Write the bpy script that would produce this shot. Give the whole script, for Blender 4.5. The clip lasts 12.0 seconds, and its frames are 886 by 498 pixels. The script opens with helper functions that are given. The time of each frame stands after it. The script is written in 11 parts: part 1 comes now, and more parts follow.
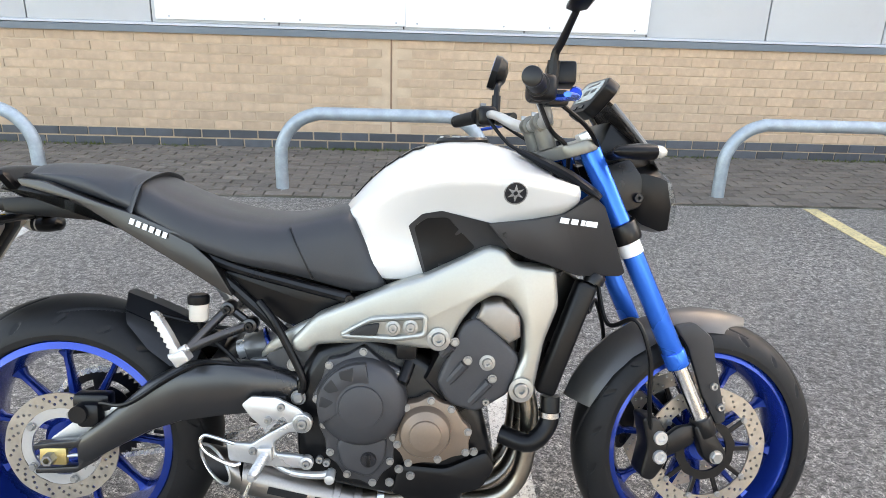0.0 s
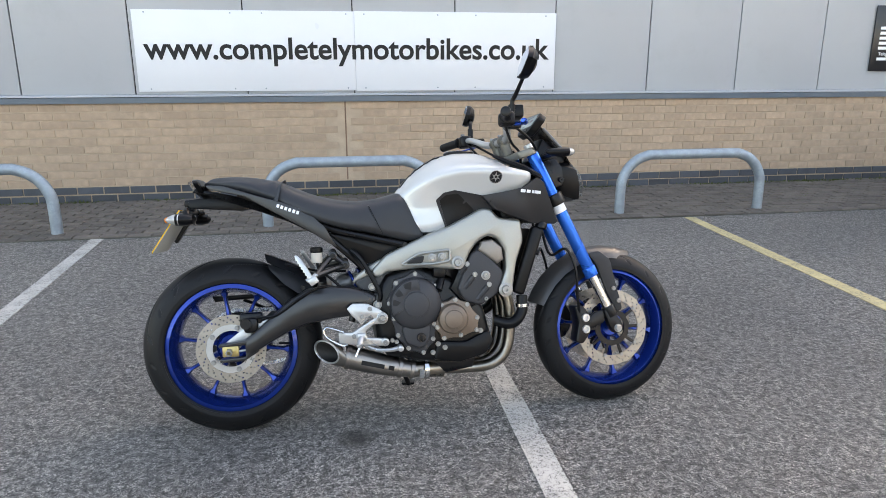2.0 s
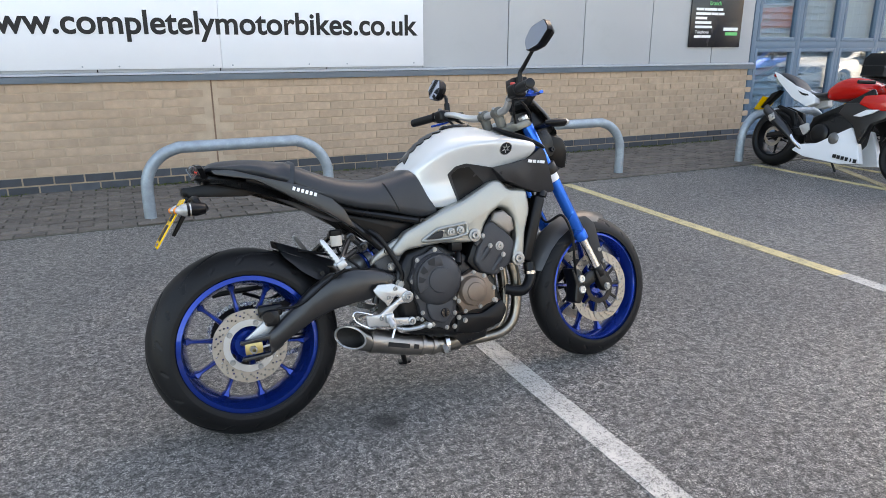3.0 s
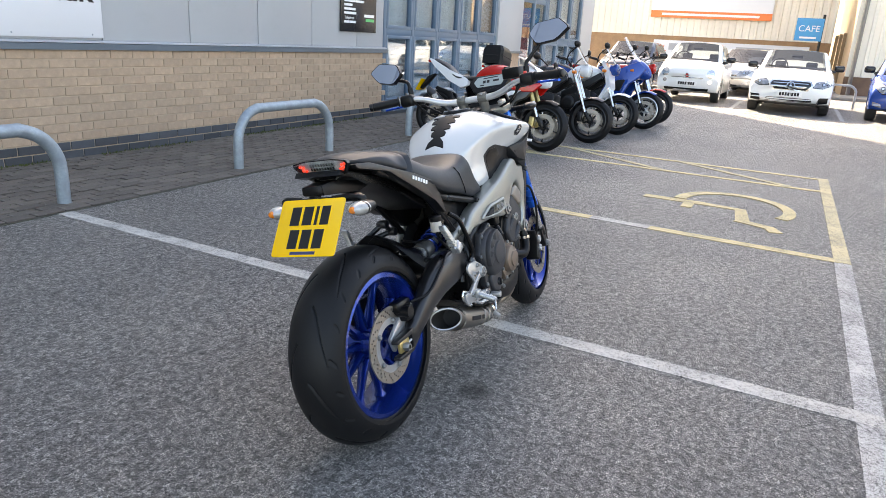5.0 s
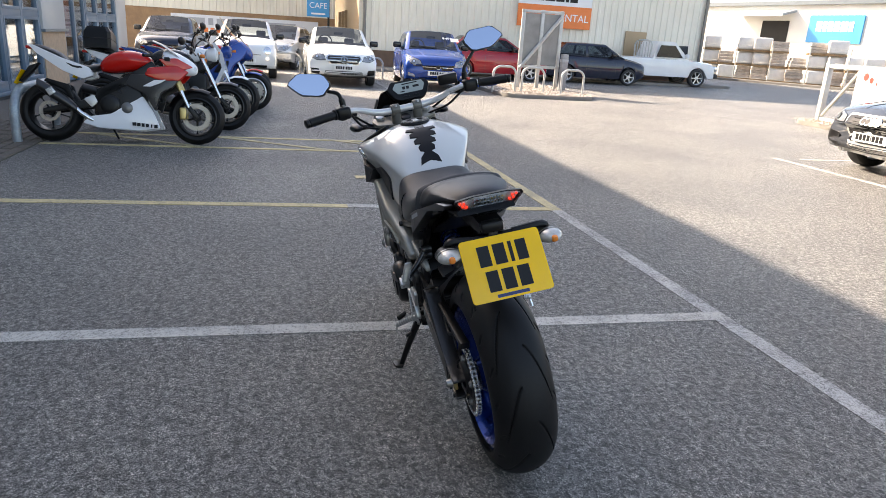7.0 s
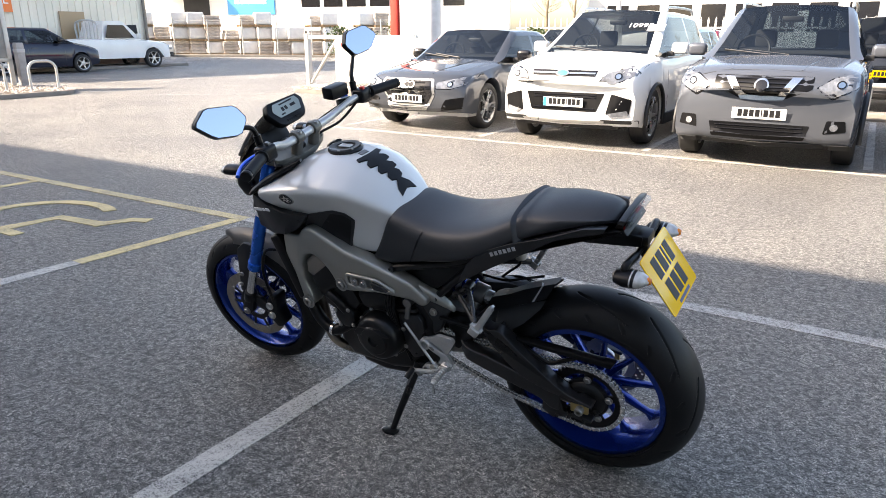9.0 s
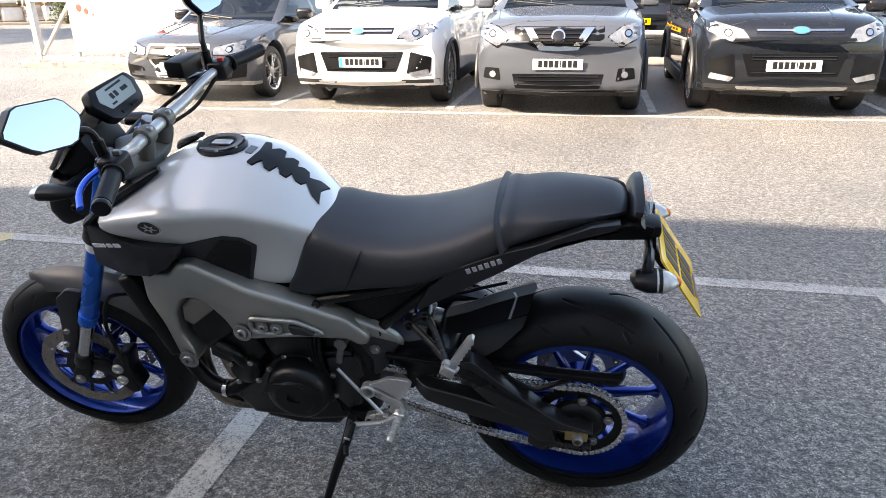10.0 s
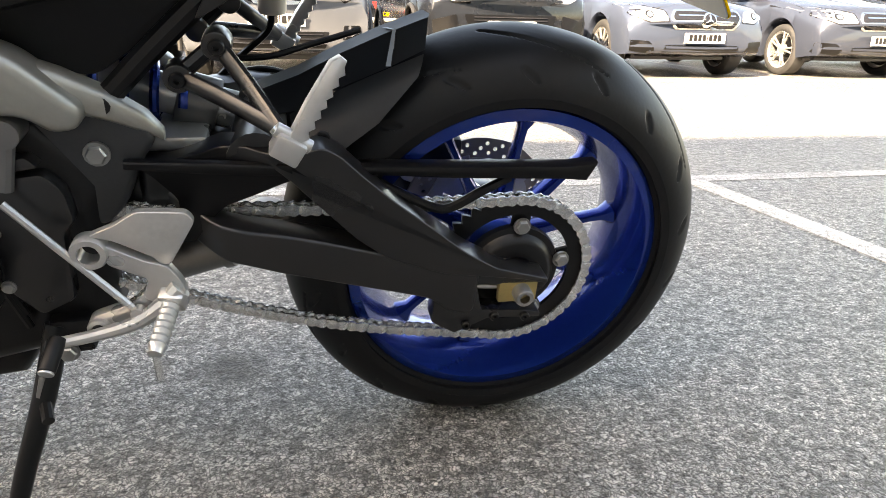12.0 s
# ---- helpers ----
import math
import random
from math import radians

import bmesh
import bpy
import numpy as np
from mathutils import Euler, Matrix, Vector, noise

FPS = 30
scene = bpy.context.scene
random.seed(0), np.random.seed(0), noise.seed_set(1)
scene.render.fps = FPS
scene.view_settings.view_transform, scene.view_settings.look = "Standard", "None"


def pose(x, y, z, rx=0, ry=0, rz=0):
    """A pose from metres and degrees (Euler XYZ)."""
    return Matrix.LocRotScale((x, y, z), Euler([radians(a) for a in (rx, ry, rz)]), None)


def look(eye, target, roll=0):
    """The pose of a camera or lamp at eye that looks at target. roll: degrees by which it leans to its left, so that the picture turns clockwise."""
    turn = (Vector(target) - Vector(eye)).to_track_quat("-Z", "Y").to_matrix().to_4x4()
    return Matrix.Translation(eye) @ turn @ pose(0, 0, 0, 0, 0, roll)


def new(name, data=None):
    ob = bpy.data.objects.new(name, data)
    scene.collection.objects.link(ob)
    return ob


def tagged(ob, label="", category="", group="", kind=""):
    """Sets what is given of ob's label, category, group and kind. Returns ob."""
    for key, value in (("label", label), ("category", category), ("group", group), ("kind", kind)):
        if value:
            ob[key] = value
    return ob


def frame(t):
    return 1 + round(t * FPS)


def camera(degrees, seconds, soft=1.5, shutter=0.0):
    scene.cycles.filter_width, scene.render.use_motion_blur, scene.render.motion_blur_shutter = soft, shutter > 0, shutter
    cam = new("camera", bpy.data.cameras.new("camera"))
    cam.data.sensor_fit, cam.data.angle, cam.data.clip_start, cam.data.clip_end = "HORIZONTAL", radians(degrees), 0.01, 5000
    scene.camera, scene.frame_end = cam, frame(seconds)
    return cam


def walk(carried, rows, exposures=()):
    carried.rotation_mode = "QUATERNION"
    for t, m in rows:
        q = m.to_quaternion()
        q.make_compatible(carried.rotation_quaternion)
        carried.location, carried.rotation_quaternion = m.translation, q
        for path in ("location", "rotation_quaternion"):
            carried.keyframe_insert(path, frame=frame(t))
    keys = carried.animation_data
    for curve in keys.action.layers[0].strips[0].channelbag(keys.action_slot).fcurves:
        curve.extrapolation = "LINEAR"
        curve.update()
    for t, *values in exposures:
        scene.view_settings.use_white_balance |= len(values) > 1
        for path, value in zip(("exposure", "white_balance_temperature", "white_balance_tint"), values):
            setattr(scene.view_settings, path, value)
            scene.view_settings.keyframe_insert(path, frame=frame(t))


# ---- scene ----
cam = camera(66.1, 12.0, soft=0.8)
PATH = [
    (0, (0.327, 0.751, 1.27), (0.417, 2.632, 0.597), 1.9),
    (0.5, (0.26, 0.342, 1.302), (0.379, 2.253, 0.724), 0.6),
    (1, (0.245, 0.012, 1.312), (0.336, 1.935, 0.769), -0.1),
    (1.5, (0.184, -0.215, 1.315), (0.283, 1.714, 0.797), 0.1),
    (2, (-0.052, -0.321, 1.301), (0.261, 1.587, 0.79), -0.1),
    (2.5, (-0.357, -0.293, 1.275), (0.221, 1.531, 0.693), 1.2),
    (2.7, (-0.508, -0.232, 1.285), (0.168, 1.56, 0.71), 0.6),
    (4.3, (-1.713, 0.56, 1.271), (-0.28, 1.817, 0.664), 3.4),
    (4.5, (-1.844, 0.687, 1.262), (-0.312, 1.828, 0.669), 4.1),
    (5, (-2.144, 1.037, 1.277), (-0.432, 1.882, 0.682), 3.3),
    (5.5, (-2.308, 1.451, 1.288), (-0.485, 1.989, 0.663), 2.7),
    (6, (-2.44, 1.908, 1.305), (-0.543, 2.104, 0.702), 2.7),
    (6.5, (-2.411, 2.356, 1.299), (-0.51, 2.189, 0.702), 2.7),
    (7, (-2.296, 2.813, 1.309), (-0.441, 2.351, 0.72), 3.6),
    (7.2, (-2.239, 3.0, 1.319), (-0.423, 2.414, 0.719), 3.1),
    (8.8, (-1.192, 4.019, 1.351), (-0.092, 2.464, 0.741), 1.6),
    (9, (-1.024, 4.038, 1.346), (-0.026, 2.414, 0.742), 0.2),
    (9.5, (-0.684, 3.964, 1.345), (0.04, 2.211, 0.71), -0.2),
    (10, (-0.411, 3.743, 1.32), (-0.018, 1.916, 0.608), -0.9),
    (10.5, (-0.328, 3.357, 1.146), (-0.197, 1.556, 0.286), -3.2),
    (11, (-0.313, 3.097, 0.812), (-0.3, 1.307, -0.081), -2.9),
    (11.5, (-0.287, 3.06, 0.635), (-0.55, 1.23, -0.126), 0.5),
    (12, (-0.133, 3.117, 0.632), (-0.556, 1.272, -0.014), 1.3),
]
EXPOSURES = [(0, 3.64, 9200, 14), (0.5, 3.17, 8900, 14), (1.0, 3.05, 8800, 14), (2.7, 3.0, 8500, 14), (4.5, 2.95, 8200, 14), (6, 2.65, 8000, 14), (7.2, 2.25, 7700, 14), (9, 2.42, 7600, 14), (10, 2.62, 7700, 14), (10.5, 3.03, 8000, 14), (11.1, 3.7, 9200, 14), (12, 3.65, 10000, 14)]
SKY, SUN = 0.106, 3.3
walk(cam, [(t, look(eye, target, roll)) for t, eye, target, roll in PATH], EXPOSURES)

# ---- light: low spring sun behind the showroom, open sky ----
SUN_EL, SUN_DIR = 33.0, (0.75, 0.66)
world = bpy.data.worlds.new("sky")
scene.world = world
world.use_nodes = True
wt = world.node_tree
sky = wt.nodes.new("ShaderNodeTexSky")
sky.sky_type = "NISHITA"
sky.sun_disc = False
sky.sun_elevation = radians(SUN_EL)
sky.sun_rotation = math.atan2(SUN_DIR[0], SUN_DIR[1])
sky.air_density, sky.dust_density, sky.ozone_density = 1.0, 2.0, 1.0
wt.links.new(sky.outputs[0], wt.nodes["Background"].inputs[0])
wt.nodes["Background"].inputs[1].default_value = SKY
sun_data = bpy.data.lights.new("sun", "SUN")
sun_data.energy, sun_data.angle, sun_data.color = SUN, radians(0.6), (1.0, 0.94, 0.85)
sun = new("sun", sun_data)
sun.matrix_basis = look((40 * SUN_DIR[0], 40 * SUN_DIR[1], 40 * math.tan(radians(SUN_EL))), (0, 0, 0))

# ---- materials ----
def nodes(name):
    m = bpy.data.materials.new(name)
    m.use_nodes = True
    t = m.node_tree
    return m, t, t.nodes["Principled BSDF"]


def node(t, kind, links=(), **props):
    n = t.nodes.new(kind)
    for k, v in props.items():
        n.inputs[k.replace("_", " ")].default_value = v
    for a, b in links:
        t.links.new(a, n.inputs[b])
    return n


def mix(t, fac, a, b, mode="MIX"):
    n = t.nodes.new("ShaderNodeMix")
    n.data_type, n.blend_type = "RGBA", mode
    for key, val in ((0, fac), (6, a), (7, b)):
        if isinstance(val, (int, float)):
            n.inputs[key].default_value = val
        elif isinstance(val, tuple):
            n.inputs[key].default_value = (*val[:3], 1)
        else:
            t.links.new(val, n.inputs[key])
    return n.outputs[2]


def ramp(t, src, lo, hi, a=0.0, b=1.0):
    n = t.nodes.new("ShaderNodeMapRange")
    n.inputs[1].default_value, n.inputs[2].default_value = lo, hi
    n.inputs[3].default_value, n.inputs[4].default_value = a, b
    t.links.new(src, n.inputs[0])
    return n.outputs[0]


def surf(name, rgb, rough=0.5, metal=0.0, var=0.12, scale=6.0, fine=90.0, bump=0.15, depth=0.001, coat=0.0,
         coat_rough=0.05, each=0.0, island=False, dirt=0.0, dirt_rgb=(0.12, 0.1, 0.08), spec=0.5, rvar=0.12):
    """A painted, moulded or cast surface: tone at two scales, uneven gloss, fine relief."""
    m, t, b = nodes(name)
    co = node(t, "ShaderNodeTexCoord").outputs["Object"]
    big = node(t, "ShaderNodeTexNoise", [(co, 0)], Scale=scale, Detail=4.0).outputs[0]
    small = node(t, "ShaderNodeTexNoise", [(co, 0)], Scale=fine, Detail=3.0).outputs[0]
    c = mix(t, ramp(t, big, 0.3, 0.7), tuple(k * (1 - var) for k in rgb), tuple(min(1, k * (1 + var)) for k in rgb))
    c = mix(t, ramp(t, small, 0.35, 0.65, 0, 0.5), c, tuple(k * (1 - 0.8 * var) for k in rgb))
    if each:
        src = t.nodes.new("ShaderNodeNewGeometry").outputs["Random Per Island"] if island else t.nodes.new("ShaderNodeObjectInfo").outputs["Random"]
        c = mix(t, ramp(t, src, 0, 1, 0, 1), mix(t, 1.0, c, (1 - each,) * 3, "MULTIPLY"), mix(t, 1.0, c, (1 + each * 0.4,) * 3, "MULTIPLY"))
    if dirt:
        spots = node(t, "ShaderNodeTexNoise", [(co, 0)], Scale=scale * 2.7, Detail=6.0, Roughness=0.7).outputs[0]
        c = mix(t, ramp(t, spots, 0.55, 0.75, 0, dirt), c, dirt_rgb)
    t.links.new(c, b.inputs["Base Color"])
    t.links.new(ramp(t, big, 0.3, 0.7, max(0.02, rough - rvar * rough), min(1, rough + rvar * rough)), b.inputs["Roughness"])
    b.inputs["Metallic"].default_value = metal
    b.inputs["Coat Weight"].default_value = coat
    b.inputs["Coat Roughness"].default_value = coat_rough
    b.inputs["Specular IOR Level"].default_value = spec * (1 - coat)
    if bump:
        n = node(t, "ShaderNodeBump", [(small, "Height")], Strength=bump, Distance=depth)
        t.links.new(n.outputs[0], b.inputs["Normal"])
    return m


def stones(t, co):
    """Chippings of road stone: a tone for each, and their relief."""
    warp = node(t, "ShaderNodeTexNoise", [(co, 0)], Scale=60.0, Detail=2.0)
    shift = mix(t, 0.012, co, warp.outputs[1], "LINEAR_LIGHT")
    cell = node(t, "ShaderNodeTexVoronoi", [(shift, "Vector")], Scale=130.0)
    edge = t.nodes.new("ShaderNodeTexVoronoi")
    edge.feature = "DISTANCE_TO_EDGE"
    edge.inputs["Scale"].default_value = 130.0
    t.links.new(shift, edge.inputs["Vector"])
    tone = t.nodes.new("ShaderNodeSeparateColor")
    t.links.new(cell.outputs["Color"], tone.inputs[0])
    return tone.outputs[0], edge.outputs["Distance"]


def asphalt_nodes(t):
    co = node(t, "ShaderNodeTexCoord").outputs["Object"]
    tone, gap = stones(t, co)
    c = mix(t, ramp(t, tone, 0.0, 1.0), (0.32, 0.313, 0.303), (0.82, 0.787, 0.742))
    c = mix(t, ramp(t, tone, 0.92, 0.99), c, (0.66, 0.64, 0.61))
    pits = node(t, "ShaderNodeTexNoise", [(co, 0)], Scale=105.0, Detail=3.0, Roughness=0.6).outputs[0]
    clump = node(t, "ShaderNodeTexNoise", [(co, 0)], Scale=38.0, Detail=4.0, Roughness=0.65).outputs[0]
    c = mix(t, ramp(t, clump, 0.43, 0.52, 0.6, 0.0), c, (0.03, 0.0295, 0.029))
    blot = node(t, "ShaderNodeTexNoise", [(co, 0)], Scale=17.0, Detail=5.0, Roughness=0.7).outputs[0]
    c = mix(t, ramp(t, blot, 0.38, 0.54, 0.4, 0.0), c, (0.05, 0.049, 0.048))
    c = mix(t, ramp(t, gap, 0.01, 0.17, 0.9, 0.0), c, (0.03, 0.0295, 0.029))
    c = mix(t, ramp(t, pits, 0.38, 0.45, 0.85, 0.0), c, (0.022, 0.0215, 0.021))
    far = t.nodes.new("ShaderNodeVectorMath")
    far.operation = "DISTANCE"
    t.links.new(co, far.inputs[0])
    far.inputs[1].default_value = (-0.008, 1.925, 0.0)
    rag = node(t, "ShaderNodeTexNoise", [(co, 0)], Scale=22.0, Detail=3.0).outputs[0]
    oil = mix(t, 0.06, far.outputs["Value"], rag)
    c = mix(t, ramp(t, oil, 0.055, 0.11, 0.8, 0.0), c, (0.012, 0.012, 0.012))
    patch_ = node(t, "ShaderNodeTexNoise", [(co, 0)], Scale=0.55, Detail=5.0, Roughness=0.6).outputs[0]
    c = mix(t, 1.0, c, mix(t, ramp(t, patch_, 0.35, 0.68), (0.78, 0.78, 0.79), (1.18, 1.16, 1.13)), "MULTIPLY")
    stain = node(t, "ShaderNodeTexNoise", [(co, 0)], Scale=2.3, Detail=5.0, Roughness=0.65).outputs[0]
    c = mix(t, ramp(t, stain, 0.6, 0.75, 0, 0.3), c, (0.05, 0.048, 0.047))
    return co, tone, gap, c, pits


def make_asphalt(name):
    m, t, b = nodes(name)
    co, tone, gap, c, pits = asphalt_nodes(t)
    t.links.new(c, b.inputs["Base Color"])
    b.inputs["Roughness"].default_value = 0.46
    b.inputs["Specular IOR Level"].default_value = 0.45
    high = mix(t, 0.5, ramp(t, pits, 0.36, 0.52), mix(t, 0.35, ramp(t, gap, 0.0, 0.25), tone))
    n = node(t, "ShaderNodeBump", [(high, "Height")], Strength=1.0, Distance=0.014)
    t.links.new(n.outputs[0], b.inputs["Normal"])
    return m


def make_line_paint(name, rgb, worn):
    """Thermoplastic road paint, worn down to the stones in specks and patches."""
    m, t, b = nodes(name)
    co, tone, gap, c, pits = asphalt_nodes(t)
    patch_ = node(t, "ShaderNodeTexNoise", [(co, 0)], Scale=4.5, Detail=6.0, Roughness=0.7).outputs[0]
    speck = node(t, "ShaderNodeTexNoise", [(co, 0)], Scale=75.0, Detail=3.0).outputs[0]
    k = mix(t, 0.55, patch_, speck)
    k = mix(t, 0.28, k, ramp(t, gap, 0.0, 0.15, 0.2, 0.7))
    keep = ramp(t, k, worn - 0.05, worn + 0.05)
    dirty = mix(t, ramp(t, patch_, 0.35, 0.65), tuple(v * 0.82 for v in rgb), rgb)
    t.links.new(mix(t, keep, c, dirty), b.inputs["Base Color"])
    b.inputs["Roughness"].default_value = 0.7
    n = node(t, "ShaderNodeBump", [(mix(t, 0.5, ramp(t, gap, 0.0, 0.2), tone), "Height")], Strength=0.5, Distance=0.003)
    t.links.new(n.outputs[0], b.inputs["Normal"])
    return m


def make_glass(name, tint=(0.75, 0.8, 0.8), rough=0.0, ior=1.45, thin=False, base=0.05):
    """A thin pane: tinted see-through, with the gloss of glass."""
    m, t, b = nodes(name)
    clear = node(t, "ShaderNodeBsdfTransparent")
    clear.inputs[0].default_value = (*tint, 1)
    gloss = node(t, "ShaderNodeBsdfGlossy", Roughness=rough)
    fres = node(t, "ShaderNodeFresnel", IOR=ior)
    if thin:
        # both faces of a pane mirror alike
        edge = node(t, "ShaderNodeLayerWeight", Blend=0.5)
        steep = t.nodes.new("ShaderNodeMath")
        steep.operation = "POWER"
        t.links.new(edge.outputs["Facing"], steep.inputs[0])
        steep.inputs[1].default_value = 4.0
        fres = t.nodes.new("ShaderNodeMath")
        fres.operation = "MULTIPLY_ADD"
        t.links.new(steep.outputs[0], fres.inputs[0])
        fres.inputs[1].default_value = 0.9
        fres.inputs[2].default_value = base
    mx = node(t, "ShaderNodeMixShader", [(fres.outputs[0], 0), (clear.outputs[0], 1), (gloss.outputs[0], 2)])
    t.links.new(mx.outputs[0], t.nodes["Material Output"].inputs[0])
    return m


def make_car_paint(name, rgb, metal=0.0, rough=0.35):
    return surf(name, rgb, rough, metal, var=0.04, scale=2.0, fine=400, bump=0.02, coat=1.0, coat_rough=0.03, dirt=0.06, dirt_rgb=(0.2, 0.18, 0.15))


def make_corrugated(name, rgb, pitch=0.25):
    m, t, b = nodes(name)
    co = node(t, "ShaderNodeTexCoord").outputs["Object"]
    big = node(t, "ShaderNodeTexNoise", [(co, 0)], Scale=0.6, Detail=5.0).outputs[0]
    c = mix(t, ramp(t, big, 0.3, 0.7), tuple(k * 0.9 for k in rgb), tuple(k * 1.05 for k in rgb))
    t.links.new(c, b.inputs["Base Color"])
    b.inputs["Roughness"].default_value = 0.5
    return m


ASPHALT = make_asphalt("asphalt")
PAINT_WHITE = make_line_paint("white line paint", (0.52, 0.5, 0.455), 0.46)
PAINT_FAINT = make_line_paint("worn white line paint", (0.5, 0.49, 0.465), 0.5)
PAINT_YELLOW = make_line_paint("yellow line paint", (0.6, 0.49, 0.25), 0.43)
PAINT_YELLOW2 = make_line_paint("worn yellow line paint", (0.56, 0.47, 0.26), 0.46)
BRICK = surf("buff brick", (0.45, 0.32, 0.222), 0.85, var=0.16, scale=14, fine=160, bump=0.5, depth=0.003, each=0.13)
BRICK_REST = surf("buff brick rest", (0.45, 0.32, 0.222), 0.85, var=0.16, scale=14, fine=160, bump=0.5, depth=0.003, each=0.13, island=True)
BRICK_BLUE = surf("blue engineering brick", (0.06, 0.068, 0.08), 0.5, var=0.2, scale=12, fine=150, bump=0.3, each=0.35)
BRICK_BLUE_REST = surf("blue engineering brick rest", (0.06, 0.068, 0.08), 0.5, var=0.2, scale=12, fine=150, bump=0.3, each=0.35, island=True)
MORTAR = surf("mortar", (0.46, 0.345, 0.245), 0.95, var=0.12, scale=9, fine=120, bump=0.6, depth=0.002)
PAVER = surf("concrete paver", (0.125, 0.104, 0.086), 0.9, var=0.18, scale=10, fine=140, bump=0.7, depth=0.003, each=0.28, dirt=0.4, dirt_rgb=(0.3, 0.29, 0.26))
PAVER_REST = surf("concrete paver rest", (0.125, 0.104, 0.086), 0.9, var=0.18, scale=10, fine=140, bump=0.7, depth=0.003, each=0.28, island=True, dirt=0.4, dirt_rgb=(0.3, 0.29, 0.26))
PAVER_BED = surf("paver joints", (0.07, 0.068, 0.05), 0.95, var=0.4, scale=8, fine=90, bump=0.7, depth=0.004, dirt=0.6, dirt_rgb=(0.06, 0.075, 0.025))
MOSS = surf("moss", (0.085, 0.105, 0.022), 0.95, var=0.4, scale=20, fine=160, bump=0.8, depth=0.006)
PANEL = surf("grey cladding panel", (0.42, 0.435, 0.45), 0.42, var=0.035, scale=0.9, fine=240, bump=0.03, each=0.05, dirt=0.08)
FLASHING = surf("blue grey metal flashing", (0.115, 0.145, 0.17), 0.4, var=0.1, scale=3, fine=120, bump=0.05, dirt=0.2, dirt_rgb=(0.25, 0.25, 0.23))
FRAME_BLUE = surf("blue grey aluminium frame", (0.11, 0.17, 0.235), 0.38, var=0.06, scale=3, fine=160, bump=0.04)
GALV = surf("galvanised steel", (0.3, 0.35, 0.385), 0.5, 0.45, var=0.2, scale=16, fine=60, bump=0.12, dirt=0.25, dirt_rgb=(0.4, 0.4, 0.38))
SIGN_WHITE = surf("white sign board", (0.7, 0.71, 0.73), 0.3, var=0.02, scale=1.5, fine=300, bump=0.02)
SIGN_BLACK = surf("black sign board", (0.018, 0.018, 0.02), 0.25, var=0.1, scale=3, fine=200, bump=0.02)
INK = surf("black vinyl", (0.012, 0.012, 0.013), 0.45, spec=0.25, var=0.1, fine=200, bump=0.02)
INK_WHITE = surf("white vinyl", (0.8, 0.8, 0.8), 0.4, var=0.03, fine=200, bump=0.02)
INK_GREEN = surf("green vinyl", (0.1, 0.5, 0.16), 0.4, var=0.03, fine=200, bump=0.02)
INK_RED = surf("red vinyl", (0.6, 0.05, 0.035), 0.4, var=0.05, fine=200, bump=0.02)
INK_ORANGE = surf("orange vinyl", (0.85, 0.2, 0.04), 0.4, var=0.05, fine=200, bump=0.02)
INK_BLUE = surf("blue vinyl", (0.03, 0.3, 0.62), 0.4, var=0.05, fine=200, bump=0.02)
INK_GREY = surf("grey vinyl", (0.35, 0.36, 0.38), 0.4, var=0.03, fine=200, bump=0.02)
PLATE_YELLOW = surf("yellow plate", (0.88, 0.5, 0.003), 0.2, var=0.03, fine=300, bump=0.02)
PLATE_WHITE = surf("white plate", (0.78, 0.78, 0.76), 0.32, var=0.03, fine=300, bump=0.02)
RUBBER = surf("tyre rubber", (0.0075, 0.0075, 0.008), 0.48, var=0.25, scale=9, fine=120, bump=0.2, depth=0.0008, dirt=0.12, dirt_rgb=(0.018, 0.0175, 0.017), spec=0.22)
RUBBER_CAR = surf("car tyre rubber", (0.024, 0.024, 0.025), 0.7, var=0.25, scale=9, fine=120, bump=0.2, dirt=0.3, dirt_rgb=(0.08, 0.075, 0.065))
BLACK_PLASTIC = surf("black plastic", (0.004, 0.004, 0.0045), 0.34, var=0.2, scale=7, fine=180, bump=0.08, spec=0.22)
BLACK_GLOSS = surf("gloss black plastic", (0.012, 0.012, 0.014), 0.14, var=0.15, scale=6, fine=150, bump=0.02)
BLACK_METAL = surf("black coated metal", (0.005, 0.005, 0.0055), 0.3, 0.0, var=0.2, scale=9, fine=170, bump=0.1, dirt=0.1, dirt_rgb=(0.016, 0.015, 0.014), spec=0.3)
BLACK_SATIN = surf("satin black paint", (0.009, 0.009, 0.0098), 0.3, var=0.15, scale=5, fine=220, bump=0.05, spec=0.6)
LEATHER = surf("black vinyl seat", (0.0175, 0.0192, 0.0222), 0.46, var=0.15, scale=6, fine=420, bump=0.35, depth=0.0006, spec=0.45)
TANK_SILVER = surf("pearl silver white paint", (0.56, 0.56, 0.545), 0.3, 0.25, var=0.03, scale=3, fine=500, bump=0.01, coat=1.0, coat_rough=0.03)
FRAME_SILVER = surf("cast silver frame", (0.35, 0.348, 0.318), 0.4, 0.75, var=0.06, scale=6, fine=200, bump=0.12, depth=0.0006)
ALLOY = surf("bare alloy", (0.5, 0.5, 0.49), 0.3, 0.65, var=0.08, scale=9, fine=170, bump=0.1, dirt=0.12)
ALLOY_DARK = surf("dull steel", (0.3, 0.3, 0.29), 0.35, 0.8, var=0.1, scale=9, fine=170, bump=0.1)
CHROME = surf("bright steel", (0.72, 0.72, 0.7), 0.14, 1.0, var=0.05, scale=9, fine=150, bump=0.02)
TITANIUM = surf("brushed titanium", (0.32, 0.29, 0.26), 0.36, 1.0, var=0.12, scale=7, fine=240, bump=0.08)
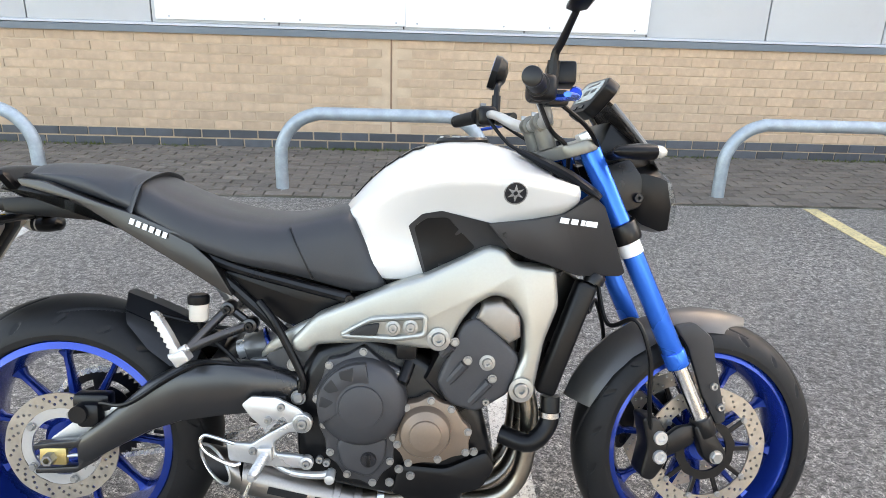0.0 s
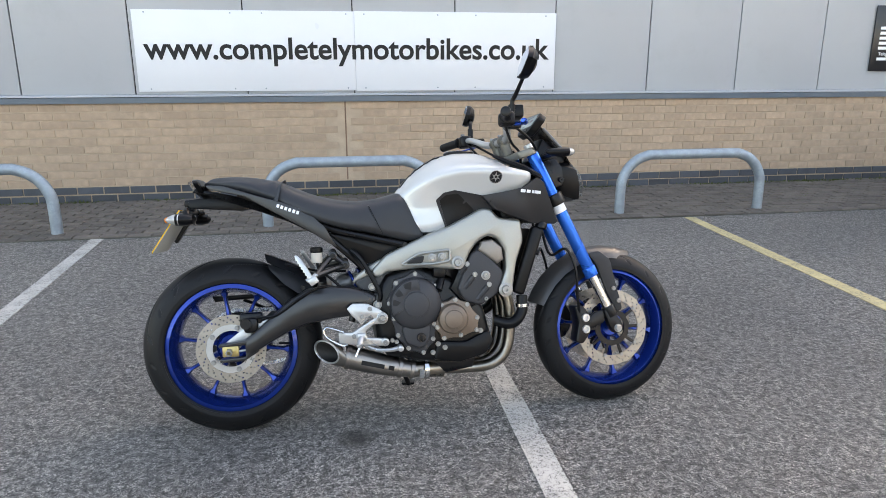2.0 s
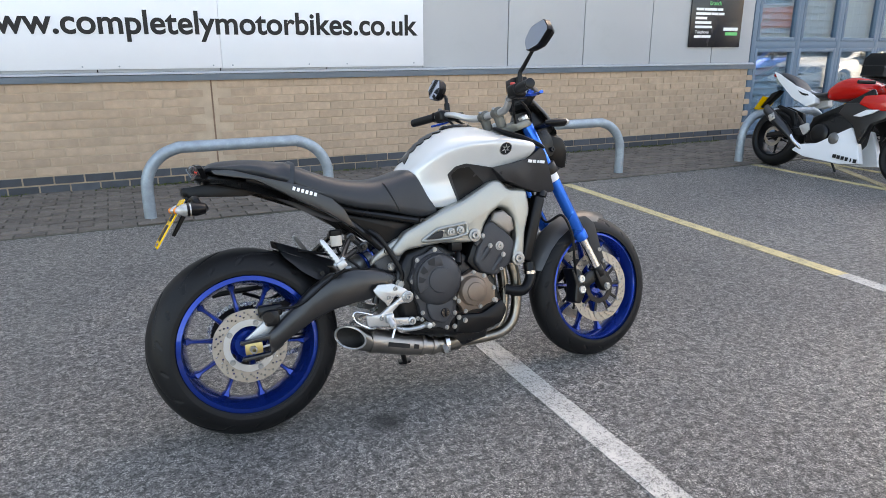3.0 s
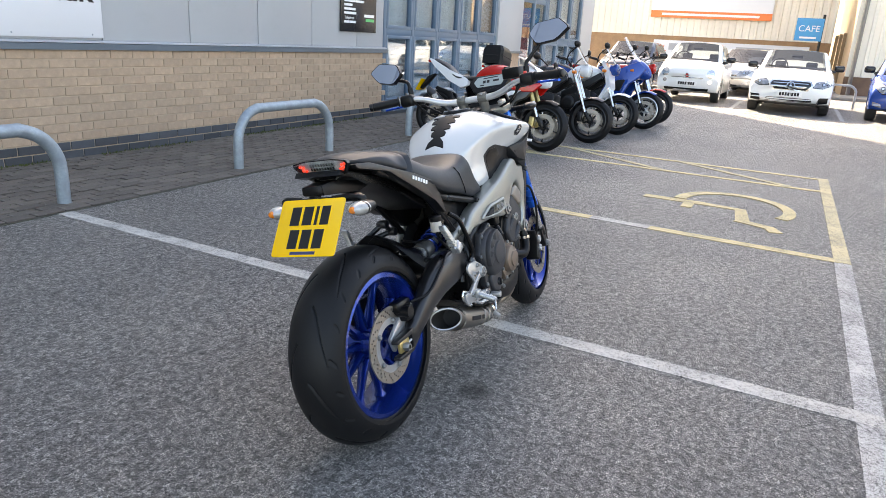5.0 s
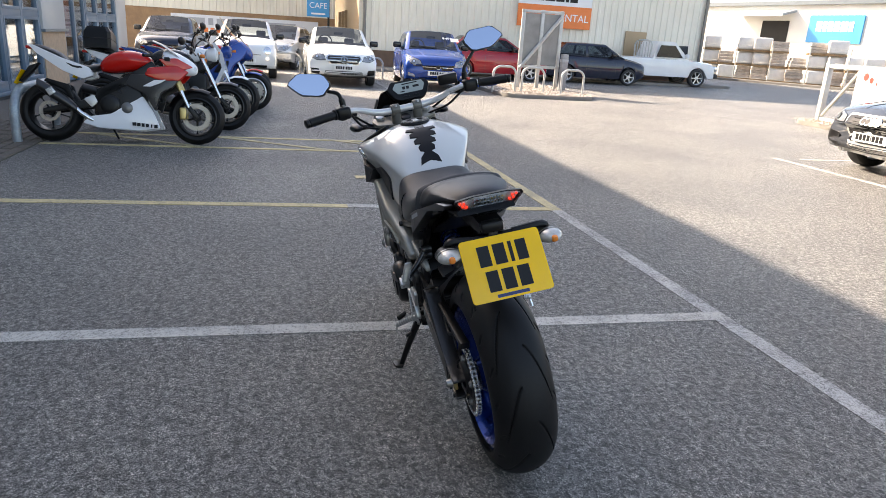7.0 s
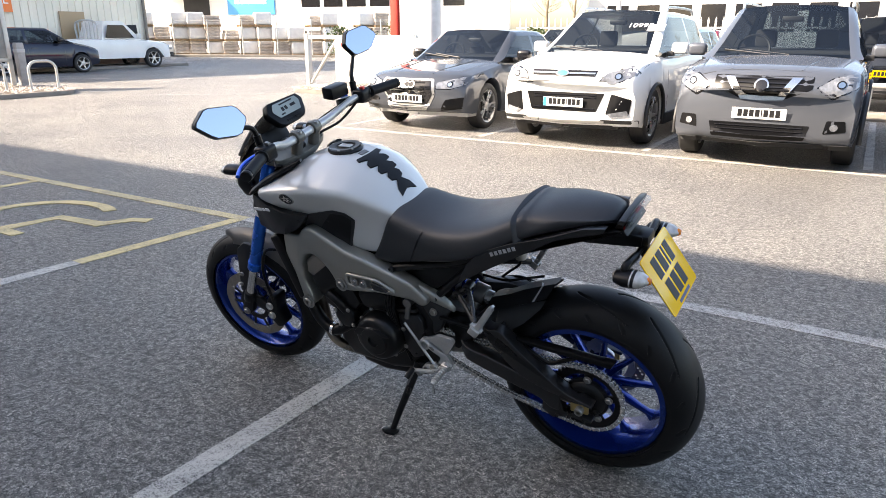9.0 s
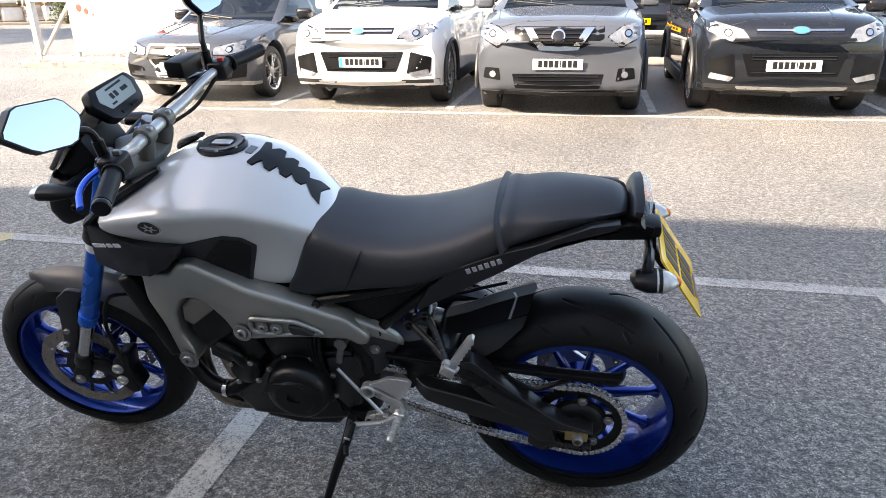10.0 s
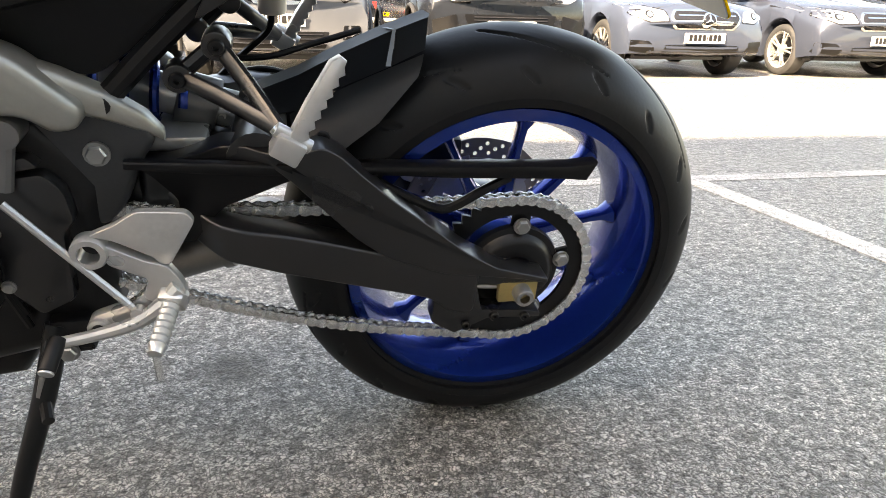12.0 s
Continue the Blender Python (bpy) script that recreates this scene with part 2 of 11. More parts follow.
PIPE = surf("header pipe steel", (0.3, 0.265, 0.22), 0.3, 1.0, var=0.25, scale=10, fine=90, bump=0.05)
ENGINE_GREY = surf("dark grey engine coating", (0.036, 0.036, 0.039), 0.48, 0.2, var=0.12, scale=9, fine=220, bump=0.12, dirt=0.1, dirt_rgb=(0.07, 0.065, 0.06))
BRONZE = surf("bronze coated cover", (0.19, 0.14, 0.105), 0.42, 0.5, var=0.1, scale=9, fine=160, bump=0.1)
# cast silver of the pivot plates, coloured dark for the shade they lie in
SILVER_SHADED = surf("cast silver with shade in colour", (0.045, 0.047, 0.05), 0.42, 0.5, var=0.1, scale=6, fine=200, bump=0.12, depth=0.0006)
BLUE_RIM = surf("blue wheel paint", (0.0016, 0.033, 0.25), 0.24, 0.65, var=0.08, scale=6, fine=200, bump=0.03, coat=0.6)
BLUE_FORK = surf("blue anodised fork", (0.002, 0.14, 0.64), 0.26, 0.6, var=0.06, scale=6, fine=200, bump=0.03)
BLUE_ANO = surf("blue anodised lever", (0.01, 0.1, 0.6), 0.25, 0.7, var=0.06, fine=200, bump=0.03)
GREY_PAINT = surf("dark grey metallic paint", (0.15, 0.147, 0.143), 0.36, 0.5, var=0.06, scale=4, fine=400, bump=0.02, coat=0.4, coat_rough=0.1)
MATT_GREY = surf("matt graphite panel", (0.013, 0.013, 0.0145), 0.5, 0.1, var=0.08, scale=5, fine=400, bump=0.05)
DISC_STEEL = surf("brake disc steel", (0.36, 0.32, 0.27), 0.4, 0.8, var=0.14, scale=20, fine=120, bump=0.12, dirt=0.3, dirt_rgb=(0.25, 0.17, 0.1))
GOLD = surf("gold adjuster", (0.5, 0.38, 0.16), 0.35, 0.8, var=0.1, fine=160, bump=0.05)
CHAIN = surf("oiled chain", (0.72, 0.72, 0.71), 0.26, 0.8, var=0.3, scale=60, fine=300, bump=0.1, dirt=0.25, dirt_rgb=(0.12, 0.11, 0.1))
AMBER = surf("amber lens", (0.75, 0.2, 0.02), 0.15, var=0.1, fine=100, bump=0.1)
RED_LENS = surf("red lens", (0.5, 0.015, 0.01), 0.12, var=0.1, fine=100, bump=0.1)
LED_RED = surf("lit red lamp", (0.6, 0.02, 0.01), 0.3, var=0.0, bump=0)
LED_RED.node_tree.nodes["Principled BSDF"].inputs["Emission Color"].default_value = (1, 0.06, 0.03, 1)
LED_RED.node_tree.nodes["Principled BSDF"].inputs["Emission Strength"].default_value = 0.3
RED_PAINT = make_car_paint("red paint", (0.5, 0.008, 0.005))
CLEAR = make_glass("clear lens", (0.86, 0.88, 0.88), 0.02, 1.45, thin=True)
PANE = make_glass("window pane", (0.72, 0.8, 0.84), 0.0, 1.45, thin=True, base=0.14)
CAR_GLASS = make_glass("car glass", (0.3, 0.35, 0.38), 0.0, 1.5)
HEADLAMP = surf("clear headlamp", (0.3, 0.31, 0.33), 0.2, 0.45, var=0.45, scale=14, fine=40, bump=0.4, depth=0.006, coat=0.6)
SMOKE = make_glass("smoked screen", (0.06, 0.06, 0.065), 0.0, 1.5)
MIRROR = surf("mirror", (0.37, 0.43, 0.54), 0.02, 1.0, var=0.0, bump=0)
LCD = surf("grey display", (0.3, 0.34, 0.32), 0.2, var=0.03, bump=0)
REFLECTOR = surf("lamp reflector", (0.75, 0.75, 0.76), 0.12, 0.9, var=0.05, fine=60, bump=0.2)
CREAM = make_corrugated("cream cladding", (0.78, 0.725, 0.61))
CREAM_DARK = surf("tan cladding", (0.4, 0.28, 0.16), 0.6, var=0.08, scale=1, fine=60)
RED_BRICK_FAR = surf("brown brickwork", (0.2, 0.12, 0.08), 0.9, var=0.25, scale=3, fine=25, bump=0.3)
BUFF_BRICK_FAR = surf("far buff brickwork", (0.36, 0.22, 0.12), 0.9, var=0.22, scale=3, fine=25, bump=0.3)
WHITE_WALL = surf("white rendered wall", (0.72, 0.71, 0.68), 0.7, var=0.05, scale=0.7, fine=30)
ROOF_GREY = surf("grey roof sheet", (0.33, 0.36, 0.38), 0.5, var=0.08, scale=0.7, fine=30)
CONCRETE = surf("concrete kerb", (0.22, 0.2, 0.175), 0.9, var=0.2, scale=5, fine=80, bump=0.5, depth=0.003)
GRAVEL = surf("gravel", (0.19, 0.15, 0.11), 0.95, var=0.5, scale=18, fine=70, bump=1.0, depth=0.02)
LENS_PALE = surf("pale clear lens", (0.5, 0.49, 0.46), 0.1, 0.35, var=0.35, scale=60, fine=120, bump=0.6, depth=0.003, coat=0.8)
STONE_PALE = surf("pale stacked stone", (0.58, 0.5, 0.43), 0.9, var=0.3, scale=5, fine=40, bump=0.5, each=0.3)
WRAP = surf("plastic wrap", (0.74, 0.72, 0.69), 0.35, var=0.12, scale=3, fine=30, bump=0.4, depth=0.01)
WOOD = surf("pallet wood", (0.3, 0.2, 0.11), 0.85, var=0.25, scale=6, fine=60, bump=0.3)
LEAF = surf("hedge leaves", (0.075, 0.11, 0.03), 0.7, var=0.4, scale=9, fine=60, each=0.5, island=True)
TWIG = surf("bare twigs", (0.2, 0.155, 0.1), 0.9, var=0.3, scale=9, fine=60)
# near-black that puts the shade of gaps and openings into the colour
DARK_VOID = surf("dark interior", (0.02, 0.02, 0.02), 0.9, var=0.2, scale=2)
CAR_TRIM = surf("car trim plastic", (0.02, 0.02, 0.021), 0.5, var=0.15, scale=4, fine=150, bump=0.1)
CAR_SEAT = surf("car seat cloth", (0.035, 0.035, 0.037), 0.9, var=0.2, scale=8, fine=150)
RIM_ALLOY = surf("alloy wheel paint", (0.5, 0.5, 0.5), 0.28, 0.75, var=0.06, scale=8, fine=150, bump=0.03)
BLIND = surf("pale window blind", (0.66, 0.72, 0.78), 0.6, var=0.04, scale=2, fine=60)
FLOOR_IN = surf("showroom floor", (0.3, 0.29, 0.27), 0.4, var=0.08, scale=2, fine=40)

# ---- shaping helpers ----
from mathutils.bvhtree import BVHTree


def finish(name, bm, mat, smooth=35.0):
    bmesh.ops.recalc_face_normals(bm, faces=bm.faces)
    me = bpy.data.meshes.new(name)
    bm.to_mesh(me)
    bm.free()
    me.materials.append(mat)
    if smooth:
        me.polygons.foreach_set("use_smooth", [True] * len(me.polygons))
        me.set_sharp_from_angle(angle=radians(smooth))
    return me


def part(name, bm, mat, parent, label="", smooth=35.0, sub=0):
    ob = new(name, finish(name, bm, mat, smooth))
    ob.parent = parent
    if sub:
        mod = ob.modifiers.new("round", "SUBSURF")
        mod.levels = mod.render_levels = sub
    return tagged(ob, label)


def share(name, me, parent, m, label=""):
    ob = new(name, me)
    ob.parent = parent
    ob.matrix_basis = m
    return tagged(ob, label)


def thing(name, m, label, category, group="", kind=""):
    ob = new(name)
    ob.empty_display_size = 0.1
    ob.matrix_basis = m
    return tagged(ob, label, category, group, kind)


def solid(name, bm, mat, label, category, group="", kind="", m=None, smooth=35.0):
    ob = new(name, finish(name, bm, mat, smooth))
    if m:
        ob.matrix_basis = m
    return tagged(ob, label, category, group, kind)


def join(*bms):
    """Several meshes into the first."""
    out = bms[0]
    for b in bms[1:]:
        me = bpy.data.meshes.new("join")
        b.to_mesh(me)
        b.free()
        out.from_mesh(me)
        bpy.data.meshes.remove(me)
    return out


def moved(bm, m):
    bmesh.ops.transform(bm, matrix=m, verts=bm.verts)
    return bm


def box(x0, x1, y0, y1, z0, z1, bev=0.0, seg=2):
    bm = bmesh.new()
    bmesh.ops.create_cube(bm, size=1.0)
    for v in bm.verts:
        v.co = (x0 + (v.co.x + 0.5) * (x1 - x0), y0 + (v.co.y + 0.5) * (y1 - y0), z0 + (v.co.z + 0.5) * (z1 - z0))
    if bev:
        bmesh.ops.bevel(bm, geom=bm.edges[:], offset=bev, segments=seg, affect="EDGES", profile=0.5)
    return bm


def rounded(pts, r=0.01, n=4):
    """A closed outline with its corners rounded."""
    out = []
    k = len(pts)
    for i in range(k):
        p, a, b = Vector(pts[i]), Vector(pts[i - 1]), Vector(pts[(i + 1) % k])
        da, db = (a - p), (b - p)
        q = min(r, 0.45 * da.length, 0.45 * db.length)
        s, e = p + da.normalized() * q, p + db.normalized() * q
        for j in range(n + 1):
            f = j / n
            out.append(tuple(s * (1 - f) ** 2 + p * 2 * f * (1 - f) + e * f * f))
    return out


def prism(pts, y0, y1, bev=0.0, seg=2, r=0.0, plane="xz"):
    """An outline in x and z (or y and z, or x and y), given depth along the third way."""
    if r:
        pts = rounded(pts, r)
    bm = bmesh.new()
    def at(p, d):
        return (p[0], d, p[1]) if plane == "xz" else (d, p[0], p[1]) if plane == "yz" else (p[0], p[1], d)
    lo = [bm.verts.new(at(p, y0)) for p in pts]
    hi = [bm.verts.new(at(p, y1)) for p in pts]
    bm.faces.new(lo)
    bm.faces.new(hi[::-1])
    k = len(pts)
    for i in range(k):
        bm.faces.new((lo[i], hi[i], hi[(i + 1) % k], lo[(i + 1) % k]))
    bmesh.ops.recalc_face_normals(bm, faces=bm.faces)
    if bev:
        rim = [e for e in bm.edges if abs(e.verts[0].co[1 if plane == "xz" else 0 if plane == "yz" else 2] - e.verts[1].co[1 if plane == "xz" else 0 if plane == "yz" else 2]) < 1e-7]
        bmesh.ops.bevel(bm, geom=rim, offset=bev, segments=seg, affect="EDGES", profile=0.5, clamp_overlap=True)
    return bm


def spline(pts, n=6, closed=False):
    """A smooth line through the points."""
    P = [Vector(p) for p in pts]
    k = len(P)
    out = []
    for i in range(k if closed else k - 1):
        a, b = P[i], P[(i + 1) % k]
        p0 = P[i - 1] if closed or i > 0 else a * 2 - b
        p3 = P[(i + 2) % k] if closed or i < k - 2 else b * 2 - a
        for j in range(n):
            f = j / n
            out.append(0.5 * ((2 * a) + (b - p0) * f + (2 * p0 - 5 * a + 4 * b - p3) * f * f + (3 * a - p0 - 3 * b + p3) * f ** 3))
    if not closed:
        out.append(P[-1])
    return out


def tube(pts, r, seg=12, bend=6, closed=False, flat=1.0, caps=True):
    """A round bar along a smooth line; r may change from point to point."""
    line = spline(pts, bend, closed) if bend else [Vector(p) for p in pts]
    rs = r if isinstance(r, (list, tuple)) else [r] * len(pts)
    rr = np.interp(np.linspace(0, len(pts) - 1, len(line)), range(len(pts)), rs)
    bm = bmesh.new()
    rings = []
    up = Vector((0, 0, 1))
    k = len(line)
    for i, p in enumerate(line):
        d = (line[(i + 1) % k] - line[i - 1]) if closed else (line[min(i + 1, k - 1)] - line[max(i - 1, 0)])
        d.normalize()
        side = d.cross(up)
        if side.length < 0.05:
            side = d.cross(Vector((0, 1, 0)))
        side.normalize()
        top = side.cross(d)
        up = top if i else top
        rings.append([bm.verts.new(p + side * (math.cos(2 * math.pi * j / seg) * rr[i]) + top * (math.sin(2 * math.pi * j / seg) * rr[i] * flat)) for j in range(seg)])
    for i in range(k if closed else k - 1):
        a, b = rings[i], rings[(i + 1) % k]
        for j in range(seg):
            bm.faces.new((a[j], a[(j + 1) % seg], b[(j + 1) % seg], b[j]))
    if caps and not closed:
        bm.faces.new(rings[0][::-1])
        bm.faces.new(rings[-1])
    return bm


def rod(a, b, r, seg=14, r2=None, bev=0.0):
    bm = tube([a, b], [r, r if r2 is None else r2], seg, 0)
    if bev:
        ends = [e for e in bm.edges if len(e.link_faces) == 2 and any(len(f.verts) > 4 for f in e.link_faces)]
        bmesh.ops.bevel(bm, geom=ends, offset=bev, segments=2, affect="EDGES", profile=0.5)
    return bm


def turned(profile, seg=48, at=(0, 0, 0), axis="y", closed=False):
    """A shape turned on a lathe: pairs of radius and place along the axis."""
    bm = bmesh.new()
    rings = []
    for r, d in profile:
        ring = []
        for j in range(seg if r > 1e-6 else 1):
            a = 2 * math.pi * j / seg
            c, s = r * math.cos(a), r * math.sin(a)
            q = (c, d, s) if axis == "y" else (d, c, s) if axis == "x" else (c, s, d)
            ring.append(bm.verts.new(Vector(q) + Vector(at)))
        rings.append(ring)
    pairs = list(zip(rings, rings[1:])) + ([(rings[-1], rings[0])] if closed else [])
    for a, b in pairs:
        for j in range(seg):
            q = [a[j % len(a)], a[(j + 1) % len(a)], b[(j + 1) % len(b)], b[j % len(b)]]
            q = list(dict.fromkeys(q))
            if len(q) > 2:
                bm.faces.new(q)
    return bm


def loft(rings, caps=True, closed=True):
    """Faces between outlines with the same number of points."""
    bm = bmesh.new()
    vs = [[bm.verts.new(p) for p in ring] for ring in rings]
    k = len(rings[0])
    for a, b in zip(vs, vs[1:]):
        for j in range(k if closed else k - 1):
            bm.faces.new((a[j], a[(j + 1) % k], b[(j + 1) % k], b[j]))
    if caps:
        bm.faces.new(vs[0][::-1])
        bm.faces.new(vs[-1])
    return bm


def mirrored(half):
    """A full outline from its half with y >= 0, listed from the top middle to the bottom middle."""
    other = [(x, -y, z) for x, y, z in half[::-1] if y > 1e-6]
    return list(half) + other


def tree_of(ob):
    me = ob.data
    return BVHTree.FromPolygons([v.co.copy() for v in me.vertices], [tuple(p.vertices) for p in me.polygons])


def patch(tree, pts, way, far, step=0.05, lift=0.004, thick=0.006, r=0.0):
    """A piece that lies close on a curved body: an outline thrown along one way on to it."""
    if r:
        pts = rounded(pts, r)
    ax = "xyz".index(way[1])
    sign = 1 if way[0] == "+" else -1
    u, v = [i for i in range(3) if i != ax]
    bm = bmesh.new()
    vs = []
    for p in pts:
        c = [0, 0, 0]
        c[u], c[v] = p
        vs.append(bm.verts.new(c))
    bm.faces.new(vs)
    for k in (u, v):
        lo, hi = min(p[k == v] for p in pts), max(p[k == v] for p in pts)
        n = int((hi - lo) / step)
        for i in range(1, n + 1):
            c, no = [0, 0, 0], [0, 0, 0]
            c[k], no[k] = lo + (hi - lo) * i / (n + 1), 1
            bmesh.ops.bisect_plane(bm, geom=bm.verts[:] + bm.edges[:] + bm.faces[:], plane_co=c, plane_no=no)
    ray = Vector((0, 0, 0))
    ray[ax] = -sign
    miss = []
    for w in bm.verts:
        o = w.co.copy()
        o[ax] = sign * far
        hit = tree.ray_cast(o, ray)
        if hit[0] is None:
            miss.append(w)
        else:
            w.co = hit[0]
            w.co[ax] += sign * lift
    known = [w for w in bm.verts if w not in miss]
    for w in miss:
        near = min(known, key=lambda q: (q.co[u] - w.co[u]) ** 2 + (q.co[v] - w.co[v]) ** 2)
        w.co[ax] = near.co[ax]
    top = bm.faces[:]
    ext = bmesh.ops.extrude_face_region(bm, geom=top)
    for w in [g for g in ext["geom"] if isinstance(g, bmesh.types.BMVert)]:
        w.co[ax] -= sign * thick
    return bm


def words(text, size, parent, m, mat, name="lettering", label="", spacing=1.0, depth=0.001, align="CENTER", kind="", bold=0.0):
    cu = bpy.data.curves.new(name, "FONT")
    cu.body, cu.size, cu.extrude, cu.align_x, cu.align_y, cu.space_character = text, size, depth, align, "CENTER", spacing
    cu.offset = bold
    cu.materials.append(mat)
    ob = new(name, cu)
    ob.parent = parent
    ob.matrix_basis = m
    return tagged(ob, label, kind=kind)


def bars(widths, h, gap=0.25):
    """Plain bars in a row, centred, in x and z, for writing that is not spelled out."""
    total = sum(widths) + gap * h * (len(widths) - 1)
    x = -total / 2
    out = bmesh.new()
    for w in widths:
        out = join(out, box(x, x + w, -0.0012, 0.0012, -h / 2, h / 2))
        x += w + gap * h
    return out


def ring_with_holes(r0, r1, thick, holes, seg=72, hole_r=0.004, wave=0.0):
    """A flat drilled ring in x and z."""
    bm = bmesh.new()
    edges = []
    def loop(cx, cz, r, n, wv=0.0):
        vs = []
        for j in range(n):
            a = 2 * math.pi * j / n
            q = r * (1 + wv * math.sin(10 * a))
            vs.append(bm.verts.new((cx + q * math.cos(a), 0, cz + q * math.sin(a))))
        for j in range(n):
            edges.append(bm.edges.new((vs[j], vs[(j + 1) % n])))
    loop(0, 0, r1, seg, wave)
    loop(0, 0, r0, seg)
    for x, z in holes:
        loop(x, z, hole_r, 8)
    bmesh.ops.triangle_fill(bm, use_beauty=True, edges=edges)
    # drop faces that closed a hole
    for f in bm.faces[:]:
        c = f.calc_center_median()
        if math.hypot(c.x, c.z) < r0 * 0.97 or any(math.hypot(c.x - x, c.z - z) < hole_r * 0.6 for x, z in holes):
            bm.faces.remove(f)
    ext = bmesh.ops.extrude_face_region(bm, geom=bm.faces[:])
    for w in [g for g in ext["geom"] if isinstance(g, bmesh.types.BMVert)]:
        w.co.y += thick
    return bm

# ---- the place: car park, showroom wall ----
WALL_Y = 6.945


def ground_sheet():
    bm = bmesh.new()
    xs = [-400, -60, -20, -8, 0, 8, 16, 24, 40, 80, 400]
    ys = [-400, -60, -24, -12, -6, 0, 5.25, 12, 60, 400]
    vs = [[bm.verts.new((x, y, 0)) for y in ys] for x in xs]
    for i in range(len(xs) - 1):
        for j in range(len(ys) - 1):
            bm.faces.new((vs[i][j], vs[i + 1][j], vs[i + 1][j + 1], vs[i][j + 1]))
    return solid("ground", bm, ASPHALT, "dark weathered asphalt car park with pale chippings", "ground", kind="structure", smooth=0)


ground_sheet()


def skirt(bm):
    """Closes the edge of a thin sheet down to the ground."""
    rim = [e for e in bm.edges if len(e.link_faces) == 1]
    ext = bmesh.ops.extrude_edge_only(bm, edges=rim)
    for v in [g for g in ext["geom"] if isinstance(g, bmesh.types.BMVert)]:
        v.co.z = -0.001
    return bm


def line(name, a, b, width, mat, label, z=0.004):
    """A painted line on the ground, from a to b."""
    a, b = Vector((*a, 0)), Vector((*b, 0))
    d = (b - a).normalized()
    n = Vector((-d.y, d.x, 0)) * width / 2
    steps = max(2, int((b - a).length / 0.12))
    bm = bmesh.new()
    left, right = [], []
    for i in range(steps + 1):
        p = a + (b - a) * i / steps
        jit = 0.004 * noise.noise(p * 9)
        left.append(bm.verts.new(p + n * (1 + jit * 12) + Vector((0, 0, z))))
        right.append(bm.verts.new(p - n * (1 - jit * 12) + Vector((0, 0, z))))
    for i in range(steps):
        bm.faces.new((right[i], right[i + 1], left[i + 1], left[i]))
    skirt(bm)
    return solid(name, bm, mat, label, "road marking", kind="structure", smooth=0)


line("white_bay_line", (-1.905, 5.29), (-1.78, 0.62), 0.1, PAINT_WHITE, "white painted parking bay line on asphalt")
line("white_bay_line", (0.68, 5.29), (0.6, 0.53), 0.1, PAINT_WHITE, "white painted parking bay line under the motorcycle")
line("white_bay_line", (-4.4, 5.29), (-4.3, 0.62), 0.1, PAINT_WHITE, "white painted parking bay line on asphalt")
line("white_front_line", (2.85, 0.58), (-12.0, 0.57), 0.1, PAINT_FAINT, "worn white line along the bay ends", 0.003)
line("yellow_bay_line", (3.118, 5.26), (2.976, 2.3), 0.1, PAINT_YELLOW, "yellow painted line of the accessible bay")
line("white_bay_line", (2.976, 2.3), (2.951, 1.85), 0.1, PAINT_WHITE, "white line painted over the accessible bay's yellow one")
line("yellow_bay_line", (2.951, 1.85), (2.895, 0.6), 0.1, PAINT_YELLOW, "yellow painted line of the accessible bay")
line("yellow_front_line", (2.85, 0.58), (6.42, 0.63), 0.1, PAINT_YELLOW2, "worn yellow line along the accessible bay", 0.005)
line("yellow_bay_line", (5.69, 5.29), (5.58, 0.65), 0.09, PAINT_YELLOW, "yellow painted line beside the hatched strip")
line("yellow_bay_line", (6.5, 5.29), (6.36, 0.65), 0.09, PAINT_YELLOW, "yellow painted line beside the hatched strip")
for k, (y0, y1) in enumerate(((4.9, 3.6), (3.55, 2.2), (2.2, 0.95))):
    line("hatch_line", (6.43, y0), (5.62, y1), 0.09, PAINT_YELLOW2, "yellow diagonal hatch line", 0.0055)


def wheelchair_mark():
    """The painted wheelchair sign of the accessible bay, its head towards the wall."""
    def band(pts, w, z=0.0045):
        pts = [Vector((*p, 0)) for p in pts]
        bm = bmesh.new()
        l, r = [], []
        for i, p in enumerate(pts):
            d = (pts[min(i + 1, len(pts) - 1)] - pts[max(i - 1, 0)]).normalized()
            n = Vector((-d.y, d.x, 0)) * w / 2
            l.append(bm.verts.new(p + n + Vector((0, 0, z))))
            r.append(bm.verts.new(p - n + Vector((0, 0, z))))
        for i in range(len(pts) - 1):
            bm.faces.new((r[i], r[i + 1], l[i + 1], l[i]))
        return skirt(bm)
    ring = [(4.2 + 0.53 * math.cos(radians(a)), 1.37 + 0.45 * math.sin(radians(a))) for a in range(-120, 92, 10)]
    bm = join(band([(4.12, 2.12), (4.12, 1.6)], 0.12), band([(4.12, 1.66), (4.08, 1.3), (3.62, 1.25)], 0.11, 0.0053), band([(3.66, 1.3), (3.55, 1.05), (3.42, 1.0)], 0.1, 0.0061),
              band([(4.12, 1.72), (3.87, 1.72)], 0.09, 0.0069), band(ring, 0.1, 0.0077))
    return solid("wheelchair_mark", bm, PAINT_YELLOW, "worn yellow wheelchair symbol painted on asphalt", "road marking", kind="structure", smooth=0)


